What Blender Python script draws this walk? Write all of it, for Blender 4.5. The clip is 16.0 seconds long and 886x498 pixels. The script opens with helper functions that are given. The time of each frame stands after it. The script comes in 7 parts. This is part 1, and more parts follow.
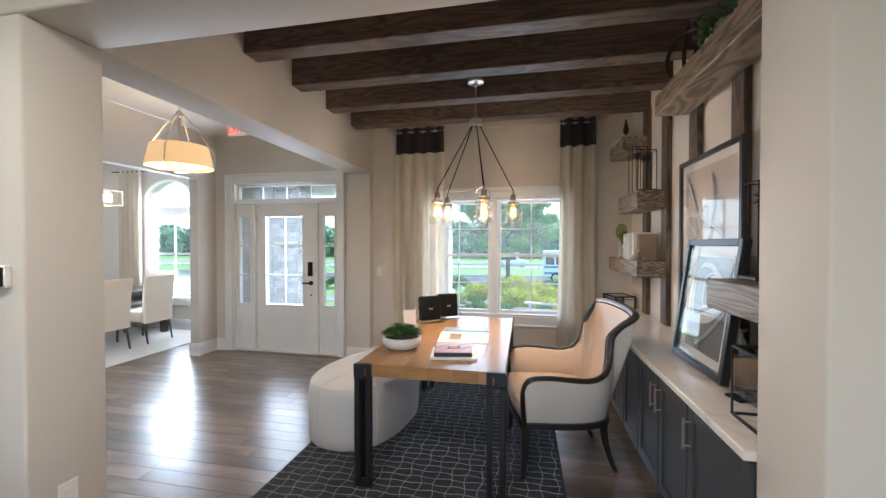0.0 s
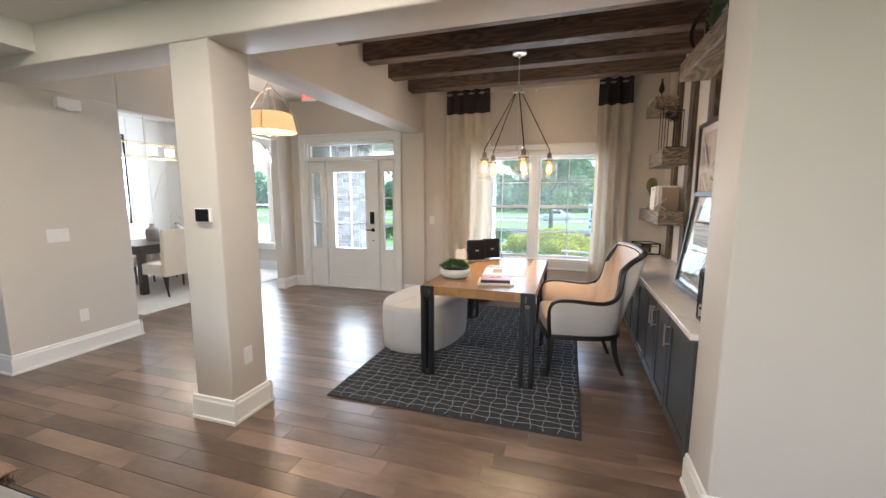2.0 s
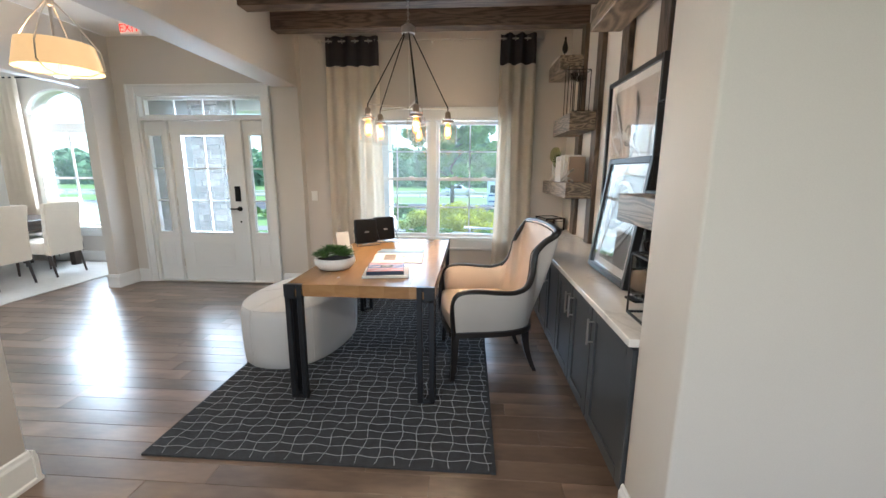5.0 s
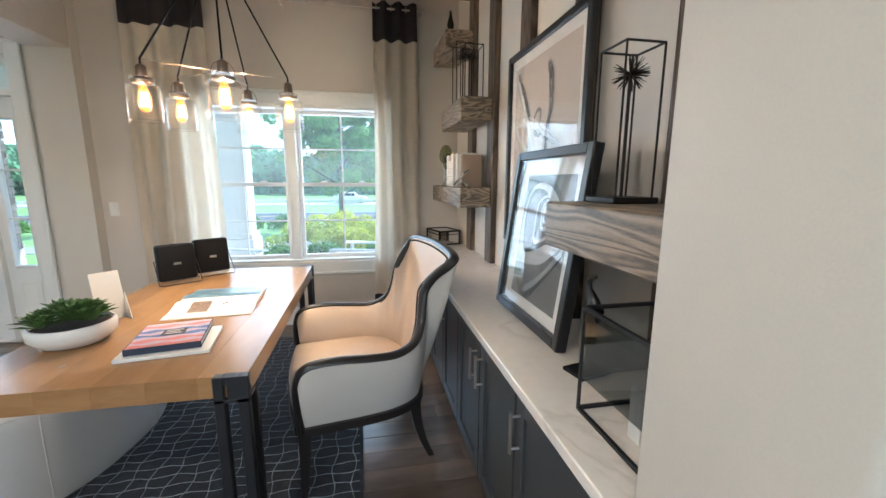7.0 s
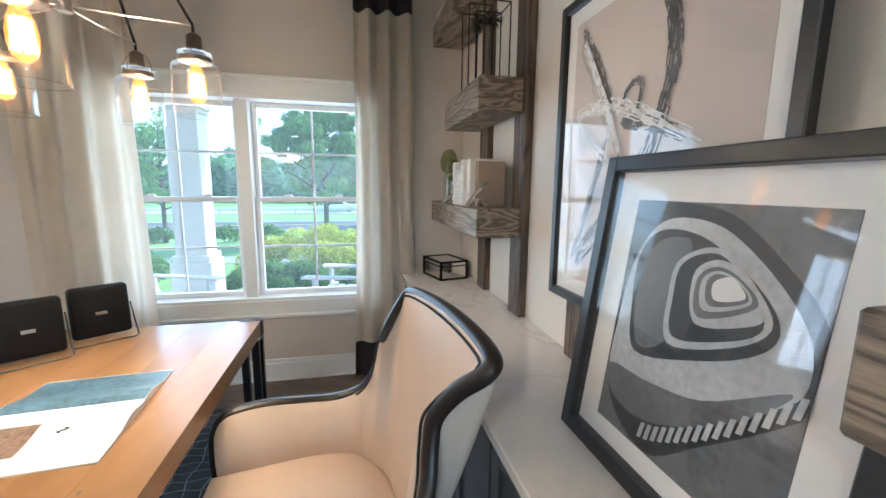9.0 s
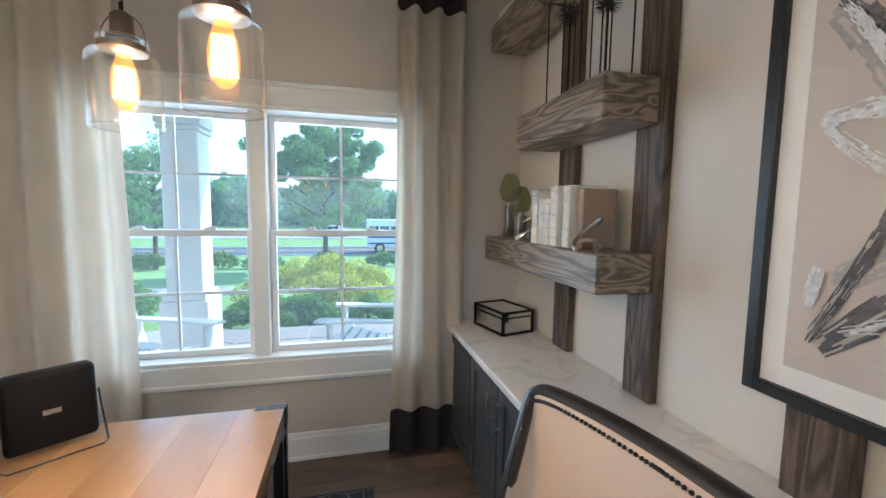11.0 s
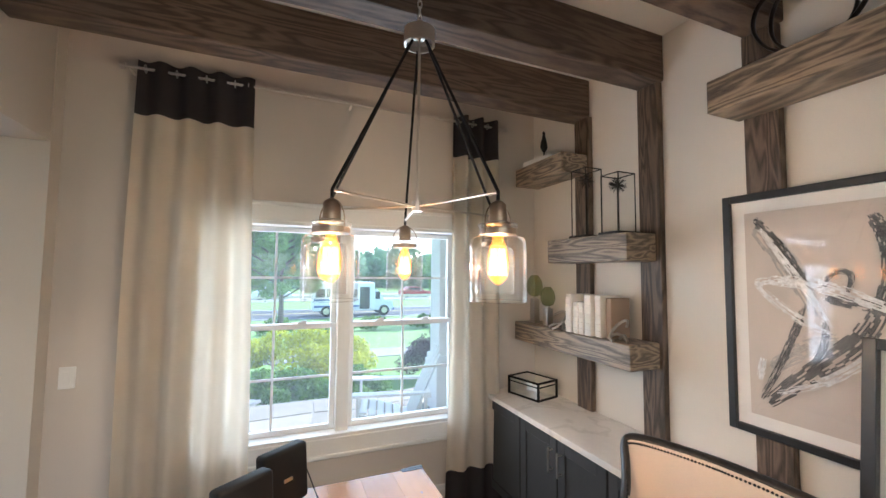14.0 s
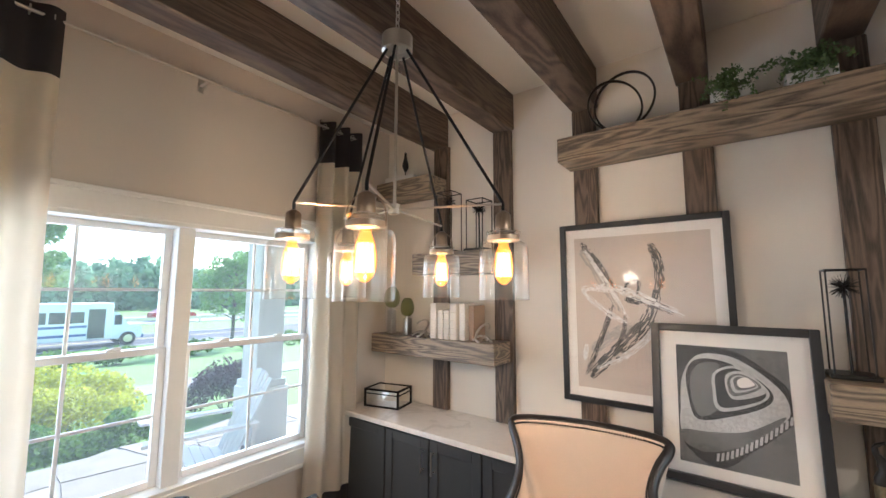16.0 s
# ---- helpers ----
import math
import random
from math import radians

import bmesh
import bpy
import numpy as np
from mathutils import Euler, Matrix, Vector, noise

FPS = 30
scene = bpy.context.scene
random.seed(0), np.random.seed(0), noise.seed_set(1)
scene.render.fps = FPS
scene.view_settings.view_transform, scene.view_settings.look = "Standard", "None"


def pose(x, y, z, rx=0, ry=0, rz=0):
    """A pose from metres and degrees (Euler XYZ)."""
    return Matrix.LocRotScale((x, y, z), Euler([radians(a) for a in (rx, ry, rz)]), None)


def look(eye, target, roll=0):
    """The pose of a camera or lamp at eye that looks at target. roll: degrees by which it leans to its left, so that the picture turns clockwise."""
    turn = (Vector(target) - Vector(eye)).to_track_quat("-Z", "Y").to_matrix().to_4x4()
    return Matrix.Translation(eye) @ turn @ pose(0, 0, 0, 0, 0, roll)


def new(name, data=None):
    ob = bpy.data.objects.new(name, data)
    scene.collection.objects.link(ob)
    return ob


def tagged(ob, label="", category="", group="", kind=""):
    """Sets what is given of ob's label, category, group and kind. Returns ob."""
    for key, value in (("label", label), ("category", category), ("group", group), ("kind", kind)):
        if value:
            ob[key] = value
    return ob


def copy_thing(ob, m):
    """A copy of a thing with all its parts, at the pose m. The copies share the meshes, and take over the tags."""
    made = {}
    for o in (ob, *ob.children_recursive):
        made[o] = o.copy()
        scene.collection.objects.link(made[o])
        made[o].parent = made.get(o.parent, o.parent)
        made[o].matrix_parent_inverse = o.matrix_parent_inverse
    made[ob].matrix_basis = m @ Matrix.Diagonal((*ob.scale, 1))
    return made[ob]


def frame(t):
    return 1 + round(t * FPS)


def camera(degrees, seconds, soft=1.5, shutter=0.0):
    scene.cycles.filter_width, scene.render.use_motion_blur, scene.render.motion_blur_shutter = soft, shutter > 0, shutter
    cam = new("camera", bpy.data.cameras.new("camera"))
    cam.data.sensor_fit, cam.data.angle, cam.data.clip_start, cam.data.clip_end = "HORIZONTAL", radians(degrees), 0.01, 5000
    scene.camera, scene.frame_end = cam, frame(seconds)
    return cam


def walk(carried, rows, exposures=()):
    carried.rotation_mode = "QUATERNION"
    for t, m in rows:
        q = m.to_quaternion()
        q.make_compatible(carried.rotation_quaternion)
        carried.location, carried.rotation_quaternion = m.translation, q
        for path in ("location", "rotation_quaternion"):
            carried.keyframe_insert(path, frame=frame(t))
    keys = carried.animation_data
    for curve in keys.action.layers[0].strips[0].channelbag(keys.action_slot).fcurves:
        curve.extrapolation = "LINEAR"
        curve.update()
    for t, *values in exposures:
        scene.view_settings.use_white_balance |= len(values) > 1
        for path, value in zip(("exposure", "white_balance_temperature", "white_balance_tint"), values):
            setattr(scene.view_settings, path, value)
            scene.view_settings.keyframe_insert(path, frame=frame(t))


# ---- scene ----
EXPOSURES = [(0, 1.82, 5350, 8), (1.5, 1.93, 5650, 9), (3, 2.1, 5450, 8), (5, 1.95, 5300, 5), (7.5, 2.1, 5000, 2), (8.7, 2.0, 4900, 2), (10.8, 1.65, 4850, 2), (12.5, 1.7, 4900, 3), (14, 1.95, 5300, 7), (16, 2.03, 5450, 8)]
cam = camera(96.8, 16.0)
PATH = [
    (0, (0.26, 0.643, 1.501), (-0.142, 2.602, 1.473), 0.0),
    (0.5, (0.27, 0.389, 1.493), (-0.211, 2.328, 1.384), 0.1),
    (1, (0.327, 0.166, 1.504), (-0.201, 2.087, 1.324), 0.1),
    (1.5, (0.389, -0.009, 1.49), (-0.179, 1.895, 1.259), 0.1),
    (2, (0.382, -0.064, 1.486), (-0.224, 1.824, 1.223), 0.1),
    (2.5, (0.368, -0.061, 1.488), (-0.289, 1.807, 1.207), 0.0),
    (3, (0.365, -0.046, 1.481), (-0.315, 1.812, 1.186), 0.0),
    (3.5, (0.351, 0.048, 1.452), (-0.31, 1.909, 1.139), 0.0),
    (4, (0.298, 0.23, 1.439), (-0.249, 2.124, 1.102), 0.1),
    (4.5, (0.299, 0.425, 1.433), (-0.036, 2.364, 1.072), 0.2),
    (5, (0.359, 0.658, 1.435), (0.228, 2.616, 1.053), 0.3),
    (5.2, (0.378, 0.762, 1.42), (0.329, 2.724, 1.033), 0.4),
    (7.5, (0.58, 1.792, 1.401), (0.998, 3.719, 1.069), 0.2),
    (8, (0.59, 2.013, 1.401), (1.019, 3.939, 1.078), 0.3),
    (8.5, (0.643, 2.25, 1.426), (1.071, 4.177, 1.106), 0.4),
    (10.8, (0.452, 3.076, 1.472), (0.934, 5.007, 1.279), 1.0),
    (11, (0.387, 3.101, 1.482), (0.858, 5.037, 1.301), 0.8),
    (11.5, (0.213, 3.03, 1.514), (0.657, 4.975, 1.369), 0.6),
    (12, (0.064, 2.851, 1.551), (0.473, 4.807, 1.462), 0.4),
    (12.5, (-0.046, 2.737, 1.628), (0.365, 4.694, 1.602), 0.4),
    (13, (-0.199, 2.686, 1.684), (0.266, 4.631, 1.715), 0.4),
    (13.5, (-0.408, 2.624, 1.732), (0.173, 4.536, 1.808), 0.5),
    (14, (-0.52, 2.693, 1.727), (0.242, 4.539, 1.848), 0.5),
    (14.5, (-0.615, 2.814, 1.74), (0.363, 4.551, 1.893), 0.5),
    (15, (-0.789, 2.946, 1.733), (0.427, 4.524, 1.909), 0.4),
    (15.5, (-0.907, 2.971, 1.716), (0.515, 4.362, 1.915), 0.4),
    (16, (-1.006, 3.012, 1.679), (0.586, 4.203, 1.895), 0.2),
]
walk(cam, [(t, look(eye, target, roll)) for t, eye, target, roll in PATH], EXPOSURES)

# ---- world and light ----
world = bpy.data.worlds.new("sky")
scene.world = world
world.use_nodes = True
wn = world.node_tree
sky = wn.nodes.new("ShaderNodeTexSky")
sky.sky_type, sky.sun_disc = "NISHITA", False
sky.sun_elevation, sky.sun_rotation = radians(39.6), radians(55.9)
wn.links.new(sky.outputs[0], wn.nodes["Background"].inputs[0])
wn.nodes["Background"].inputs[1].default_value = 0.15


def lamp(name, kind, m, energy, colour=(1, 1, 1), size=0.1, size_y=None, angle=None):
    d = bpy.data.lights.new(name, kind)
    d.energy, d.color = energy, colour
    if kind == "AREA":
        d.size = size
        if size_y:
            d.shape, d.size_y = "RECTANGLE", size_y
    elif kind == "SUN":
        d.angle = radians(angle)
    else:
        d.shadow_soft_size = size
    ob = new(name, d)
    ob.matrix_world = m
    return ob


SUN = Vector((0.62, 0.42, 0.62))
lamp("sun", "SUN", look(SUN, (0, 0, 0)), 2.7, (1, 0.96, 0.9), angle=0.6)
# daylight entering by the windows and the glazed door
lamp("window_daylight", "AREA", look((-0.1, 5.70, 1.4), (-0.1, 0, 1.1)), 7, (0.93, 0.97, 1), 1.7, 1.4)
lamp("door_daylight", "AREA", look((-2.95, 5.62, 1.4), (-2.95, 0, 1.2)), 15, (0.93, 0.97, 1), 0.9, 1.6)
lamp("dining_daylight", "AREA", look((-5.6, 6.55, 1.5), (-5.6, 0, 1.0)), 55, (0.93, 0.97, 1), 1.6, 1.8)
# fill from behind the camera; its window is assumed and unseen
lamp("hall_fill", "AREA", look((-0.5, -4.08, 1.5), (-0.5, 0, 1.2)), 10, (1.0, 0.97, 0.93), 5.0, 1.5)
# warm fill under the hall ceiling behind the camera; recessed lights assumed, none seen
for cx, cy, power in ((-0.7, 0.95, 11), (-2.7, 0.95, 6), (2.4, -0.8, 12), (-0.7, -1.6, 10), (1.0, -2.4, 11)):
    lamp("ceiling_fill", "AREA", look((cx, cy, 2.64), (cx, cy, 0)), power, (1, 0.82, 0.62), 0.14)

# ---- materials ----
def node(t, kind, **kw):
    n = t.nodes.new(kind)
    for k, v in kw.items():
        n.inputs[k].default_value = v
    return n


def mat(name, colour, rough=0.6, metal=0.0, var=0.12, scale=6.0, fine=80.0, bump=0.1, stretch=(1, 1, 1), sheen=0.0, coat=0.0,
        random_tone=0.0, dark=None, spec=0.5, trans=0.0):
    """A surface with two scales of variation, in metres."""
    m = bpy.data.materials.new(name)
    m.use_nodes = True
    t = m.node_tree
    b = t.nodes["Principled BSDF"]
    tc = t.nodes.new("ShaderNodeTexCoord")
    mp = node(t, "ShaderNodeMapping", Scale=stretch)
    t.links.new(tc.outputs["Object"], mp.inputs["Vector"])
    n1 = node(t, "ShaderNodeTexNoise", Scale=scale, Detail=4.0)
    n2 = node(t, "ShaderNodeTexNoise", Scale=fine, Detail=3.0)
    for n in (n1, n2):
        t.links.new(mp.outputs[0], n.inputs["Vector"])
    mixf = node(t, "ShaderNodeMath")
    mixf.operation = "ADD"
    t.links.new(n1.outputs[0], mixf.inputs[0])
    t.links.new(n2.outputs[0], mixf.inputs[1])
    ramp = t.nodes.new("ShaderNodeMapRange")
    ramp.inputs["From Min"].default_value, ramp.inputs["From Max"].default_value = 0.6, 1.4
    t.links.new(mixf.outputs[0], ramp.inputs["Value"])
    mix = t.nodes.new("ShaderNodeMix")
    mix.data_type = "RGBA"
    lo = dark if dark else tuple(c * (1 - var) for c in colour)
    hi = colour if dark else tuple(min(1, c * (1 + var * 0.6)) for c in colour)
    mix.inputs["A"].default_value, mix.inputs["B"].default_value = (*lo, 1), (*hi, 1)
    t.links.new(ramp.outputs[0], mix.inputs["Factor"])
    out = mix.outputs["Result"]
    if random_tone:
        oi = t.nodes.new("ShaderNodeObjectInfo")
        gi = t.nodes.new("ShaderNodeNewGeometry")
        add = node(t, "ShaderNodeMath")
        add.operation = "ADD"
        t.links.new(oi.outputs["Random"], add.inputs[0])
        t.links.new(gi.outputs["Random Per Island"], add.inputs[1])
        fr = node(t, "ShaderNodeMath")
        fr.operation = "FRACT"
        t.links.new(add.outputs[0], fr.inputs[0])
        mr = t.nodes.new("ShaderNodeMapRange")
        mr.inputs["To Min"].default_value, mr.inputs["To Max"].default_value = 1 - random_tone, 1 + random_tone
        t.links.new(fr.outputs[0], mr.inputs["Value"])
        hsv = t.nodes.new("ShaderNodeHueSaturation")
        t.links.new(mr.outputs[0], hsv.inputs["Value"])
        t.links.new(out, hsv.inputs["Color"])
        out = hsv.outputs[0]
    t.links.new(out, b.inputs["Base Color"])
    b.inputs["Roughness"].default_value, b.inputs["Metallic"].default_value = rough, metal
    b.inputs["Specular IOR Level"].default_value = spec
    if sheen:
        b.inputs["Sheen Weight"].default_value = sheen
    if coat:
        b.inputs["Coat Weight"].default_value, b.inputs["Coat Roughness"].default_value = coat, 0.1
    if bump:
        bp = node(t, "ShaderNodeBump", Strength=bump, Distance=0.004)
        t.links.new(mixf.outputs[0], bp.inputs["Height"])
        t.links.new(bp.outputs[0], b.inputs["Normal"])
    if trans:  # thin cloth or leaf that lets light through
        tl = t.nodes.new("ShaderNodeBsdfTranslucent")
        t.links.new(out, tl.inputs["Color"])
        mx = node(t, "ShaderNodeMixShader", Fac=trans)
        t.links.new(b.outputs[0], mx.inputs[1])
        t.links.new(tl.outputs[0], mx.inputs[2])
        t.links.new(mx.outputs[0], t.nodes["Material Output"].inputs[0])
    return m


def glass(name, colour=(1, 1, 1), rough=0.0, gloss=0.025, power=4.0):
    """Thin clear glass: mostly transparent, with a fresnel gloss."""
    m = bpy.data.materials.new(name)
    m.use_nodes = True
    t = m.node_tree
    t.nodes.remove(t.nodes["Principled BSDF"])
    tr = node(t, "ShaderNodeBsdfTransparent", Color=(*colour, 1))
    gl = node(t, "ShaderNodeBsdfGlossy", Roughness=rough)
    lw = node(t, "ShaderNodeLayerWeight", Blend=0.5)
    pw_ = node(t, "ShaderNodeMath")
    pw_.operation = "POWER"
    pw_.inputs[1].default_value = power
    t.links.new(lw.outputs["Facing"], pw_.inputs[0])
    fr = t.nodes.new("ShaderNodeMapRange")
    fr.inputs["To Min"].default_value, fr.inputs["To Max"].default_value = gloss, 0.6
    t.links.new(pw_.outputs[0], fr.inputs["Value"])
    mx = t.nodes.new("ShaderNodeMixShader")
    t.links.new(fr.outputs[0], mx.inputs[0])
    t.links.new(tr.outputs[0], mx.inputs[1])
    t.links.new(gl.outputs[0], mx.inputs[2])
    t.links.new(mx.outputs[0], t.nodes["Material Output"].inputs[0])
    return m


def glow(name, colour, strength):
    m = bpy.data.materials.new(name)
    m.use_nodes = True
    b = m.node_tree.nodes["Principled BSDF"]
    b.inputs["Base Color"].default_value = (*(0.1 * q for q in colour), 1)
    b.inputs["Emission Color"].default_value = (*colour, 1)
    b.inputs["Emission Strength"].default_value = strength
    return m


def wood(name, light, dark, axis="x", rough=0.5, grain=18.0, random_tone=0.0, bump=0.25, ring=0.7, coat=0.0, big_scale=0.35, rings=22.0):
    """Wood with grain along one axis: stretched noise bent into cathedral rings."""
    m = bpy.data.materials.new(name)
    m.use_nodes = True
    t = m.node_tree
    b = t.nodes["Principled BSDF"]
    tc = t.nodes.new("ShaderNodeTexCoord")
    oi = t.nodes.new("ShaderNodeObjectInfo")
    gi = t.nodes.new("ShaderNodeNewGeometry")
    off = node(t, "ShaderNodeMath")
    off.operation = "ADD"
    t.links.new(oi.outputs["Random"], off.inputs[0])
    t.links.new(gi.outputs["Random Per Island"], off.inputs[1])
    sc = t.nodes.new("ShaderNodeVectorMath")
    sc.operation = "SCALE"
    sc.inputs[0].default_value = (13.0, 17.0, 11.0)
    t.links.new(off.outputs[0], sc.inputs["Scale"])
    ad = t.nodes.new("ShaderNodeVectorMath")
    t.links.new(tc.outputs["Object"], ad.inputs[0])
    t.links.new(sc.outputs[0], ad.inputs[1])
    st = {"x": (0.09, 0.3, 1), "y": (0.3, 0.09, 1), "z": (0.3, 1, 0.09)}[axis]
    mp = node(t, "ShaderNodeMapping", Scale=st)
    t.links.new(ad.outputs[0], mp.inputs["Vector"])
    big = node(t, "ShaderNodeTexNoise", Scale=grain * big_scale, Detail=2.0, Distortion=0.4)
    t.links.new(mp.outputs[0], big.inputs["Vector"])
    mul = node(t, "ShaderNodeMath")
    mul.operation = "MULTIPLY"
    mul.inputs[1].default_value = rings
    t.links.new(big.outputs[0], mul.inputs[0])
    sn = t.nodes.new("ShaderNodeMath")
    sn.operation = "SINE"
    t.links.new(mul.outputs[0], sn.inputs[0])
    fine = node(t, "ShaderNodeTexNoise", Scale=grain * 6, Detail=4.0)
    t.links.new(mp.outputs[0], fine.inputs["Vector"])
    mr = t.nodes.new("ShaderNodeMapRange")
    mr.inputs["From Min"].default_value, mr.inputs["To Min"].default_value, mr.inputs["To Max"].default_value = -1.0, 0.5 - ring / 2, 0.5 + ring / 2
    t.links.new(sn.outputs[0], mr.inputs["Value"])
    mix1 = node(t, "ShaderNodeMix")
    mix1.inputs["Factor"].default_value = 0.42
    t.links.new(mr.outputs[0], mix1.inputs["A"])
    t.links.new(fine.outputs[0], mix1.inputs["B"])
    mix = t.nodes.new("ShaderNodeMix")
    mix.data_type = "RGBA"
    mix.inputs["A"].default_value, mix.inputs["B"].default_value = (*dark, 1), (*light, 1)
    con = t.nodes.new("ShaderNodeMapRange")
    con.inputs["From Min"].default_value, con.inputs["From Max"].default_value = 0.22, 0.78
    t.links.new(mix1.outputs["Result"], con.inputs["Value"])
    t.links.new(con.outputs[0], mix.inputs["Factor"])
    out = mix.outputs["Result"]
    if random_tone:
        fr = node(t, "ShaderNodeMath")
        fr.operation = "FRACT"
        t.links.new(off.outputs[0], fr.inputs[0])
        m2 = t.nodes.new("ShaderNodeMapRange")
        m2.inputs["To Min"].default_value, m2.inputs["To Max"].default_value = 1 - random_tone, 1 + random_tone
        t.links.new(fr.outputs[0], m2.inputs["Value"])
        hsv = t.nodes.new("ShaderNodeHueSaturation")
        t.links.new(m2.outputs[0], hsv.inputs["Value"])
        t.links.new(out, hsv.inputs["Color"])
        out = hsv.outputs[0]
    t.links.new(out, b.inputs["Base Color"])
    b.inputs["Roughness"].default_value = rough
    if coat:
        b.inputs["Coat Weight"].default_value, b.inputs["Coat Roughness"].default_value = coat, 0.15
    bp = node(t, "ShaderNodeBump", Strength=bump, Distance=0.003)
    t.links.new(mix1.outputs["Result"], bp.inputs["Height"])
    t.links.new(bp.outputs[0], b.inputs["Normal"])
    return m


PAINT = mat("wall_paint", (0.60, 0.56, 0.51), 0.6, var=0.05, scale=1.5, fine=240, bump=0.06)
# two more wall tones: darker at the window, lighter behind the shelves
PAINT_DARKER = mat("darker_wall_paint", (0.58, 0.525, 0.475), 0.6, var=0.05, scale=1.5, fine=240, bump=0.06)
PAINT_LIGHTER = mat("lighter_wall_paint", (0.71, 0.655, 0.585), 0.6, var=0.05, scale=1.5, fine=240, bump=0.06)
CEIL = mat("ceiling_paint", (0.78, 0.76, 0.72), 0.8, var=0.03, scale=1.5, fine=200, bump=0.06)
TRIM = mat("white_trim", (0.78, 0.78, 0.77), 0.35, var=0.03, scale=3, fine=60, bump=0.03)
BEAM = wood("dark_stained_oak", (0.165, 0.115, 0.083), (0.046, 0.032, 0.025), "x", 0.5, 60, ring=0.7, big_scale=0.22, rings=48)
POST = wood("dark_stained_oak_upright", (0.165, 0.115, 0.080), (0.036, 0.025, 0.018), "z", 0.5, 60, ring=0.7, big_scale=0.22, rings=48)
SHELFW = wood("dark_stained_oak_shelf", (0.37, 0.285, 0.20), (0.060, 0.047, 0.037), "y", 0.40, 64, ring=0.65, big_scale=0.2, rings=56)
PLANK = wood("dark_floor_plank", (0.215, 0.148, 0.108), (0.100, 0.068, 0.050), "x", 0.30, 22, random_tone=0.30, bump=0.12, coat=0.15)
JOINT = mat("floor_joint", (0.02, 0.015, 0.012), 0.8)


def veined(name, colour, vein, rough):
    """Polished stone with thin wandering veins."""
    m = mat(name, colour, rough, var=0.06, scale=2.2, fine=30, bump=0.0)
    t = m.node_tree
    b = t.nodes["Principled BSDF"]
    base = b.inputs["Base Color"].links[0].from_socket
    tc = t.nodes.new("ShaderNodeTexCoord")
    n = node(t, "ShaderNodeTexNoise", Scale=1.3, Detail=5.0, Distortion=1.2)
    t.links.new(tc.outputs["Object"], n.inputs["Vector"])
    d = node(t, "ShaderNodeMath")
    d.operation = "SUBTRACT"
    d.inputs[1].default_value = 0.5
    t.links.new(n.outputs[0], d.inputs[0])
    a = node(t, "ShaderNodeMath")
    a.operation = "ABSOLUTE"
    t.links.new(d.outputs[0], a.inputs[0])
    r = t.nodes.new("ShaderNodeMapRange")
    r.inputs["From Max"].default_value, r.inputs["To Min"].default_value, r.inputs["To Max"].default_value = 0.022, 0.28, 0.0
    t.links.new(a.outputs[0], r.inputs["Value"])
    mx = t.nodes.new("ShaderNodeMix")
    mx.data_type = "RGBA"
    mx.inputs["B"].default_value = (*vein, 1)
    t.links.new(r.outputs[0], mx.inputs["Factor"])
    t.links.new(base, mx.inputs["A"])
    t.links.new(mx.outputs["Result"], b.inputs["Base Color"])
    return m


QUARTZ = veined("white_quartz", (0.82, 0.77, 0.72), (0.42, 0.38, 0.34), 0.1)
CABINET = mat("charcoal_cabinet_paint", (0.055, 0.058, 0.062), 0.35, var=0.08, scale=5, fine=120, bump=0.05)
STEEL = mat("black_steel", (0.035, 0.036, 0.04), 0.4, 0.6, var=0.15, scale=12, fine=150, bump=0.05)
TABLEW = wood("honey_oak_top", (0.37, 0.21, 0.092), (0.25, 0.132, 0.053), "y", 0.22, 9, random_tone=0.03, bump=0.08, ring=0.5)
BRONZE = mat("dark_bronze", (0.035, 0.032, 0.030), 0.4, 0.7, var=0.3, scale=20, fine=150, bump=0.1)
KNOT = mat("dark_knot", (0.13, 0.065, 0.028), 0.3, var=0.3, scale=60, bump=0.05)
CHAIRB = mat("pale_linen_chair_back", (0.58, 0.525, 0.47), 0.85, var=0.06, scale=6, fine=400, bump=0.2)
LEATHER = mat("cream_leather", (0.56, 0.435, 0.335), 0.42, var=0.06, scale=5, fine=260, bump=0.12)
BLACKW = mat("black_lacquered_wood", (0.018, 0.015, 0.014), 0.3, var=0.2, scale=10, fine=80, bump=0.05)
RUG = mat("charcoal_rug_pile", (0.036, 0.038, 0.044), 0.95, var=0.5, scale=25, fine=420, bump=0.8)
RUGLINE = mat("pale_rug_line", (0.30, 0.31, 0.32), 0.95, var=0.4, scale=60, fine=400, bump=0.8)
LINEN = mat("cream_linen", (0.85, 0.78, 0.68), 0.9, var=0.06, scale=8, fine=500, bump=0.3, trans=0.14)
BANDC = mat("charcoal_curtain_band", (0.062, 0.056, 0.060), 0.9, var=0.12, scale=8, fine=500, bump=0.3)
OTTO = mat("pale_grey_ottoman", (0.60, 0.58, 0.56), 0.85, var=0.05, scale=6, fine=400, bump=0.2)
NICKEL = mat("brushed_nickel", (0.62, 0.58, 0.53), 0.28, 1.0, var=0.1, scale=10, fine=200, bump=0.03)
PANE = glass("picture_glass")
WPANE = glass("window_glass")  # a translucent veil in the panes imitates the haze of daylight glare
pt_ = WPANE.node_tree
glare = node(pt_, "ShaderNodeBsdfTranslucent", Color=(0.86, 0.93, 0.95, 1))
mxd = node(pt_, "ShaderNodeMixShader", Fac=0.022)
pt_.links.new(pt_.nodes["Material Output"].inputs[0].links[0].from_socket, mxd.inputs[1])
pt_.links.new(glare.outputs[0], mxd.inputs[2])
pt_.links.new(mxd.outputs[0], pt_.nodes["Material Output"].inputs[0])
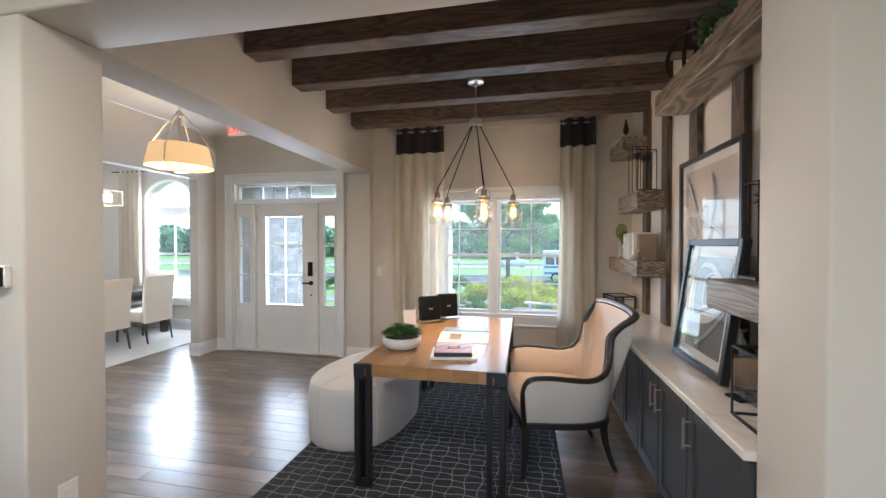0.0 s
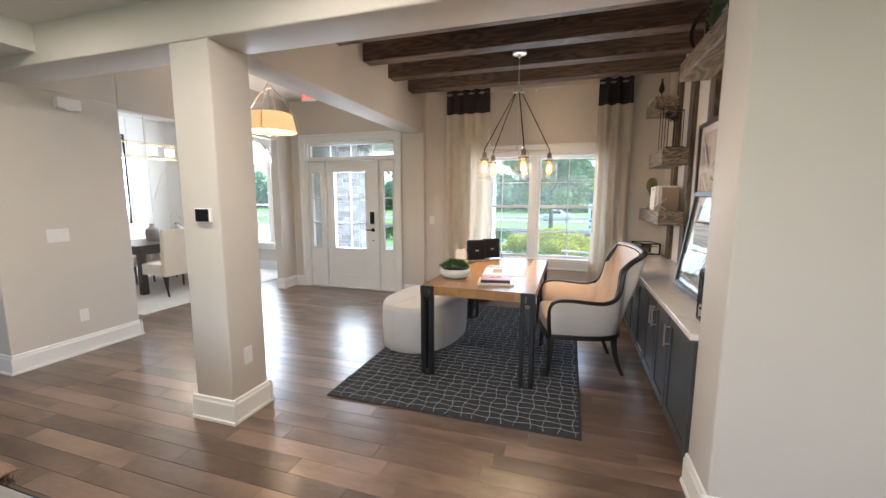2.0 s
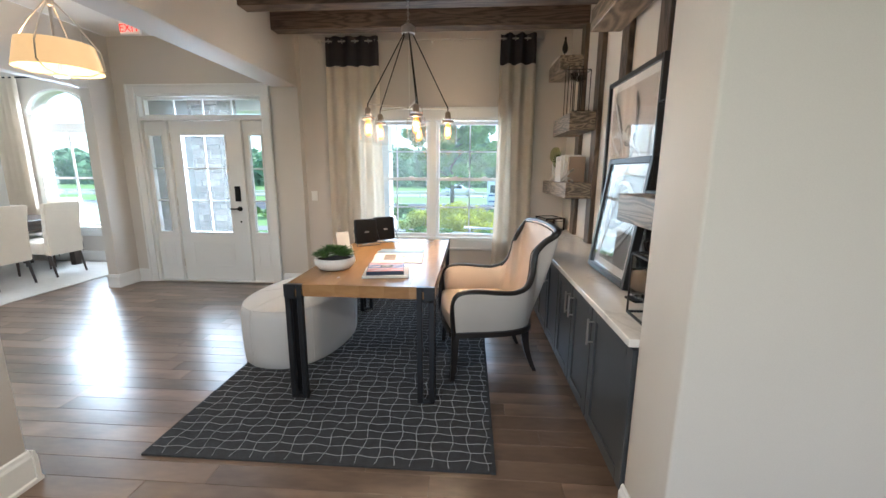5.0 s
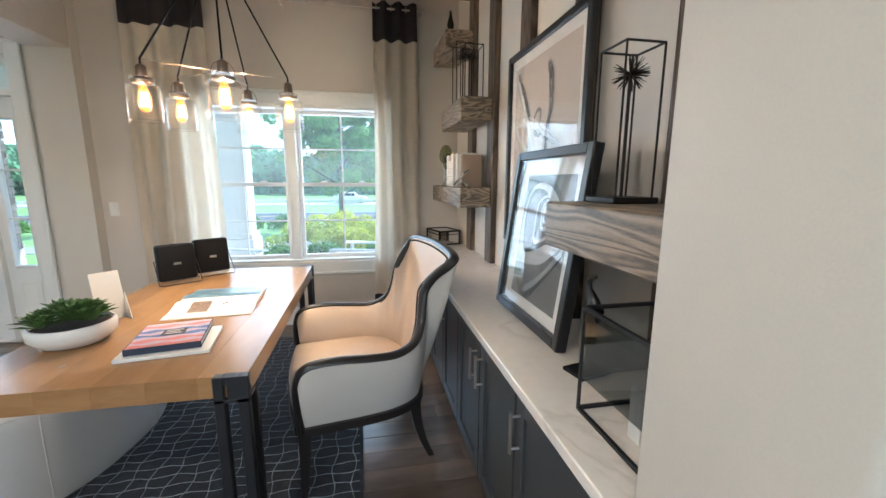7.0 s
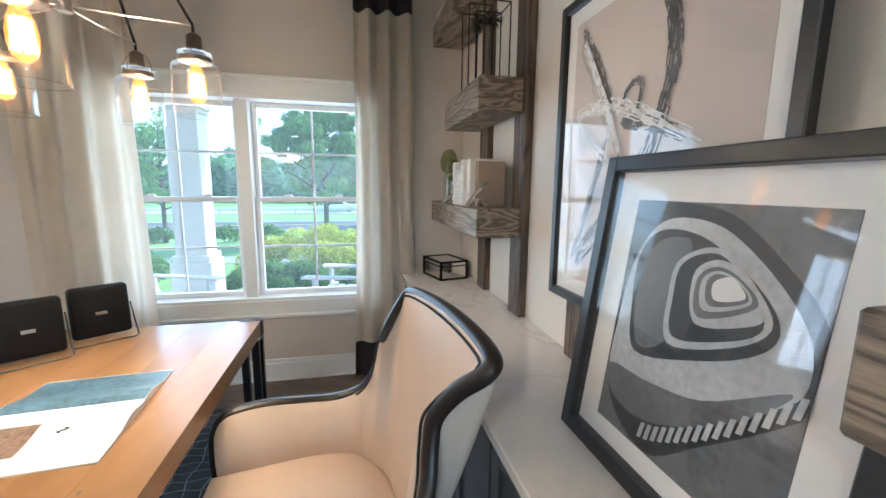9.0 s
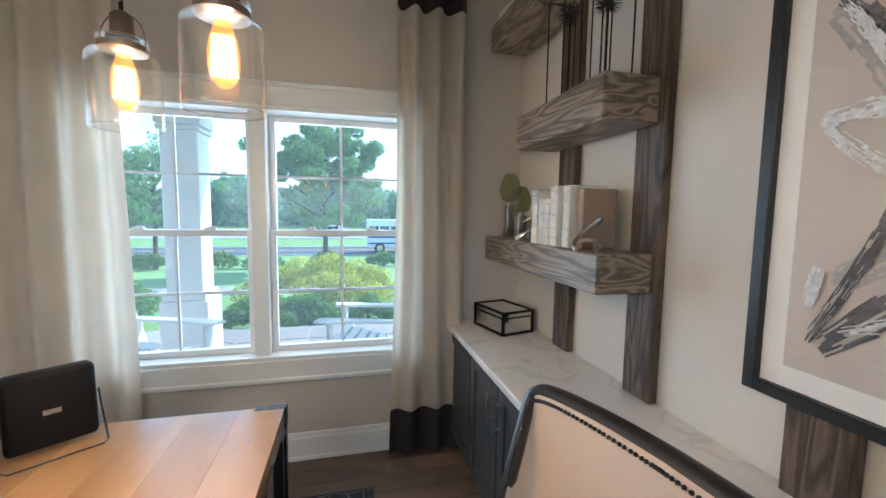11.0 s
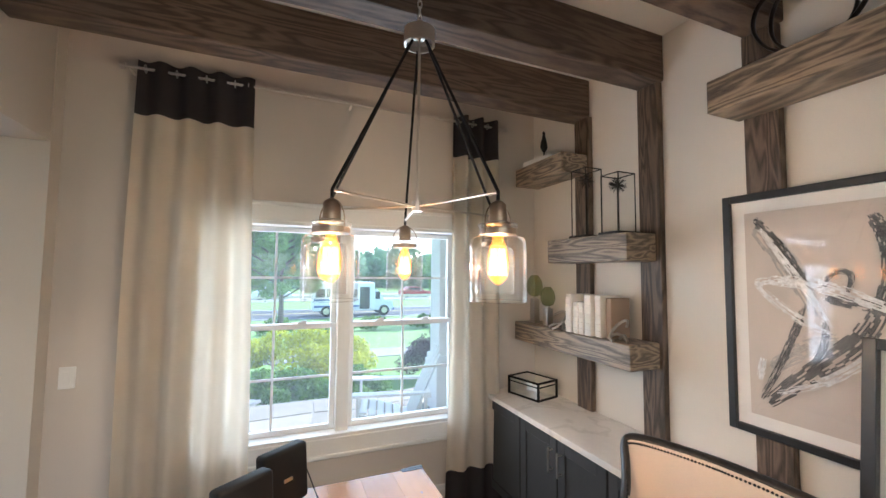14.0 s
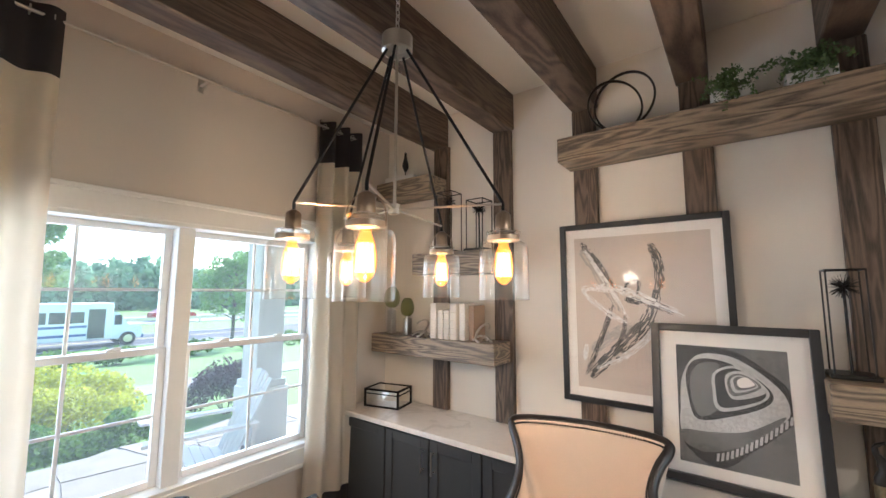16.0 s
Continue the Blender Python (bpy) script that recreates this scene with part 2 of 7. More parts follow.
# brownish grey cap metal, with the bulbs' orange light put into its tint
CAPM = mat("warm_nickel_cap", (0.34, 0.27, 0.21), 0.34, 1.0, var=0.15, scale=20, fine=200, bump=0.03)
JARG = glass("jar_glass", (0.95, 0.95, 0.94), 0.0, 0.07, 2.2)
jt_ = JARG.node_tree  # slight translucency stands in for the bulbs' glow filling the jars
jar_glow = node(jt_, "ShaderNodeBsdfTranslucent", Color=(0.95, 0.92, 0.88, 1))
mxj = node(jt_, "ShaderNodeMixShader", Fac=0.004)
jt_.links.new(jt_.nodes["Material Output"].inputs[0].links[0].from_socket, mxj.inputs[1])
jt_.links.new(jar_glow.outputs[0], mxj.inputs[2])
jt_.links.new(mxj.outputs[0], jt_.nodes["Material Output"].inputs[0])
BULBG = glass("amber_bulb_glass", (1.0, 0.78, 0.50))
bt_ = BULBG.node_tree  # the lit bulb glows amber all through
em = node(bt_, "ShaderNodeEmission", Color=(1.0, 0.20, 0.02, 1), Strength=0.45)
ads = bt_.nodes.new("ShaderNodeAddShader")
bt_.links.new(bt_.nodes["Material Output"].inputs[0].links[0].from_socket, ads.inputs[0])
bt_.links.new(em.outputs[0], ads.inputs[1])
bt_.links.new(ads.outputs[0], bt_.nodes["Material Output"].inputs[0])
FRAMEB = mat("black_picture_frame", (0.02, 0.02, 0.022), 0.35, var=0.2, scale=10, fine=120, bump=0.04)
MATTE = mat("white_mount_card", (0.80, 0.77, 0.74), 0.8, var=0.02, fine=300, bump=0.03)
PLASTIC = mat("white_plastic", (0.78, 0.77, 0.75), 0.4, var=0.02, bump=0.0)
BLACKP = mat("black_plastic", (0.009, 0.009, 0.010), 0.55, spec=0.15, var=0.1, fine=300, bump=0.05)
BULB = glow("warm_filament", (1.0, 0.50, 0.15), 2.4)

# ---- building tools ----
def box(bm, x0, x1, y0, y1, z0, z1, bevel=0.0, seg=1):
    vs = [bm.verts.new((x, y, z)) for x in (x0, x1) for y in (y0, y1) for z in (z0, z1)]
    fs = [bm.faces.new([vs[i] for i in f]) for f in ((0, 1, 3, 2), (4, 6, 7, 5), (0, 4, 5, 1), (2, 3, 7, 6), (0, 2, 6, 4), (1, 5, 7, 3))]
    if bevel:
        es = list({e for f in fs for e in f.edges})
        bmesh.ops.bevel(bm, geom=es, offset=bevel, segments=seg, profile=0.5, affect="EDGES")
    return vs


def tube(bm, a, b, r, seg=8, r2=None):
    a, b = Vector(a), Vector(b)
    q = (b - a).to_track_quat("Z", "Y")
    r2 = r if r2 is None else r2
    rings = []
    for p, rr in ((a, r), (b, r2)):
        rings.append([bm.verts.new(p + q @ Vector((rr * math.cos(2 * math.pi * i / seg), rr * math.sin(2 * math.pi * i / seg), 0))) for i in range(seg)])
    for i in range(seg):
        bm.faces.new((rings[0][i], rings[0][(i + 1) % seg], rings[1][(i + 1) % seg], rings[1][i]))
    bm.faces.new(rings[0][::-1]), bm.faces.new(rings[1])


def lathe(bm, profile, seg=24, centre=(0, 0, 0), close=True):
    """Turn (radius, height) rows about the z axis."""
    rings = []
    for r, z in profile:
        rings.append([bm.verts.new((centre[0] + r * math.cos(2 * math.pi * i / seg), centre[1] + r * math.sin(2 * math.pi * i / seg), centre[2] + z)) for i in range(seg)])
    for p, q in zip(rings, rings[1:]):
        for i in range(seg):
            bm.faces.new((p[i], p[(i + 1) % seg], q[(i + 1) % seg], q[i]))
    if close:
        bm.faces.new(rings[0][::-1]), bm.faces.new(rings[-1])


def sweep(bm, path, shape, closed=False, up=(0, 0, 1)):
    """Sweep a closed (u, v) outline along a path of points; u lies across the path and level, v along up."""
    pts = [Vector(p) for p in path]
    rings = []
    n = len(pts)
    for i, p in enumerate(pts):
        a = pts[i - 1] if (i or closed) else p
        b = pts[(i + 1) % n] if (i < n - 1 or closed) else p
        d = (b - a).normalized()
        side = d.cross(Vector(up))
        side = side.normalized() if side.length > 1e-6 else Vector((1, 0, 0))
        top = side.cross(d)
        rings.append([bm.verts.new(p + side * u + top * v) for u, v in shape])
    k = len(shape)
    for i in range(n if closed else n - 1):
        p, q = rings[i], rings[(i + 1) % n]
        for j in range(k):
            bm.faces.new((p[j], p[(j + 1) % k], q[(j + 1) % k], q[j]))
    if not closed:
        bm.faces.new(rings[0]), bm.faces.new(rings[-1][::-1])


def circle(r, seg=8):
    return [(r * math.cos(2 * math.pi * i / seg), r * math.sin(2 * math.pi * i / seg)) for i in range(seg)]


def finish(name, bm, material, smooth=False):
    bmesh.ops.recalc_face_normals(bm, faces=bm.faces)
    me = bpy.data.meshes.new(name)
    bm.to_mesh(me)
    bm.free()
    for m in material if isinstance(material, (list, tuple)) else (material,):
        me.materials.append(m)
    if smooth:
        me.shade_smooth()
        me.set_sharp_from_angle(angle=radians(40))
    return me


def part(name, bm, material, parent, label="", smooth=False):
    ob = new(name, finish(name, bm, material, smooth))
    ob.parent = parent
    if label:
        ob["label"] = label
    return ob


def thing(name, m, label, category, group=""):
    ob = new(name)
    ob.empty_display_size = 0.1
    ob.matrix_world = m
    return tagged(ob, label, category, group)


def setting(name, bm, material, label="", smooth=False):
    return tagged(new(name, finish(name, bm, material, smooth)), label, name.rstrip("_0123456789").replace("_", " "), kind="structure")


def boxes(*rows, bevel=0.0, seg=1):
    bm = bmesh.new()
    for r in rows:
        box(bm, *r, bevel=bevel, seg=seg)
    return bm

# ---- structure ----
XR, YW, YD, XH0, XH1 = 1.47, 5.48, 5.45, -1.97, -1.66
Y0, Y1, XL, XS = 1.82, 2.13, -4.0, 1.02
WX0, WX1, WZ0, WZ1 = -0.985, 0.79, 0.61, 2.065
# office window wall
setting("wall_north", boxes((XH1, WX0, YW, YW + 0.2, 0, 3.1), (WX1, XR, YW, YW + 0.2, 0, 3.1), (WX0, WX1, YW, YW + 0.2, 0, WZ0), (WX0, WX1, YW, YW + 0.2, WZ1, 3.1)), PAINT_DARKER, "warm, slightly darker painted window wall")
# front door wall, with the pilaster under the header
DX0, DX1, DZ = -3.74, -2.14, 2.36
setting("wall_entry", boxes((XL, DX0, YD, YD + 0.2, 0, 3.0), (DX1, XH0, YD, YD + 0.2, 0, 3.0), (DX0, DX1, YD, YD + 0.2, DZ, 3.0), (XH0, XH1, YD - 0.08, YD + 0.23, 0, 3.1)), PAINT, "warm greige painted entry wall")
setting("wall_east", boxes((XR, XR + 0.15, Y0 + 0.01, YW + 0.2, 0, 3.1)), PAINT_LIGHTER, "lighter painted wall behind the shelves")
# header and stub between hall and office, header between foyer and office
setting("wall_hall", boxes((XS, 4.0, Y0, Y1, 0, 2.4), (XL - 0.3, 4.0, Y0, Y1, 2.4, 3.1), bevel=0.012, seg=3), PAINT, "warm greige wall end and header", True)
setting("wall_header", boxes((XH0, XH1, Y1, YD - 0.08, 2.4, 3.1), bevel=0.01, seg=2), PAINT, "greige painted header beam", True)
setting("column", boxes((XH0, XH1, Y0, Y1, 0, 2.4), bevel=0.012, seg=3), PAINT, "square greige painted column", True)
# dining side wall with its wide opening
setting("wall_west", boxes((XL - 0.3, XL, Y0, 2.85, 0, 2.4), (XL - 0.13, XL, 2.85, 5.13, 2.36, 3.0), (XL - 0.13, XL, 5.13, 6.5, 0, 3.0), (XL - 0.13, XL, Y1, 2.85, 2.4, 3.0), bevel=0.004), PAINT, "greige painted wall with a wide opening")
# ceilings
setting("ceiling_office", boxes((XH1, XR, Y1, YW, 3.1, 3.2)), CEIL)
setting("ceiling_foyer", boxes((XL, XH0, Y1, YD, 3.0, 3.1)), CEIL)
setting("ceiling_hall", boxes((-3.2, 4.0, -4.0, Y0, 2.66, 2.8), (-8.5, -3.2, -4.0, Y0, 2.48, 2.8)), CEIL)
setting("ceiling_dining", boxes((-8.5, XL - 0.13, 1.0, 7.0, 3.0, 3.1)), CEIL)
# walls that close the place
# the opening in the south wall is assumed, cut for the hall's fill light
setting("wall_south", boxes((-8.6, -3.0, -4.15, -4.0, 0, 2.8), (2.0, 4.1, -4.15, -4.0, 0, 2.8), (-3.0, 2.0, -4.15, -4.0, 0, 0.75), (-3.0, 2.0, -4.15, -4.0, 2.25, 2.8)), PAINT)
setting("wall_far_east", boxes((4.0, 4.15, -4.0, Y1, 0, 2.8)), PAINT)
setting("wall_far_west", boxes((-8.65, -8.5, -4.0, 7.0, 0, 3.1)), PAINT)
setting("wall_dining_south", boxes((-8.5, XL - 0.3, Y0, Y1, 0, 3.0)), PAINT)
DWX0, DWX1 = -6.35, -5.38
YDIN = 6.5
setting("wall_dining_north", boxes((-8.5, DWX0, YDIN, YDIN + 0.2, 0, 3.0), (DWX1, XL, YDIN, YDIN + 0.2, 0, 3.0), (DWX0, DWX1, YDIN, YDIN + 0.2, 0, 0.56), (DWX0, DWX1, YDIN, YDIN + 0.2, 2.62, 3.0)), PAINT)
FLOOR = setting("floor", boxes((-8.6, 4.1, -4.1, 6.6, -0.1, -0.003)), JOINT, "dark brown hand-scraped wood plank floor")
# beams
for i in range(5):
    y = 2.49 + 0.58 * i
    ob = tagged(new("ceiling_beam", finish("ceiling_beam", boxes((XH1, XR - 0.002, y, y + 0.155, 2.83, 3.1), bevel=0.006), BEAM)), "dark-stained oak ceiling beam", "beam", "office ceiling beams")
for y in (2.485, 3.072, 3.665, 4.245, 4.79):
    tagged(new("wall_post", finish("wall_post", boxes((1.43, XR, y, y + 0.14, 0.806, 2.83), bevel=0.004), POST)), "dark-stained oak upright on the wall", "post", "wall uprights")


def shelf(y0, y1, z0, z1, x0=1.208):
    return tagged(new("wall_shelf", finish("wall_shelf", boxes((x0, 1.43, y0, y1, z0, z1), bevel=0.005), SHELFW)), "thick dark-stained oak floating shelf", "shelf", "floating shelves")


shelf(4.8, 5.36, 2.417, 2.555)
shelf(4.275, 4.96, 1.80, 1.958)
shelf(4.265, 5.378, 1.21, 1.35)
shelf(Y1, 3.825, 2.438, 2.585)
shelf(Y1, 2.755, 1.197, 1.335, 1.125)


# ---- baseboards ----
def baseboard(name, a, b, n, h=0.165):
    """A moulded skirting from a to b on the wall, standing proud along n."""
    bm = bmesh.new()
    shape = ((0, 0), (0.026, 0), (0.026, 0.018), (0.018, 0.024), (0.018, h - 0.035), (0.012, h - 0.022), (0.010, h - 0.006), (0.004, h), (0, h))
    rings = []
    for p in (a, b):
        rings.append([bm.verts.new((p[0] + n[0] * u, p[1] + n[1] * u, v)) for u, v in shape])
    for k in range(len(shape)):
        bm.faces.new((rings[0][k], rings[0][(k + 1) % len(shape)], rings[1][(k + 1) % len(shape)], rings[1][k]))
    bm.faces.new(rings[0]), bm.faces.new(rings[1][::-1])
    return setting(name, bm, TRIM, "white painted moulded baseboard")


E_ = 0.026
for a, b, n in (
    ((XH1, YW), (1.02, YW), (0, -1)), ((XH1, YD - 0.08), (XH1, YW), (1, 0)), ((XH0, YD - 0.08), (XH1 + E_, YD - 0.08), (0, -1)), ((XH0, YD), (XH0, YD - 0.08), (-1, 0)),
    ((XH0 - E_, Y0), (XH1 + E_, Y0), (0, -1)), ((XH1, Y0), (XH1, Y1), (1, 0)), ((XH0, Y0), (XH0, Y1), (-1, 0)), ((XH0 - E_, Y1), (XH1 + E_, Y1), (0, 1)),
    ((XL, Y0), (XL, 2.85), (1, 0)), ((XL - 0.3, Y0), (XL + E_, Y0), (0, -1)), ((XL - 0.13, 2.85), (XL + E_, 2.85), (0, 1)),
    ((XL, 5.13), (XL, YD), (1, 0)), ((XL - 0.13, 5.13), (XL + E_, 5.13), (0, -1)), ((XL, YD), (-3.83, YD), (0, -1)),
    ((XS, Y0), (XS, Y1), (-1, 0)), ((XS - E_, Y0), (4.0, Y0), (0, -1)), ((-8.5, YDIN), (XL - 0.13, YDIN), (0, -1)), ((XL - 0.13, 5.13), (XL - 0.13, YDIN), (-1, 0)),
):
    baseboard("baseboard", a, b, n)

# ---- windows and doors ----
def frame_boxes(bm, x0, x1, z0, z1, y0, y1, w, bevel=0.003):
    """A rectangular frame of four mitre-free members, of width w, in the xz plane."""
    box(bm, x0, x0 + w, y0, y1, z0, z1, bevel)
    box(bm, x1 - w, x1, y0, y1, z0, z1, bevel)
    box(bm, x0 + w, x1 - w, y0, y1, z0, z0 + w, bevel)
    box(bm, x0 + w, x1 - w, y0, y1, z1 - w, z1, bevel)


def pane(x0, x1, z0, z1, y, parent):
    bm = bmesh.new()
    box(bm, x0, x1, y, y + 0.004, z0, z1)
    ob = part("pane", bm, WPANE, parent, "clear window glass")
    ob.visible_shadow = False
    return ob


def office_window():
    w = thing("window_1", pose(0, 0, 0), "white double-hung twin window with grilles", "window")
    w["kind"] = "structure"
    bm = bmesh.new()  # moulded casing, picture-framed
    c = 0.115
    frame_boxes(bm, WX0 - c + 0.01, WX1 + c - 0.01, WZ0 - c + 0.01, WZ1 + c - 0.01, YW - 0.018, YW - 0.001, c, 0.004)
    frame_boxes(bm, WX0 - c - 0.004, WX1 + c + 0.004, WZ0 - c - 0.004, WZ1 + c + 0.004, YW - 0.03, YW - 0.001, 0.028, 0.006)
    part("window_casing", bm, TRIM, w)
    bm = bmesh.new()
    frame_boxes(bm, WX0, WX1, WZ0, WZ1, YW - 0.01, YW + 0.17, 0.032)
    box(bm, -0.142, -0.055, YW + 0.03, YW + 0.17, WZ0 + 0.03, WZ1 - 0.03, 0.004)
    part("window_frame", bm, TRIM, w)
    for x0, x1 in ((-0.953, -0.142), (-0.055, 0.758)):
        for k, (z0, z1, y) in enumerate(((0.642, 1.37, YW + 0.09), (1.335, 2.033, YW + 0.125))):
            bm = bmesh.new()
            frame_boxes(bm, x0, x1, z0, z1, y, y + 0.034, 0.036)
            xm, zm = (x0 + x1) / 2, (z0 + z1) / 2
            box(bm, xm - 0.008, xm + 0.008, y + 0.010, y + 0.024, z0 + 0.03, z1 - 0.03, 0.002)
            box(bm, x0 + 0.03, x1 - 0.03, y + 0.011, y + 0.023, zm - 0.008, zm + 0.008, 0.002)
            s = part("sash", bm, TRIM, w)
            pane(x0 + 0.03, x1 - 0.03, z0 + 0.03, z1 - 0.03, y + 0.015, s)
            if not k:
                for f in (0.28, 0.72):
                    bm = bmesh.new()
                    xx = x0 + (x1 - x0) * f
                    box(bm, xx - 0.03, xx + 0.03, y + 0.004, y + 0.03, z1, z1 + 0.012, 0.003)
                    box(bm, xx - 0.012, xx + 0.03, y + 0.008, y + 0.02, z1 + 0.012, z1 + 0.02, 0.003)
                    part("sash_lock", bm, PLASTIC, s)


office_window()


def front_door():
    d = thing("door_1", pose(0, 0, 0), "white half-glazed front door with sidelights and transom", "door")
    d["kind"] = "structure"
    y = YD
    bm = bmesh.new()
    c = 0.095
    for b in ((DX0 - c + 0.01, DX0 + 0.01, 0, DZ + c - 0.01), (DX1 - 0.01, DX1 + c - 0.01, 0, DZ + c - 0.01), (DX0 + 0.01, DX1 - 0.01, DZ - 0.01, DZ + c - 0.01)):
        box(bm, b[0], b[1], y - 0.02, y - 0.001, b[2], b[3], 0.004)
    for b in ((DX0 - c - 0.004, DX0 - c + 0.026, 0, DZ + c + 0.004), (DX1 + c - 0.026, DX1 + c + 0.004, 0, DZ + c + 0.004), (DX0 - c + 0.026, DX1 + c - 0.026, DZ + c - 0.026, DZ + c + 0.004)):
        box(bm, b[0], b[1], y - 0.032, y - 0.001, b[2], b[3], 0.006)
    part("door_casing", bm, TRIM, d)
    bm = bmesh.new()  # jambs, mullions and transom bar
    sx0, sx1, head = -3.385, -2.475, 2.045
    for b in ((DX0, DX0 + 0.03, 0.0, DZ), (DX1 - 0.03, DX1, 0.0, DZ), (DX0 + 0.03, DX1 - 0.03, DZ - 0.035, DZ), (sx0 - 0.035, sx0 - 0.003, 0.02, head), (sx1 + 0.003, sx1 + 0.035, 0.02, head), (DX0 + 0.03, DX1 - 0.03, head, head + 0.04), (DX0 + 0.03, DX1 - 0.03, 0.0, 0.02)):
        box(bm, b[0], b[1], y + 0.002, y + 0.16, b[2], b[3], 0.003)
    part("door_frame", bm, TRIM, d)
    for nm, x0, x1, g0, g1, cols in (("sidelight", DX0 + 0.03, sx0 - 0.035, -3.66, -3.50, 1), ("door_slab", sx0, sx1, -3.245, -2.685, 2), ("sidelight", sx1 + 0.035, DX1 - 0.03, -2.375, -2.215, 1)):
        yy = y + 0.05
        z0, z1, zt, zb = 0.022, head - 0.003, 1.87, 0.66
        bm = bmesh.new()
        for b in ((x0, g0, z0, z1), (g1, x1, z0, z1), (g0, g1, zt, z1), (g0, g1, z0, zb)):
            box(bm, b[0], b[1], yy, yy + 0.045, b[2], b[3])
        frame_boxes(bm, g0 - 0.022, g1 + 0.022, zb - 0.022, zt + 0.022, yy - 0.01, yy + 0.055, 0.024, 0.004)
        # raised lower panel
        px0, px1 = g0, g1
        frame_boxes(bm, px0, px1, 0.2, 0.52, yy - 0.006, yy, 0.02, 0.002)
        box(bm, px0 + 0.04, px1 - 0.04, yy - 0.004, yy, 0.24, 0.48, 0.002)
        slab = part(nm, bm, TRIM, d)
        bm = bmesh.new()
        for i in range(1, cols):
            xm = g0 + (g1 - g0) * i / cols
            box(bm, xm - 0.009, xm + 0.009, yy + 0.008, yy + 0.038, zb, zt, 0.002)
        for k in (1, 2):
            zm = zb + (zt - zb) * k / 3
            box(bm, g0, g1, yy + 0.009, yy + 0.037, zm - 0.009, zm + 0.009, 0.002)
        part("muntin", bm, TRIM, slab)
        pane(g0, g1, zb, zt, yy + 0.02, slab)
        if nm == "door_slab":
            bm = bmesh.new()
            box(bm, -2.60, -2.535, yy - 0.028, yy - 0.001, 1.06, 1.25, 0.006, 2)
            part("keypad_lock", bm, BLACKP, slab, "black electronic keypad lock")
            bm = bmesh.new()
            lathe(bm, ((0.0, 0), (0.03, 0), (0.03, 0.012), (0.012, 0.016), (0.012, 0.05), (0.0, 0.05)), 16, close=False)
            bmesh.ops.rotate(bm, verts=bm.verts, cent=(0, 0, 0), matrix=Matrix.Rotation(radians(90), 3, "X"))
            bmesh.ops.translate(bm, verts=bm.verts, vec=(-2.56, yy, 0.965))
            box(bm, -2.67, -2.55, yy - 0.055, yy - 0.04, 0.957, 0.975, 0.005, 2)
            part("lever_handle", bm, BLACKP, slab, "black lever handle", True)
            bm = bmesh.new()
            tube(bm, (-2.56, yy + 0.001, 0.80), (-2.56, yy - 0.008, 0.80), 0.012, 12)
            part("door_sensor", bm, BLACKP, slab)
            for hz in (0.25, 1.05, 1.85):
                bm = bmesh.new()
                tube(bm, (sx0 - 0.002, yy - 0.006, hz - 0.05), (sx0 - 0.002, yy - 0.006, hz + 0.05), 0.007, 8)
                part("hinge", bm, NICKEL, slab)
    # transom light
    bm = bmesh.new()
    frame_boxes(bm, DX0 + 0.03, DX1 - 0.03, head + 0.04, DZ - 0.035, y + 0.06, y + 0.10, 0.032)
    for k in (1, 2, 3):
        xm = DX0 + 0.06 + (DX1 - DX0 - 0.12) * k / 4
        box(bm, xm - 0.008, xm + 0.008, y + 0.07, y + 0.09, head + 0.06, DZ - 0.05)
    t = part("transom", bm, TRIM, d)
    pane(DX0 + 0.05, DX1 - 0.05, head + 0.06, DZ - 0.05, y + 0.078, t)
    bm = bmesh.new()
    box(bm, DX0 + 0.03, DX1 - 0.03, y - 0.02, y + 0.2, 0.0, 0.018, 0.004)
    part("threshold", bm, NICKEL, d)


front_door()


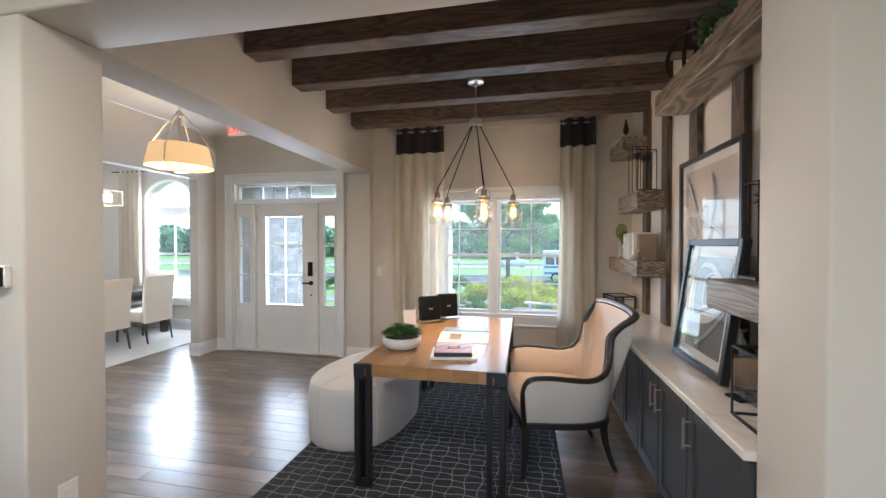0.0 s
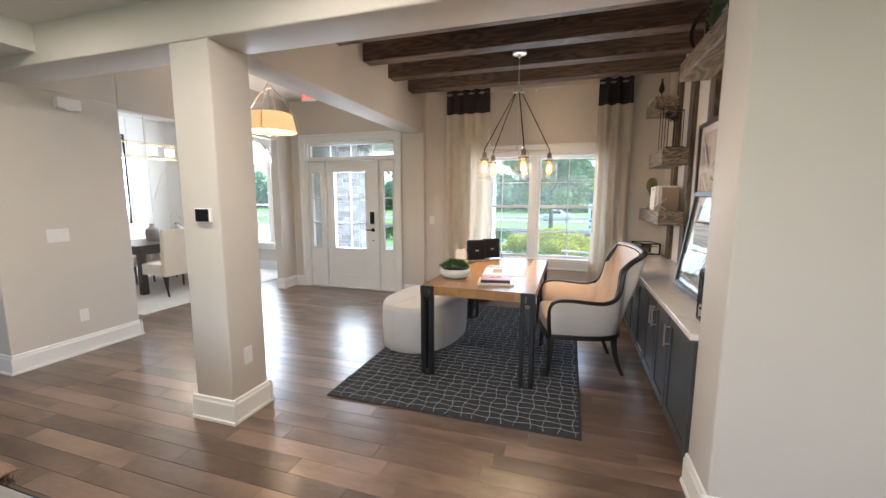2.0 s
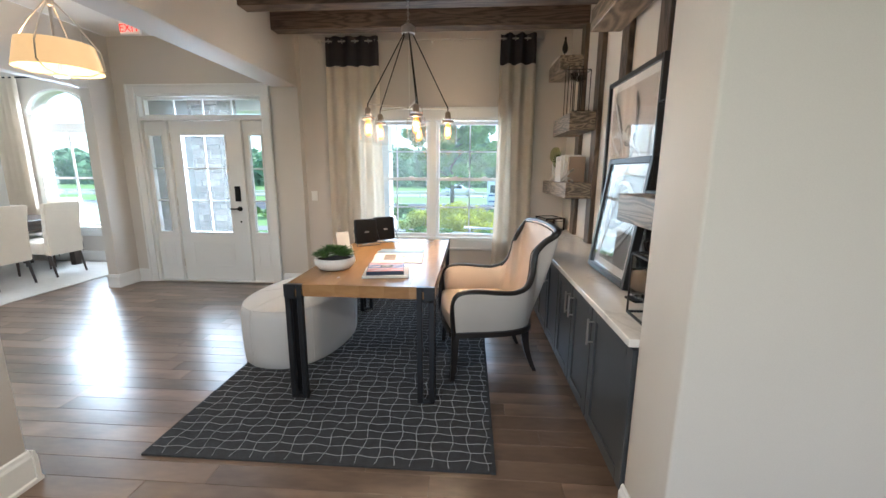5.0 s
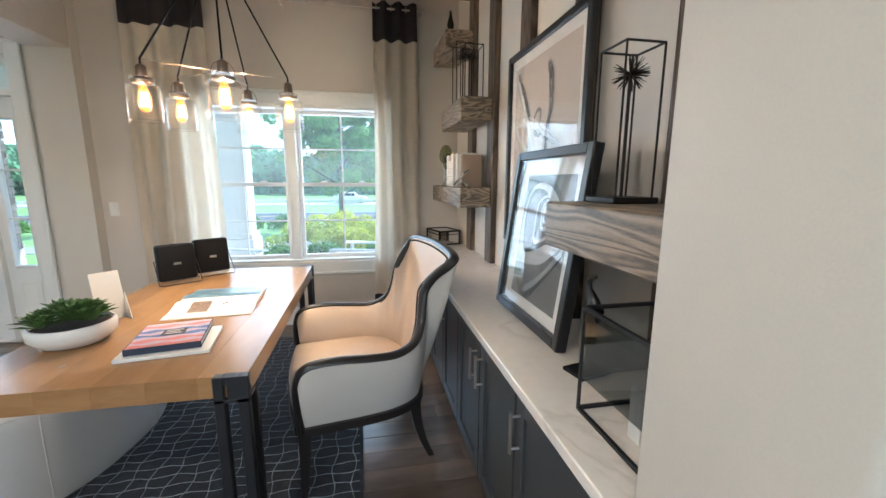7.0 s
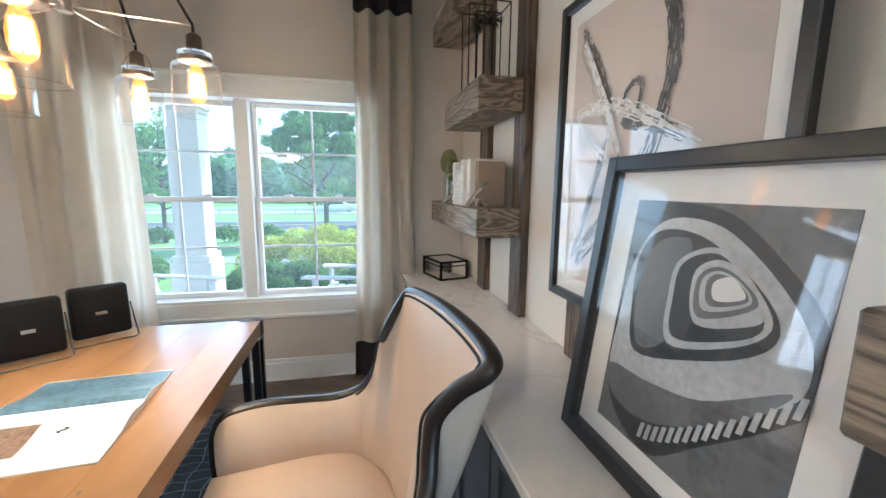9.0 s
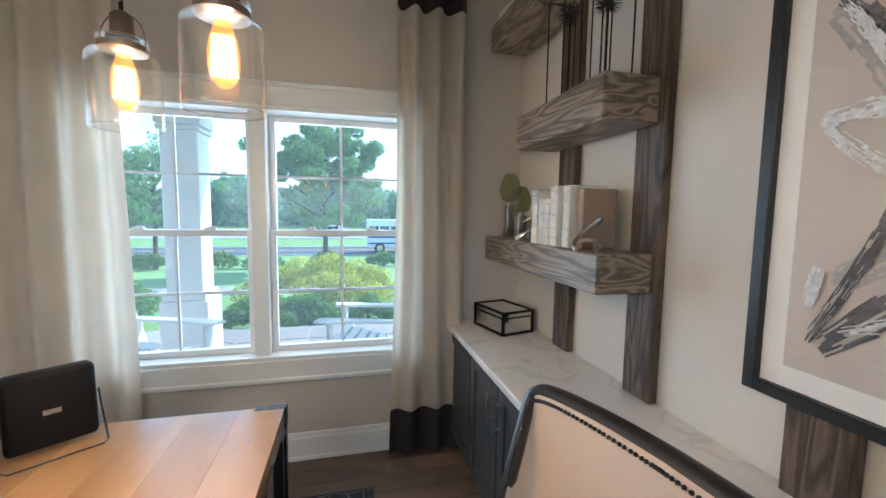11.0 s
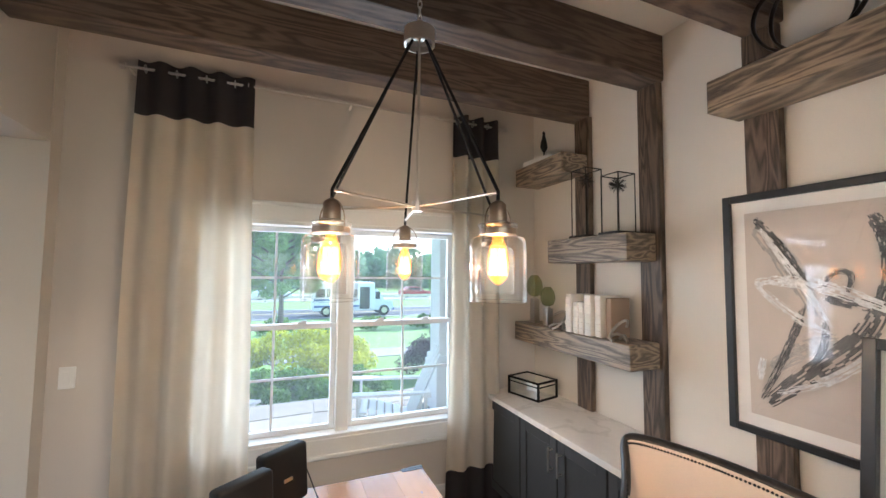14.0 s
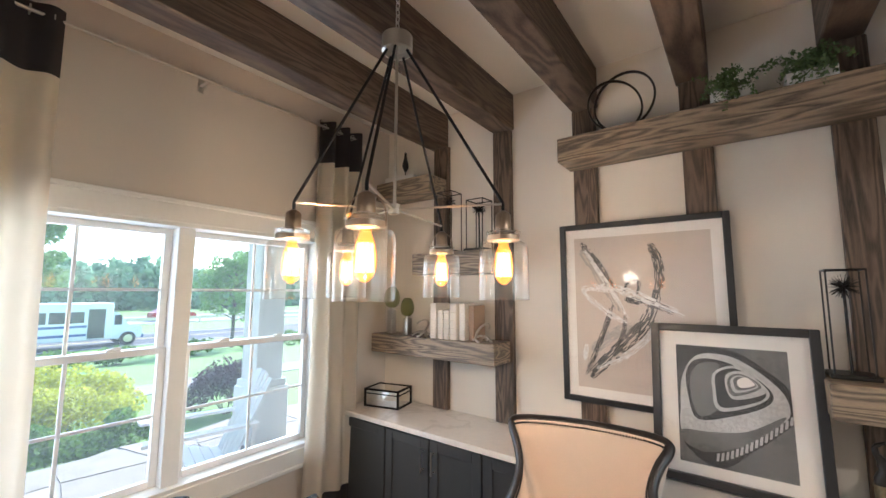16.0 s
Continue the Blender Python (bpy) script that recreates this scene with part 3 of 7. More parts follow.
def dining_window():
    w = thing("window_2", pose(0, 0, 0), "tall white arched dining room window", "window")
    w["kind"] = "structure"
    x0, x1, z0, zs, z1 = DWX0, DWX1, 0.56, 2.28, 2.62
    y = YDIN
    xc, a = (x0 + x1) / 2, (x1 - x0) / 2
    # painted spandrels closing the arch above the springing line
    bm = bmesh.new()
    n = 16
    for k in range(n):
        for_x = [x0 + (x1 - x0) * (k + e) / n for e in (0, 1)]
        zz = [zs + (z1 - zs) * math.sqrt(max(0, 1 - ((q - xc) / a) ** 2)) for q in for_x]
        v = [bm.verts.new(p) for p in ((for_x[0], y, zz[0]), (for_x[1], y, zz[1]), (for_x[1], y, z1 + 0.01), (for_x[0], y, z1 + 0.01), (for_x[0], y + 0.2, zz[0]), (for_x[1], y + 0.2, zz[1]))]
        bm.faces.new((v[0], v[1], v[2], v[3])), bm.faces.new((v[0], v[4], v[5], v[1]))
    part("arch_spandrel", bm, PAINT, w)
    bm = bmesh.new()
    arc = [(xc + a * math.cos(math.pi * k / 20), y - 0.01, zs + (z1 - zs) * math.sin(math.pi * k / 20)) for k in range(21)]
    sweep(bm, arc, ((-0.012, -0.04), (0.012, -0.04), (0.012, 0.04), (-0.012, 0.04)), up=(0, -1, 0))
    for q in (x0, x1):
        box(bm, q - 0.05, q + 0.05, y - 0.025, y - 0.001, z0, zs, 0.004)
    box(bm, x0 - 0.09, x1 + 0.09, y - 0.06, y - 0.001, z0 - 0.05, z0, 0.006)
    box(bm, x0 - 0.05, x1 + 0.05, y - 0.022, y - 0.001, z0 - 0.15, z0 - 0.05, 0.004)
    part("window_casing", bm, TRIM, w)
    bm = bmesh.new()
    frame_boxes(bm, x0, x1, z0, 2.06, y + 0.06, y + 0.12, 0.05)
    box(bm, x0, x1, y + 0.05, y + 0.13, 2.06, 2.15, 0.004)
    box(bm, xc - 0.015, xc + 0.015, y + 0.08, y + 0.1, z0, 2.06)
    box(bm, x0, x1, y + 0.08, y + 0.1, 1.30, 1.335)
    box(bm, x0, x0 + 0.05, y + 0.06, y + 0.12, 2.15, zs), box(bm, x1 - 0.05, x1, y + 0.06, y + 0.12, 2.15, zs)
    part("window_frame", bm, TRIM, w)
    pane(x0, x1, z0, z1, y + 0.09, w)


dining_window()

# dark door at the side of the hall
dd = thing("door_2", pose(0, 0, 0), "dark brown panelled wooden door, closed", "door")
dd["kind"] = "structure"
bm = boxes((-5.3, -4.36, Y0 - 0.045, Y0 - 0.002, 0.01, 2.1), bevel=0.004)
for z0, z1 in ((0.2, 0.85), (1.0, 1.9)):
    frame_boxes(bm, -5.15, -4.5, z0, z1, Y0 - 0.055, Y0 - 0.044, 0.03, 0.003)
part("door_slab", bm, POST, dd)

# ---- office: built-in cabinets ----
tagged(new("countertop", finish("countertop", boxes((0.985, XR, Y1 + 0.001, YW - 0.001, 0.77, 0.805), bevel=0.003), QUARTZ)), "white veined quartz countertop on the cabinets", "countertop")


def cabinet(y0, y1, doors):
    c = thing("base_cabinet", pose(1.03, y0, 0), "charcoal painted base cabinet with shaker doors", "cabinet", "built-in cabinets")
    w = y1 - y0
    bm = bmesh.new()
    box(bm, 0.0, XR - 1.032, 0.0005, w - 0.0005, 0.10, 0.769)
    box(bm, 0.06, XR - 1.032, 0.0005, w - 0.0005, 0.0, 0.10)
    part("body", bm, CABINET, c)
    dw = w / doors
    for k in range(doors):
        a, b = k * dw + 0.006, (k + 1) * dw - 0.006
        bm = bmesh.new()
        z0, z1, r = 0.115, 0.755, 0.062
        for q in ((a, a + r, z0, z1), (b - r, b, z0, z1), (a + r, b - r, z0, z0 + r), (a + r, b - r, z1 - r, z1)):
            box(bm, -0.021, -0.001, q[0], q[1], q[2], q[3], 0.002)
        box(bm, -0.011, -0.001, a + r, b - r, z0 + r, z1 - r)
        d = part("cabinet_door", bm, CABINET, c)
        yy = b - 0.035 if k % 2 == 0 else a + 0.035
        bm = bmesh.new()
        tube(bm, (-0.052, yy, 0.56), (-0.052, yy, 0.70), 0.006, 10)
        for z in (0.575, 0.685):
            tube(bm, (-0.022, yy, z), (-0.052, yy, z), 0.005, 8)
        part("handle", bm, NICKEL, d, "slim brushed nickel bar handle", True)


for y0, y1, n in ((Y1 + 0.004, 2.66, 1), (2.66, 3.455, 2), (3.455, 4.24, 2), (4.24, 5.01, 2), (5.01, YW - 0.02, 1)):
    cabinet(y0, y1, n)


# ---- table ----
def table():
    x0, x1, y0, y1, h = -0.75, 0.158, 2.88, 4.603, 0.765
    t = thing("desk_table", pose(0, 0, 0.012), "honey oak plank desk with black steel legs", "table")
    h -= 0.012
    n = 6
    for k in range(n):
        a, b = x0 + (x1 - x0) * k / n, x0 + (x1 - x0) * (k + 1) / n
        part("tabletop_board", boxes((a + 0.0001, b - 0.0001, y0 + 0.012, y1 - 0.012, h - 0.075, h), bevel=0.0005), TABLEW, t)
    rnd = random.Random(8)
    for k in range(14):  # dark knots in the boards
        kx, ky, kr = rnd.uniform(x0 + 0.06, x1 - 0.06), rnd.uniform(y0 + 0.08, y1 - 0.08), rnd.uniform(0.004, 0.009)
        stretch = rnd.choice((1.5, 1.8, 2.5, 5.0))
        bm = bmesh.new()
        bm.faces.new([bm.verts.new((kx + kr * math.cos(a) * rnd.uniform(0.8, 1.1), ky + kr * stretch * math.sin(a) * rnd.uniform(0.8, 1.1), h + 0.0005)) for a in [2 * math.pi * q / 14 for q in range(14)]])
        part("knot", bm, KNOT, t)
    s = 0.034
    for cx, dx in ((x0, 1), (x1, -1)):
        for cy, dy in ((y0, 1), (y1, -1)):
            bm = bmesh.new()
            for ox, oy in ((-0.004, -0.004), (0.07, -0.004), (-0.004, 0.08)):
                xa, xb = sorted((cx + dx * ox, cx + dx * (ox + s)))
                ya, yb = sorted((cy + dy * oy, cy + dy * (oy + s)))
                box(bm, xa, xb, ya, yb, 0.0, h + 0.002 if oy < 0.05 else h - 0.078, 0.003)
            xa, xb = sorted((cx - dx * 0.004, cx + dx * 0.104))
            ya, yb = sorted((cy - dy * 0.004, cy + dy * s))
            box(bm, xa, xb, ya, yb, 0.001, 0.012, 0.002)
            box(bm, xa, xb, ya, yb, h - 0.09, h - 0.0765, 0.002)
            xa, xb = sorted((cx - dx * 0.004, cx + dx * s))
            ya, yb = sorted((cy - dy * 0.004, cy + dy * 0.114))
            box(bm, xa, xb, ya, yb, 0.002, 0.013, 0.002)
            box(bm, xa, xb, ya, yb, h - 0.091, h - 0.077, 0.002)
            # bar across the top of the pair, let into the end of the boards
            xa, xb = sorted((cx + dx * 0.030, cx + dx * 0.07))
            ya, yb = sorted((cy - dy * 0.004, cy + dy * 0.030))
            box(bm, xa, xb, ya, yb, h - 0.024, h + 0.002, 0.001)
            # cap over the corner
            xa, xb = sorted((cx - dx * 0.006, cx + dx * 0.06))
            ya, yb = sorted((cy - dy * 0.006, cy + dy * 0.011))
            box(bm, xa, xb, ya, yb, h - 0.077, h + 0.003, 0.001)
            part("leg", bm, STEEL, t, "paired black square steel tubes")


table()


# ---- rug with a net of pale wavy lines ----
def rug():
    x0, x1, y0, y1 = -1.30, 0.51, 2.33, 5.12
    r = thing("area_rug", pose(0, 0, 0), "charcoal area rug with pale wavy grid lines", "rug")
    bm = bmesh.new()
    nx, ny = 36, 56
    g = [[bm.verts.new((x0 + (x1 - x0) * i / nx, y0 + (y1 - y0) * j / ny, 0.011 + 0.0006 * noise.noise((i * 0.9, j * 0.9, 0)))) for j in range(ny + 1)] for i in range(nx + 1)]
    for i in range(nx):
        for j in range(ny):
            bm.faces.new((g[i][j], g[i + 1][j], g[i + 1][j + 1], g[i][j + 1]))
    edge = [g[i][0] for i in range(nx)] + [g[nx][j] for j in range(ny)] + [g[i][ny] for i in range(nx, 0, -1)] + [g[0][j] for j in range(ny, 0, -1)]
    low = [bm.verts.new((v.co.x, v.co.y, 0)) for v in edge]
    for k in range(len(edge)):
        q = (k + 1) % len(edge)
        bm.faces.new((edge[k], low[k], low[q], edge[q]))
    part("carpet", bm, RUG, r, smooth=True)
    bm = bmesh.new()

    def line(pts, w):
        prev = None
        for k, p in enumerate(pts):
            d = Vector(pts[min(k + 1, len(pts) - 1)]) - Vector(pts[max(k - 1, 0)])
            nn = Vector((-d.y, d.x)).normalized()
            ww = w * random.uniform(0.5, 1.25)
            cur = [bm.verts.new((p[0] + nn.x * ww * s, p[1] + nn.y * ww * s, z)) for s, z in ((-1, 0.0108), (0, 0.0138), (1, 0.0108))]
            if prev:
                bm.faces.new((prev[0], cur[0], cur[1], prev[1])), bm.faces.new((prev[1], cur[1], cur[2], prev[2]))
            prev = cur

    px, py = 0.093, 0.066
    for i in range(1, int((x1 - x0) / px) + 1):
        xx = x0 + i * px
        if xx < x1 - 0.01:
            line([(xx + 0.011 * math.sin(2 * math.pi * y / 0.26 + i * 2.4) + random.uniform(-0.002, 0.002), y) for y in np.arange(y0 + 0.012, y1 - 0.01, 0.022)], 0.0027)
    for j in range(1, int((y1 - y0) / py) + 1):
        yy = y0 + j * py
        if yy < y1 - 0.01:
            line([(x, yy + 0.006 * math.sin(2 * math.pi * x / 0.19 + j * 1.9) + random.uniform(-0.002, 0.002)) for x in np.arange(x0 + 0.012, x1 - 0.01, 0.022)], 0.0021)
    part("woven_line", bm, RUGLINE, r, "pale raised wavy lines")["kind"] = "stuff"


rug()


# ---- ottoman ----
def ottoman():
    cx, cy, ax, ay, h = -1.03, 3.78, 0.37, 0.57, 0.45
    o = thing("ottoman", pose(cx, cy, 0.012, 0, 0, -8), "pale grey upholstered oval ottoman with seams", "ottoman")
    bm = bmesh.new()
    seg = 64

    def outline(k):
        a = 2 * math.pi * k / seg
        return ax * math.copysign(abs(math.cos(a)) ** 0.85, math.cos(a)), ay * math.copysign(abs(math.sin(a)) ** 0.85, math.sin(a))

    prof = ((0.965, 0.0), (0.985, 0.015), (1.0, 0.10), (1.01, 0.25), (1.0, 0.39), (0.985, 0.425), (0.94, 0.445), (0.8, 0.455), (0.5, 0.462), (0.15, 0.465))
    rings = [[bm.verts.new((outline(k)[0] * s, outline(k)[1] * s, z)) for k in range(seg)] for s, z in prof]
    for p, q in zip(rings, rings[1:]):
        for k in range(seg):
            bm.faces.new((p[k], p[(k + 1) % seg], q[(k + 1) % seg], q[k]))
    bm.faces.new(rings[0][::-1]), bm.faces.new(rings[-1])
    part("cushion_body", bm, OTTO, o, smooth=True)
    # piped seams over the top and down the side
    for k0 in (3, 14, 25, 35, 46, 57):
        bm = bmesh.new()
        px, py = outline(k0)
        path = [(px * s * 1.002, py * s * 1.002, z + 0.001) for s, z in prof]
        sweep(bm, path, circle(0.0035, 6), up=(-py, px, 0.01))
        part("seam", bm, OTTO, o)
    bm = bmesh.new()
    sweep(bm, [(outline(k)[0] * 0.965, outline(k)[1] * 0.965, 0.438) for k in range(seg)], circle(0.004, 6), closed=True)
    part("piping", bm, OTTO, o)


ottoman()


# ---- armchair ----
def smooth_path(pts, k=6):
    """Points along a smooth curve through the given ones."""
    P = [Vector(p) for p in pts]
    out = []
    for i in range(len(P) - 1):
        p0, p1, p2, p3 = P[max(i - 1, 0)], P[i], P[i + 1], P[min(i + 2, len(P) - 1)]
        for q in range(k):
            t = q / k
            out.append(0.5 * (2 * p1 + (p2 - p0) * t + (2 * p0 - 5 * p1 + 4 * p2 - p3) * t * t + (3 * p1 - p0 - 3 * p2 + p3) * t ** 3))
    return out + [P[-1]]


def rail_tube(bm, pts, ru, rv, seg=10):
    """A bent rod whose section turns with the path and never twists."""
    rings, side = [], None
    for i, p in enumerate(pts):
        d = (pts[min(i + 1, len(pts) - 1)] - pts[max(i - 1, 0)]).normalized()
        side = Vector((1, 0, 0)) if side is None else side
        side = (side - d * side.dot(d)).normalized()
        up = d.cross(side)
        rings.append([bm.verts.new(p + side * ru * math.cos(2 * math.pi * k / seg) + up * rv * math.sin(2 * math.pi * k / seg)) for k in range(seg)])
    for p, q in zip(rings, rings[1:]):
        for k in range(seg):
            bm.faces.new((p[k], p[(k + 1) % seg], q[(k + 1) % seg], q[k]))
    bm.faces.new(rings[0][::-1]), bm.faces.new(rings[-1])


def armchair():
    c = thing("armchair", pose(0.52, 3.562, 0.006, 0, 0, -81), "tan leather and pale linen wing armchair with black trim", "chair")
    # one half: the rail over arm and back, and the foot of the shell under each of its points
    half = (
        ((0.372, -0.318, 0.585), (0.352, -0.300)), ((0.378, -0.300, 0.625), (0.352, -0.285)), ((0.382, -0.255, 0.650), (0.352, -0.245)), ((0.386, -0.15, 0.656), (0.352, -0.14)),
        ((0.384, -0.02, 0.644), (0.350, -0.02)), ((0.372, 0.10, 0.640), (0.338, 0.08)), ((0.348, 0.185, 0.672), (0.312, 0.155)), ((0.308, 0.228, 0.740), (0.282, 0.200)),
        ((0.278, 0.246, 0.820), (0.250, 0.228)), ((0.270, 0.262, 0.895), (0.216, 0.246)), ((0.298, 0.305, 0.965), (0.184, 0.258)), ((0.334, 0.352, 1.012), (0.152, 0.266)),
        ((0.336, 0.378, 1.040), (0.122, 0.272)), ((0.280, 0.392, 1.054), (0.092, 0.277)), ((0.140, 0.404, 1.062), (0.046, 0.281)), ((0.0, 0.408, 1.065), (0.0, 0.283)),
    )
    rail = smooth_path([p for p, _ in half])
    foot = smooth_path([(x, y, 0.36) for _, (x, y) in half])
    rail += [Vector((-p.x, p.y, p.z)) for p in rail[-2::-1]]
    foot += [Vector((-p.x, p.y, p.z)) for p in foot[-2::-1]]
    n = len(rail)
    cols, inward = [], []
    bm = bmesh.new()
    heart = Vector((0, -0.06, 0))
    for i in range(n):
        r, f = rail[i], foot[i]
        inn = (heart - Vector((r.x, r.y, 0))).normalized()
        if r.y < 0.05:
            inn = Vector((-1 if r.x > 0 else 1, 0, 0))
        elif r.y < 0.25:
            inn = inn.lerp(Vector((-1 if r.x > 0 else 1, 0, 0)), (0.25 - r.y) / 0.20).normalized()
        inward.append(inn)
        ro, ri = r - inn * 0.020, r + inn * 0.024
        fi = f + inn * 0.060
        col = []
        for k in range(10):  # outside, foot to rail, swelling a little
            t = k / 9
            p = f.lerp(ro, t) - inn * 0.014 * math.sin(math.pi * t)
            col.append(p)
        col.append(r + Vector((0, 0, 0.004)))
        for k in range(10):  # inside, rail to seat, padded
            t = k / 9
            g = Vector((fi.x, fi.y, 0.43))
            p = ri.lerp(g, t)
            sway = 0.55 if r.z > 0.70 else 0.0
            p += inn * (0.030 * math.sin(math.pi * t) ** 0.8 - 0.0)
            p += Vector((0, 0.030 * sway * math.sin(math.pi * t), 0))
            col.append(p)
        cols.append([bm.verts.new(p) for p in col])
    for p, q in zip(cols, cols[1:]):
        for k in range(len(p) - 1):
            bm.faces.new((p[k], q[k], q[k + 1], p[k + 1])).material_index = 1 if k < 10 else 0
        bm.faces.new((p[-1], q[-1], q[0], p[0]))
    bm.faces.new(cols[0]), bm.faces.new(cols[-1][::-1])
    part("upholstered_shell", bm, (LEATHER, CHAIRB), c, "tan leather inside, pale linen outside", True)
    # black rail over arms and back, down both arm fronts
    down = smooth_path(((0.358, -0.312, 0.345), (0.362, -0.322, 0.45), (0.368, -0.324, 0.54), tuple(rail[0])))[:-1]
    full = down + rail + [Vector((-p.x, p.y, p.z)) for p in down[::-1]]
    bm = bmesh.new()
    rail_tube(bm, full, 0.024, 0.017)
    part("trim_rail", bm, BLACKW, c, "black lacquered wood trim", True)
    bm = bmesh.new()
    for i in range(36, n - 36):  # beads under the rail, on the padded side of the back
        d = (rail[i + 1] - rail[i - 1]).normalized()
        for e in (0.0, 0.5):
            r = rail[i].lerp(rail[i + 1], e) + inward[i] * 0.031 - Vector((0, 0, 0.013 * abs(d.x)))
            bmesh.ops.create_icosphere(bm, subdivisions=1, radius=0.005, matrix=Matrix.Translation(r))
    part("nailhead_trim", bm, BRONZE, c, "row of dark bronze nail heads")["kind"] = "stuff"
    # seat cushion
    bm = bmesh.new()
    pts = [(f.x * 0.90, f.y * 0.90 - 0.01) for f in foot[6:-6:3]] + [(-0.315 + 0.63 * k / 9, -0.335 - 0.028 * math.sin(math.pi * k / 9)) for k in range(10)]
    prof = ((0.97, 0.37), (1.0, 0.39), (1.0, 0.435), (0.975, 0.462), (0.90, 0.478), (0.6, 0.492), (0.2, 0.496))
    rings = [[bm.verts.new((x * s, -0.04 + (y + 0.04) * s, z)) for x, y in pts] for s, z in prof]
    for p, q in zip(rings, rings[1:]):
        for k in range(len(pts)):
            bm.faces.new((p[k], p[(k + 1) % len(pts)], q[(k + 1) % len(pts)], q[k]))
    bm.faces.new(rings[0][::-1]), bm.faces.new(rings[-1])
    part("seat", bm, LEATHER, c, smooth=True)
    # apron rail under the shell
    bm = bmesh.new()
    loop = [(f.x * 1.01, f.y * 1.01, 0.345) for f in foot[4:-4:2]] + [(-0.33, -0.325, 0.345), (-0.15, -0.348, 0.345), (0, -0.354, 0.345), (0.15, -0.348, 0.345), (0.33, -0.325, 0.345)]
    sweep(bm, loop, ((-0.016, -0.018), (0.016, -0.018), (0.016, 0.018), (-0.016, 0.018)), closed=True)
    part("apron_rail", bm, BLACKW, c, smooth=False)
    for sx in (-1, 1):
        for y, dy, x in ((-0.300, -0.020, 0.335), (0.215, 0.085, 0.225)):
            bm = bmesh.new()
            path = [(sx * (x + 0.008 * (1 - k / 6) ** 2), y + dy * (1 - k / 6) ** 2, 0.345 * k / 6) for k in range(7)]
            rings = []
            for k, p in enumerate(path):
                r = 0.014 + 0.013 * k / 6
                rings.append([bm.verts.new((p[0] + a * r, p[1] + b * r, p[2])) for a, b in ((-1, -1), (1, -1), (1, 1), (-1, 1))])
            for p, q in zip(rings, rings[1:]):
                for k in range(4):
                    bm.faces.new((p[k], p[(k + 1) % 4], q[(k + 1) % 4], q[k]))
            bm.faces.new(rings[0][::-1]), bm.faces.new(rings[-1])
            part("leg", bm, BLACKW, c, "curved black sabre leg")


armchair()


# ---- curtains ----
def curtain(x0, x1, folds, seed):
    cu = thing("curtain", pose(0, 5.385, 0), "cream linen curtain panel with charcoal top and bottom bands", "curtain", "window curtains")
    rnd = random.Random(seed)
    ph = [rnd.uniform(-0.4, 0.4) for _ in range(folds + 1)]
    nx = folds * 16

    def pt(i, z):
        f = i / nx
        t = f * folds
        amp = 0.034 + 0.010 * math.sin(z * 1.1 + seed) + 0.006 * rnd2[int(t) % len(rnd2)]
        sway = 0.014 * math.sin(z * 1.7 + t * 1.3 + seed) * (1 - z / 3.2)
        flare = (f - 0.5) * 0.05 * (1 - z / 2.9) * 1.4
        return x0 + (x1 - x0) * f + flare + sway, amp * math.sin(2 * math.pi * t + ph[int(t) % len(ph)] * (1 - z / 3)), z

    rnd2 = [rnd.uniform(-1, 1) for _ in range(folds + 1)]
    bounds = (("bottom_band", 0.008, 0.285, BANDC), ("panel", 0.285, 2.62, LINEN), ("top_band", 2.62, 2.935, BANDC))
    for nm, z0, z1, m in bounds:
        bm = bmesh.new()
        nz = 20 if nm == "panel" else 6
        g = [[bm.verts.new(pt(i, z0 + (z1 - z0) * k / nz)) for k in range(nz + 1)] for i in range(nx + 1)]
        for i in range(nx):
            for k in range(nz):
                bm.faces.new((g[i][k], g[i + 1][k], g[i + 1][k + 1], g[i][k + 1]))
        bmesh.ops.solidify(bm, geom=bm.faces[:], thickness=0.003)
        part(nm, bm, m, cu, {"panel": "cream linen", "top_band": "charcoal band", "bottom_band": "charcoal band"}[nm], True)
    for k in range(folds * 2):
        f = (k + 0.5) / (folds * 2)
        bm = bmesh.new()
        sweep(bm, [(x0 + (x1 - x0) * f + 0.0, 0.022 * math.cos(a), 2.885 + 0.022 * math.sin(a)) for a in [2 * math.pi * q / 12 for q in range(12)]], circle(0.0028, 6), closed=True, up=(1, 0, 0))
        part("grommet", bm, NICKEL, cu)


curtain(-1.31, -0.70, 4, 1)
curtain(0.67, 1.06, 3, 5)
rod = thing("curtain_rod", pose(0, 5.385, 2.885), "thin brushed nickel curtain rod on brackets", "curtain rod")
bm = bmesh.new()
tube(bm, (-1.38, 0, 0), (1.13, 0, 0), 0.008, 10)
part("rod", bm, NICKEL, rod, smooth=True)
for x in (-1.38, 1.13):
    bm = bmesh.new()
    tube(bm, (x - 0.012, 0, 0), (x + 0.012, 0, 0), 0.018, 12)
    part("finial", bm, NICKEL, rod)
for x in (-1.345, -0.1, 1.10):
    bm = bmesh.new()
    box(bm, x - 0.008, x + 0.008, 0.0, YW - 5.386, -0.012, -0.008)
    box(bm, x - 0.015, x + 0.015, YW - 5.391, YW - 5.386, -0.05, 0.03)
    part("bracket", bm, NICKEL, rod)


# ---- chandelier ----
HUB = Vector((-0.127, 3.86, 1.935))


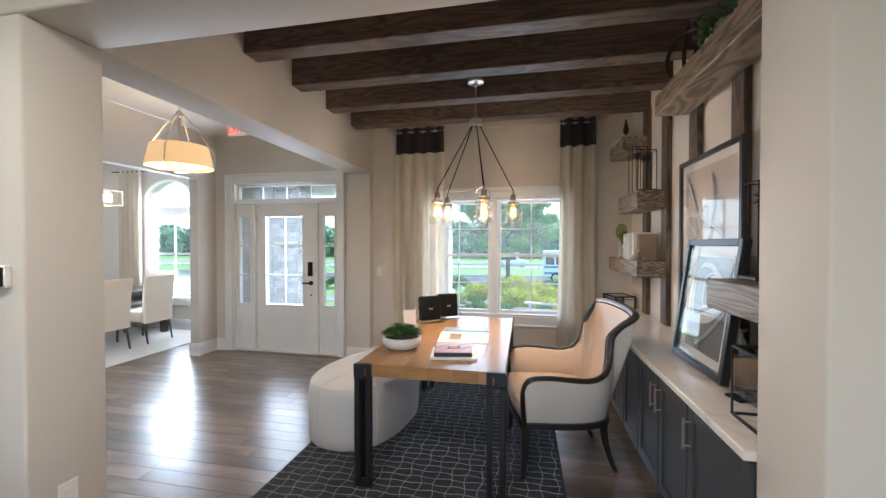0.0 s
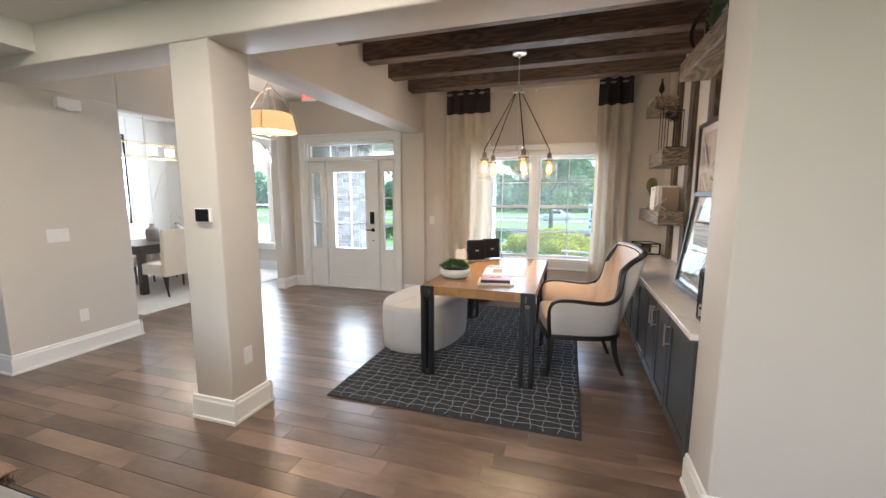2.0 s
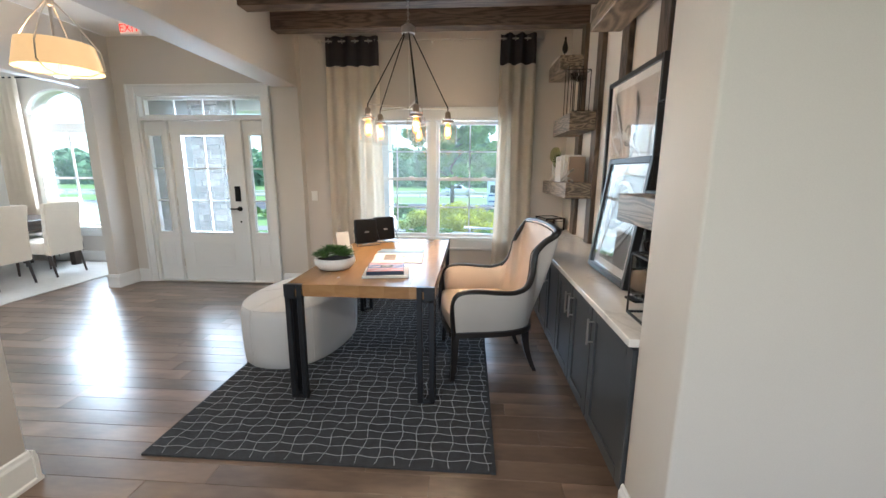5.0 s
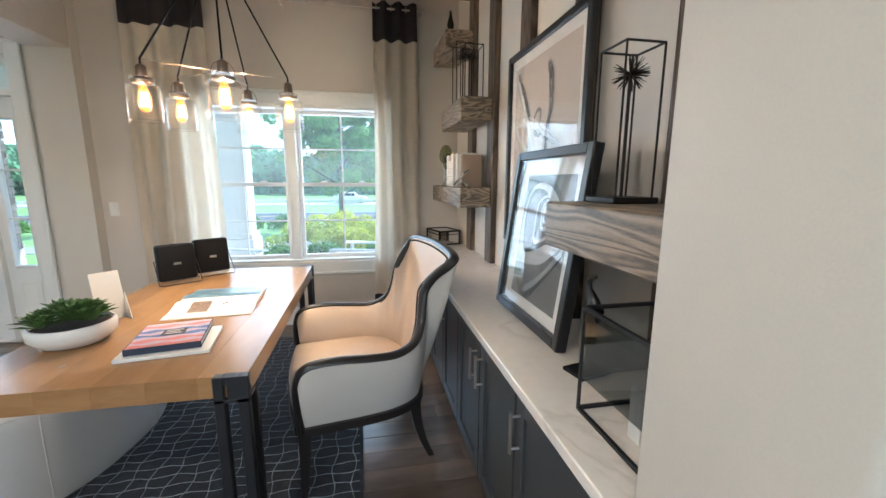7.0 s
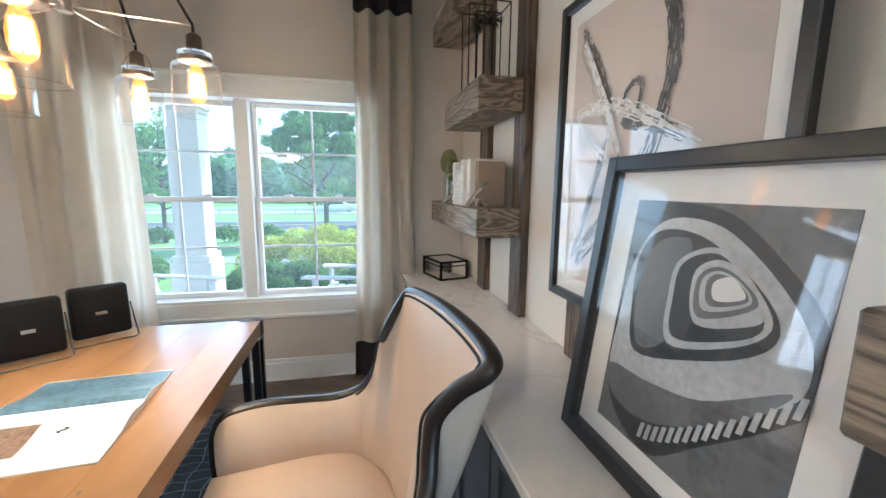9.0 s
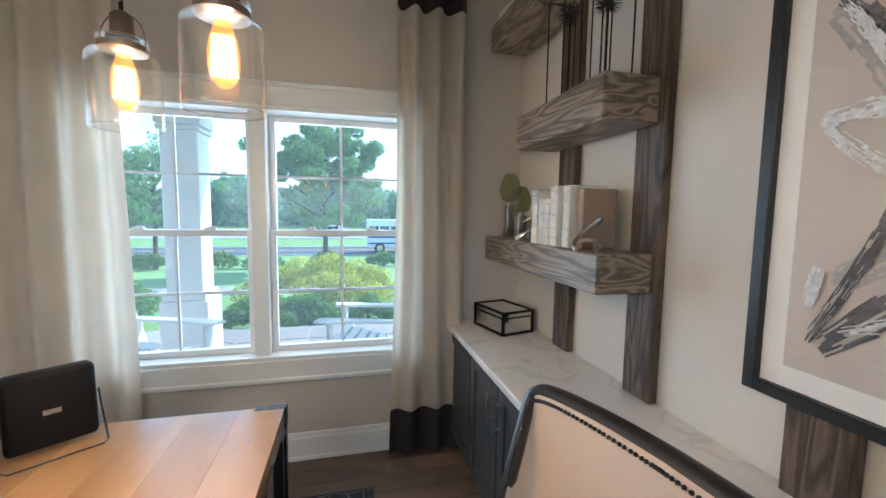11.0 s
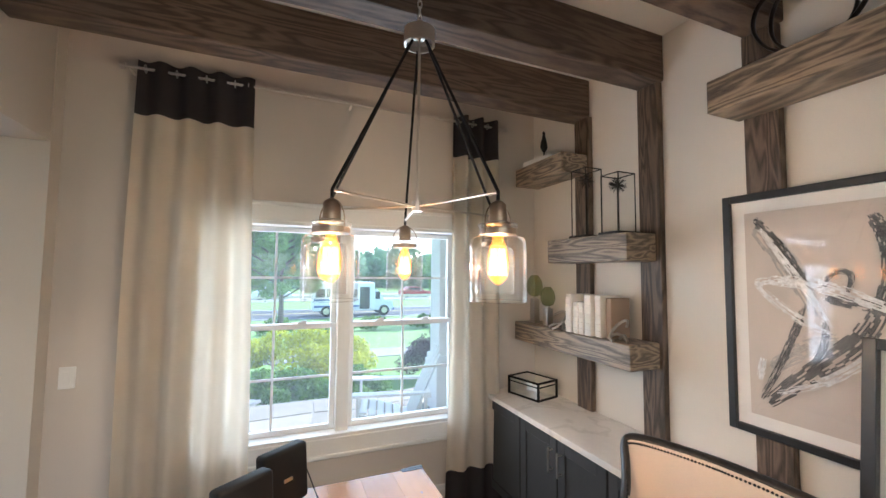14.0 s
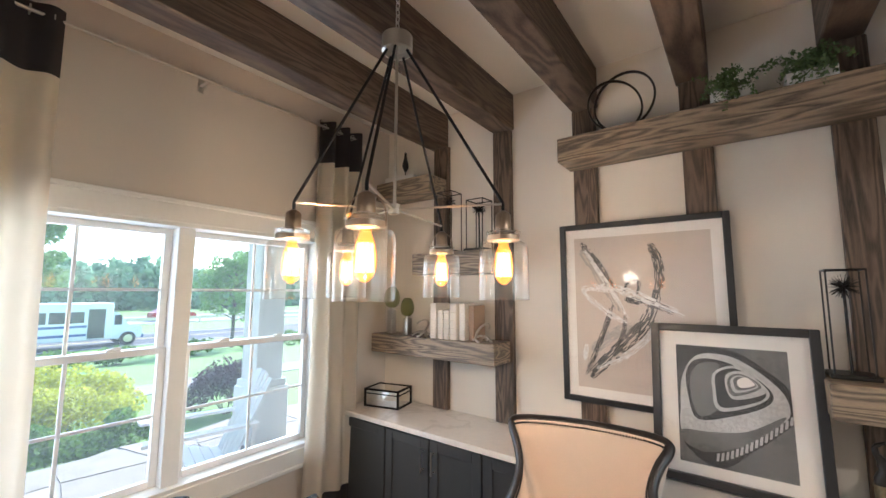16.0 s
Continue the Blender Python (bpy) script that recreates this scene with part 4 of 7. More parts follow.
def chandelier():
    ch = thing("chandelier", Matrix.Translation(HUB), "nickel jar chandelier with five glowing filament bulbs", "chandelier")
    up = 2.83 - HUB.z
    bm = bmesh.new()
    lathe(bm, ((0.065, up), (0.065, up - 0.02), (0.02, up - 0.03), (0.012, up - 0.05)), 24)
    part("canopy", bm, NICKEL, ch, smooth=True)
    bm = bmesh.new()
    cz = 0.575
    k, z = 0, up - 0.05
    while z > cz + 0.02:  # chain links
        bmesh_path = [(0.007 * math.cos(a) if k % 2 else 0, 0 if k % 2 else 0.007 * math.cos(a), z - 0.014 + 0.016 * math.sin(a)) for a in [2 * math.pi * q / 10 for q in range(10)]]
        sweep(bm, bmesh_path, circle(0.002, 5), closed=True, up=(0, 1, 0) if k % 2 else (1, 0, 0))
        z -= 0.024
        k += 1
    part("chain", bm, NICKEL, ch)
    bm = bmesh.new()
    lathe(bm, ((0.008, cz + 0.03), (0.02, cz + 0.02), (0.05, cz), (0.05, cz - 0.05), (0.042, cz - 0.052), (0.042, cz - 0.03), (0.0, cz - 0.03)), 28, close=False)
    part("collar", bm, NICKEL, ch, smooth=True)
    bm = bmesh.new()
    tube(bm, (0, 0, cz - 0.03), (0, 0, 0.0), 0.005, 10)
    part("stem", bm, NICKEL, ch, smooth=True)
    bm = bmesh.new()
    tube(bm, (0, 0, -0.016), (0, 0, 0.016), 0.017, 12)
    part("hub", bm, NICKEL, ch)
    for q, rad in ((8, 0.305), (81, 0.275), (152, 0.295), (213, 0.335), (287, 0.342)):
        a = radians(q)
        ex, ey = rad * math.cos(a), rad * math.sin(a)
        bm = bmesh.new()
        tube(bm, (0, 0, 0), (ex, ey, -0.008), 0.0035, 8)
        part("arm", bm, NICKEL, ch)
        bm = bmesh.new()
        tube(bm, (0.035 * math.cos(a), 0.035 * math.sin(a), cz - 0.05), (ex, ey, -0.005), 0.0045, 8)
        tube(bm, (ex, ey, -0.005), (ex, ey, -0.03), 0.0045, 8)
        part("cord", bm, BLACKP, ch, "black fabric cord")
        bm = bmesh.new()
        lathe(bm, ((0.006, -0.028), (0.016, -0.034), (0.021, -0.04), (0.022, -0.080), (0.030, -0.083), (0.030, -0.087)), 24, (ex, ey, 0))
        lathe(bm, ((0.0435, -0.099), (0.0455, -0.100), (0.0455, -0.113), (0.0435, -0.114)), 24, (ex, ey, 0))
        bail = [(ex + 0.046 * math.cos(t) * math.cos(a + 1.57), ey + 0.046 * math.cos(t) * math.sin(a + 1.57), -0.085 + 0.052 * math.sin(t)) for t in [math.pi * w / 14 for w in range(15)]]
        bail = [(bail[0][0], bail[0][1], -0.11)] + bail + [(bail[-1][0], bail[-1][1], -0.11)]
        sweep(bm, bail, circle(0.0018, 6), up=(math.cos(a), math.sin(a), 0.01))
        jar = part("jar_cap", bm, CAPM, ch, "nickel cap with wire bail", True)
        bm = bmesh.new()
        lathe(bm, ((0.026, -0.0855), (0.047, -0.087), (0.0485, -0.091), (0.047, -0.096), (0.043, -0.098), (0.043, -0.114), (0.062, -0.122), (0.0675, -0.132), (0.0685, -0.15), (0.0685, -0.276)), 32, (ex, ey, 0), False)
        sweep(bm, [(ex + 0.0685 * math.cos(w), ey + 0.0685 * math.sin(w), -0.276) for w in [2 * math.pi * v / 32 for v in range(32)]], circle(0.0014, 6), closed=True)
        g = part("glass_jar", bm, JARG, jar, "clear glass jar shade", True)
        g.visible_shadow = False
        bm = bmesh.new()
        lathe(bm, ((0.012, -0.11), (0.013, -0.125), (0.022, -0.150), (0.026, -0.175), (0.026, -0.20), (0.020, -0.222), (0.008, -0.234), (0.001, -0.236)), 20, (ex, ey, 0))
        g = part("bulb", bm, BULBG, jar, "clear squirrel-cage bulb", True)
        g.visible_shadow = False
        bm = bmesh.new()
        for w in range(8):
            b0, b1 = 2 * math.pi * w / 8, 2 * math.pi * (w + 0.5) / 8
            tube(bm, (ex + 0.014 * math.cos(b0), ey + 0.014 * math.sin(b0), -0.148), (ex + 0.018 * math.cos(b1), ey + 0.018 * math.sin(b1), -0.214), 0.0052, 5)
        part("filament", bm, BULB, jar, "glowing amber filament")
        lamp("bulb_light", "POINT", Matrix.Translation(HUB + Vector((ex, ey, -0.18))), 9.0, (1.0, 0.67, 0.38), 0.006)


chandelier()


# ---- pictures ----
def stroke(bm, pts, w, z, seed=0):
    """A ragged brush stroke in the local xy plane, raised to z."""
    rnd = random.Random(seed)
    prev = None
    P2 = [Vector(p) for p in pts]
    fine = []
    for i in range(len(P2) - 1):
        p0, p1, p2, p3 = P2[max(i - 1, 0)], P2[i], P2[i + 1], P2[min(i + 2, len(P2) - 1)]
        for s in range(10):
            t = s / 10
            fine.append(0.5 * ((2 * p1) + (p2 - p0) * t + (2 * p0 - 5 * p1 + 4 * p2 - p3) * t * t + (3 * p1 - p0 - 3 * p2 + p3) * t ** 3))
    fine.append(P2[-1])
    n = len(fine)
    lanes = 11
    rim = []
    for k, p in enumerate(fine):
        d = (fine[min(k + 1, n - 1)] - fine[max(k - 1, 0)]).normalized()
        nn = Vector((-d.y, d.x))
        rim.append((p, nn, w * (0.45 + 0.55 * math.sin(math.pi * (0.12 + 0.80 * k / n))) * rnd.uniform(0.93, 1.06)))
    for q in range(lanes):  # dry bristle lanes, broken towards the edges and the tail
        edge = abs(q - (lanes - 1) / 2) / (lanes / 2)
        a0, a1 = int(n * rnd.uniform(0, 0.05 + 0.08 * edge)), int(n * (1 - rnd.uniform(0, 0.06 + 0.22 * edge)))
        on, prev = True, None
        for k in range(a0, a1):
            if rnd.random() < (0.10 + 0.12 * edge if on else 0.45):
                on = not on
            p, nn, ww = rim[k]
            jit = rnd.uniform(-0.12, 0.12)
            cur = [bm.verts.new((p.x + nn.x * ww * u, p.y + nn.y * ww * u, z)) for u in ((q + jit * 0.6) / lanes - 0.5, (q + 1.0) / lanes - 0.5)]
            if prev and on:
                bm.faces.new((prev[0], cur[0], cur[1], prev[1]))
            prev = cur
    loose = [v for v in bm.verts if not v.link_faces]
    for v in loose:
        bm.verts.remove(v)


def ink(name, a, b, scale=26.0):
    m = mat(name, a, 0.7, var=0.2, scale=scale, fine=120, bump=0.15, stretch=(1, 1, 1), dark=b)
    return m


INKB = ink("black_ink_wash", (0.22, 0.21, 0.21), (0.02, 0.02, 0.021), 14)
INKW = ink("white_paint_drag", (0.86, 0.86, 0.86), (0.50, 0.49, 0.48), 40)
INKG = ink("grey_wash", (0.52, 0.49, 0.46), (0.30, 0.28, 0.27), 20)
PAPER = mat("warm_paper", (0.57, 0.50, 0.45), 0.8, var=0.04, scale=4, fine=200, bump=0.05)
PHOTO_D = mat("photo_dark_grey", (0.035, 0.035, 0.035), 0.5, var=0.5, scale=9, fine=60, bump=0)
PHOTO_M = mat("photo_mid_grey", (0.15, 0.15, 0.15), 0.5, var=0.45, scale=7, fine=60, bump=0)
PHOTO_L = mat("photo_light_grey", (0.50, 0.50, 0.50), 0.5, var=0.35, scale=6, fine=60, bump=0)


def picture(name, m, w, h, bar, depth, label):
    """A glazed frame in its local xy plane, facing +z, its lower left corner at the origin."""
    p = thing(name, m, label, "picture")
    bm = bmesh.new()
    for q in ((0, bar, 0, h), (w - bar, w, 0, h), (bar, w - bar, 0, bar), (bar, w - bar, h - bar, h)):
        box(bm, q[0], q[1], q[2], q[3], 0, depth, 0.003)
    part("frame", bm, FRAMEB, p, "slim black frame")
    bm = bmesh.new()
    box(bm, bar - 0.002, w - bar + 0.002, bar - 0.002, h - bar + 0.002, depth - 0.012, depth - 0.009)
    g = part("glazing", bm, PANE, p, "reflective picture glass")
    g.visible_shadow = False
    return p


# local x of a picture on the east wall runs towards -y in the room, local z faces -x
def on_wall(x, y, z, lean=0.0, turn=0.0):
    base = Matrix(((0, 0, -1, x), (-1, 0, 0, y), (0, 1, 0, z), (0, 0, 0, 1)))
    return base @ pose(0, 0, 0, 0, turn, 0) @ pose(0, 0, 0, lean, 0, 0)


art = picture("abstract_painting", on_wall(1.4295, 3.895, 1.04), 0.87, 1.05, 0.032, 0.03, "framed abstract ink brush painting on the wall")
part("mount", boxes((0.025, 0.845, 0.025, 1.025, 0.002, 0.010)), MATTE, art)
bm = boxes((0.085, 0.785, 0.085, 0.965, 0.0095, 0.0115))
part("paper", bm, PAPER, art, "warm grey paper")
Z = 0.0122
ART = (
    ("grey_stroke", INKG, ((0.13, 0.90), (0.24, 0.74), (0.34, 0.52)), 0.10, 1), ("grey_stroke", INKG, ((0.48, 0.46), (0.58, 0.36), (0.66, 0.28)), 0.08, 2), ("grey_stroke", INKG, ((0.17, 0.30), (0.30, 0.40), (0.40, 0.46)), 0.08, 13),
    ("black_stroke", INKB, ((0.125, 0.935), (0.20, 0.83), (0.27, 0.71), (0.30, 0.65)), 0.055, 3),
    ("black_stroke", INKB, ((0.155, 0.15), (0.30, 0.30), (0.46, 0.47), (0.53, 0.63)), 0.085, 4), ("black_stroke", INKB, ((0.50, 0.91), (0.535, 0.82), (0.54, 0.70), (0.50, 0.55)), 0.060, 5),
    ("black_stroke", INKB, ((0.13, 0.16), (0.21, 0.33), (0.27, 0.49), (0.30, 0.58)), 0.036, 6), ("black_stroke", INKB, ((0.30, 0.30), (0.35, 0.42), (0.36, 0.52)), 0.030, 14),
    ("black_stroke", INKB, ((0.35, 0.63), (0.39, 0.70), (0.44, 0.69), (0.42, 0.60)), 0.026, 12), ("black_stroke", INKB, ((0.36, 0.60), (0.48, 0.58), (0.62, 0.53)), 0.050, 15),
    ("white_stroke", INKW, ((0.12, 0.655), (0.22, 0.665), (0.34, 0.650), (0.48, 0.600), (0.66, 0.515)), 0.062, 7), ("white_stroke", INKW, ((0.12, 0.650), (0.20, 0.575), (0.30, 0.500), (0.38, 0.465)), 0.042, 8),
    ("white_stroke", INKW, ((0.15, 0.89), (0.22, 0.77), (0.30, 0.64), (0.38, 0.48)), 0.034, 9), ("white_stroke", INKW, ((0.19, 0.20), (0.33, 0.27), (0.46, 0.38), (0.54, 0.50)), 0.040, 10), ("white_stroke", INKW, ((0.13, 0.24), (0.145, 0.34)), 0.036, 11),
)
for k, (nm, m, pts, w, sd) in enumerate(ART):
    bm = bmesh.new()
    stroke(bm, pts, w * 0.85, Z + 0.0006 * k, sd)
    part("brush_stroke", bm, m, art, nm.replace("_", " "))

ph = picture("stair_photograph", on_wall(1.225, 3.385, 0.812, -7.5, 0.0), 0.635, 0.715, 0.036, 0.042, "framed black-and-white spiral stair photograph leaning on the wall")
part("mount", boxes((0.03, 0.605, 0.03, 0.685, 0.004, 0.012)), MATTE, ph, "white mount")
part("print", boxes((0.105, 0.525, 0.085, 0.615, 0.011, 0.0135)), PHOTO_M, ph, "grey photographic print")


def rounded(pts, z):
    """A flat patch with a softly curved outline through a few corners."""
    bm = bmesh.new()
    P = [Vector((x, y, z)) for x, y in pts]
    n = len(P)
    out = []
    for i in range(n):
        p0, p1, p2, p3 = P[i - 1], P[i], P[(i + 1) % n], P[(i + 2) % n]
        for q in range(5):
            t = q / 5
            v = 0.5 * (2 * p1 + (p2 - p0) * t + (2 * p0 - 5 * p1 + 4 * p2 - p3) * t * t + (3 * p1 - p0 - 3 * p2 + p3) * t ** 3)
            out.append(bm.verts.new((min(max(v.x, 0.1055), 0.5245), min(max(v.y, 0.0855), 0.6145), z)))
    bm.faces.new(out)
    return bm


# tones of the spiral stair, from the outer rail in to the bright eye
SPIRAL = (
    (PHOTO_D, ((0.107, 0.607), (0.22, 0.613), (0.339, 0.599), (0.439, 0.535), (0.523, 0.449), (0.523, 0.332), (0.498, 0.29), (0.39, 0.187), (0.261, 0.087), (0.122, 0.171), (0.107, 0.419))),
    (PHOTO_L, ((0.129, 0.471), (0.193, 0.571), (0.313, 0.578), (0.414, 0.524), (0.498, 0.441), (0.517, 0.364), (0.487, 0.313), (0.377, 0.218), (0.234, 0.149), (0.122, 0.203), (0.115, 0.323))),
    (PHOTO_M, ((0.119, 0.223), (0.234, 0.232), (0.365, 0.259), (0.501, 0.344), (0.439, 0.263), (0.339, 0.19), (0.22, 0.143), (0.129, 0.167))),
    (PHOTO_D, ((0.145, 0.489), (0.193, 0.552), (0.3, 0.55), (0.414, 0.487), (0.465, 0.427), (0.439, 0.376), (0.339, 0.323), (0.186, 0.279), (0.149, 0.378))),
    (PHOTO_M, ((0.162, 0.475), (0.204, 0.534), (0.277, 0.536), (0.257, 0.441), (0.257, 0.33), (0.189, 0.297), (0.161, 0.379))),
    (PHOTO_L, ((0.257, 0.5), (0.339, 0.535), (0.42, 0.478), (0.453, 0.422), (0.39, 0.368), (0.267, 0.33), (0.246, 0.424))),
    (PHOTO_D, ((0.267, 0.495), (0.339, 0.524), (0.412, 0.473), (0.441, 0.42), (0.387, 0.379), (0.277, 0.347), (0.259, 0.426))),
    (PHOTO_L, ((0.296, 0.477), (0.339, 0.514), (0.396, 0.498), (0.433, 0.451), (0.427, 0.421), (0.32, 0.389))),
    (PHOTO_M, ((0.306, 0.47), (0.342, 0.502), (0.392, 0.488), (0.424, 0.449), (0.324, 0.402))),
    (PHOTO_L, ((0.317, 0.47), (0.345, 0.495), (0.39, 0.484), (0.414, 0.452), (0.333, 0.418))),
    (PHOTO_M, ((0.328, 0.47), (0.349, 0.49), (0.39, 0.48), (0.408, 0.454), (0.342, 0.43))),
    (MATTE, ((0.342, 0.472), (0.371, 0.489), (0.393, 0.477), (0.403, 0.458), (0.352, 0.442))),
)
for k, (m, pts) in enumerate(SPIRAL):
    part("spiral_tone", rounded(pts, 0.0140 + 0.0005 * k), m, ph)
for k in range(16):  # bright balusters on the lower stair
    f = k / 15
    x, y = 0.245 + 0.265 * f, 0.112 + 0.20 * f ** 1.35
    bm = bmesh.new()
    v = [bm.verts.new((x + d[0], y + d[1], 0.0205)) for d in ((0, 0), (0.011, 0.003), (0.016, 0.038), (0.006, 0.035))]
    bm.faces.new(v)
    part("baluster_tone", bm, PHOTO_L, ph)

# ---- things on the desk ----
TOP = 0.7655
WHITEC = mat("white_ceramic", (0.74, 0.72, 0.70), 0.35, var=0.04, scale=8, fine=90, bump=0.04)
LEAF = mat("succulent_green", (0.085, 0.16, 0.045), 0.5, var=0.3, scale=30, fine=120, bump=0.1, random_tone=0.3)
SOIL = mat("potting_soil", (0.03, 0.02, 0.015), 0.95, var=0.5, fine=200, bump=0.6)
pl = thing("potted_succulent", pose(-0.58, 3.30, TOP), "green succulents in a low white ceramic bowl", "plant")
bm = bmesh.new()
lathe(bm, ((0.06, 0), (0.105, 0.008), (0.135, 0.04), (0.138, 0.07), (0.132, 0.085), (0.125, 0.085), (0.128, 0.07), (0.12, 0.06)), 36)
part("bowl", bm, WHITEC, pl, "low white ceramic bowl", True)
bm = bmesh.new()
lathe(bm, ((0.127, 0.068), (0.06, 0.074), (0.0, 0.076)), 24, close=False)
part("soil", bm, SOIL, pl)
rnd = random.Random(4)
for q in range(26):
    a, r = rnd.uniform(0, 6.28), 0.115 * math.sqrt(rnd.random())
    cx, cy, s = r * math.cos(a), r * math.sin(a), rnd.uniform(0.8, 1.3)
    bm = bmesh.new()
    for k in range(22):
        b = k * 2.4
        tilt = 0.25 + 1.05 * k / 22
        L = s * (0.034 + 0.036 * k / 22)
        d = Vector((math.cos(b) * math.sin(tilt), math.sin(b) * math.sin(tilt), math.cos(tilt)))
        sd = Vector((-math.sin(b), math.cos(b), 0)) * 0.0105 * s
        o = Vector((cx, cy, 0.088 + 0.042 * (1 - (r / 0.12) ** 2)))
        n = sd.cross(d).normalized() * 0.003
        v = [bm.verts.new(p) for p in (o, o + d * L * 0.55 + sd - n, o + d * L + n * 1.5, o + d * L * 0.55 - sd - n, o + d * L * 0.55 + n)]
        for f in ((0, 1, 4), (0, 4, 3), (1, 2, 4), (4, 2, 3)):
            bm.faces.new([v[i] for i in f])
    part("rosette", bm, LEAF, pl)


def speaker(x, y, rz):
    s = thing("desk_phone_speaker", pose(x, y, TOP, 0, 0, rz), "black padded box on a wire stand", "speaker", "black boxes on the desk")
    bm = bmesh.new()
    box(bm, -0.103, 0.103, -0.034, 0.034, 0.0, 0.225, 0.016, 3)
    bmesh.ops.rotate(bm, verts=bm.verts, cent=(0, 0, 0), matrix=Matrix.Rotation(radians(-5), 3, "X"))
    bmesh.ops.translate(bm, verts=bm.verts, vec=(0, 0, 0.012))
    part("body", bm, BLACKP, s, smooth=True)
    bm = bmesh.new()
    box(bm, -0.02, 0.02, -0.0365, -0.0335, 0.098, 0.112)
    bmesh.ops.rotate(bm, verts=bm.verts, cent=(0, 0, 0), matrix=Matrix.Rotation(radians(-5), 3, "X"))
    bmesh.ops.translate(bm, verts=bm.verts, vec=(0, 0, 0.012))
    part("label_plate", bm, NICKEL, s, "small silver plate")
    bm = bmesh.new()
    sweep(bm, [(-0.112, 0.02, 0.14), (-0.114, -0.075, 0.006), (-0.10, -0.095, 0.004), (0.10, -0.095, 0.004), (0.114, -0.075, 0.006), (0.112, 0.02, 0.14)], circle(0.003, 6), up=(0, 1, 0.3))
    part("wire_stand", bm, STEEL, s)


speaker(-0.608, 4.259, 36)
speaker(-0.478, 4.47, 37)

PAGE = mat("page_white", (0.68, 0.66, 0.64), 0.55, var=0.03, fine=200, bump=0.02)
NAVY = mat("navy_book_cloth", (0.02, 0.03, 0.06), 0.5, var=0.15, fine=300, bump=0.1)
PINK = mat("coral_print", (0.62, 0.20, 0.20), 0.45, var=0.25, scale=14, fine=80, bump=0)
LILAC = mat("lilac_print", (0.55, 0.45, 0.56), 0.45, var=0.25, scale=14, fine=80, bump=0)
BLUEP = mat("blue_print", (0.08, 0.16, 0.42), 0.45, var=0.35, scale=14, fine=80, bump=0)
SKYP = mat("blue_photo_print", (0.10, 0.18, 0.26), 0.3, var=0.7, scale=9, fine=60, bump=0)
BROWNP = mat("brown_photo_print", (0.22, 0.15, 0.11), 0.4, var=0.7, scale=24, fine=90, bump=0)

mg = thing("closed_magazine", pose(-0.19, 3.20, TOP, 0, 0, 8), "white paperback lying under a hardback on the desk", "magazine")
part("page_block", boxes((-0.15, 0.15, -0.13, 0.13, 0.0, 0.014), bevel=0.002), PAGE, mg)
bk = thing("hardback_book", pose(-0.20, 3.225, TOP + 0.0145, 0, 0, 10) @ Matrix.Diagonal((0.88, 0.88, 1, 1)), "hardback book with wavy coral and blue cover", "book")
part("page_block", boxes((-0.128, 0.132, -0.142, 0.142, 0.003, 0.021)), PAGE, bk)
part("cover", boxes((-0.135, 0.136, -0.147, 0.147, 0.0, 0.003), (-0.135, 0.136, -0.147, 0.147, 0.021, 0.024), (-0.139, -0.133, -0.147, 0.147, 0.0, 0.024), (-0.135, 0.136, -0.1475, -0.1425, 0.0, 0.024), bevel=0.001), NAVY, bk, "navy cloth cover")
rows = (PINK, LILAC, PINK, LILAC, BLUEP, LILAC, BLUEP, LILAC, PINK, LILAC)
for k, m in enumerate(rows):
    bm = bmesh.new()
    lo, hi = [], []
    for i in range(25):
        x = -0.132 + 0.265 * i / 24
        for lst, e in ((lo, k), (hi, k + 1)):
            y = -0.144 + 0.288 * e / len(rows)
            if 0 < e < len(rows):
                y += 0.007 * math.sin(x * 55 + e * 1.7)
            lst.append(bm.verts.new((x, y, 0.0247)))
    for i in range(24):
        bm.faces.new((lo[i], lo[i + 1], hi[i + 1], hi[i]))
    part("cover_band", bm, m, bk)
part("title_panel", boxes((-0.04, 0.05, -0.03, 0.05, 0.0243, 0.0256)), NAVY, bk)
for k in range(3):
    part("title_line", boxes((-0.028, 0.038 - 0.012 * (k % 2), 0.03 - 0.02 * k, 0.036 - 0.02 * k, 0.0255, 0.0262)), PAGE, bk)


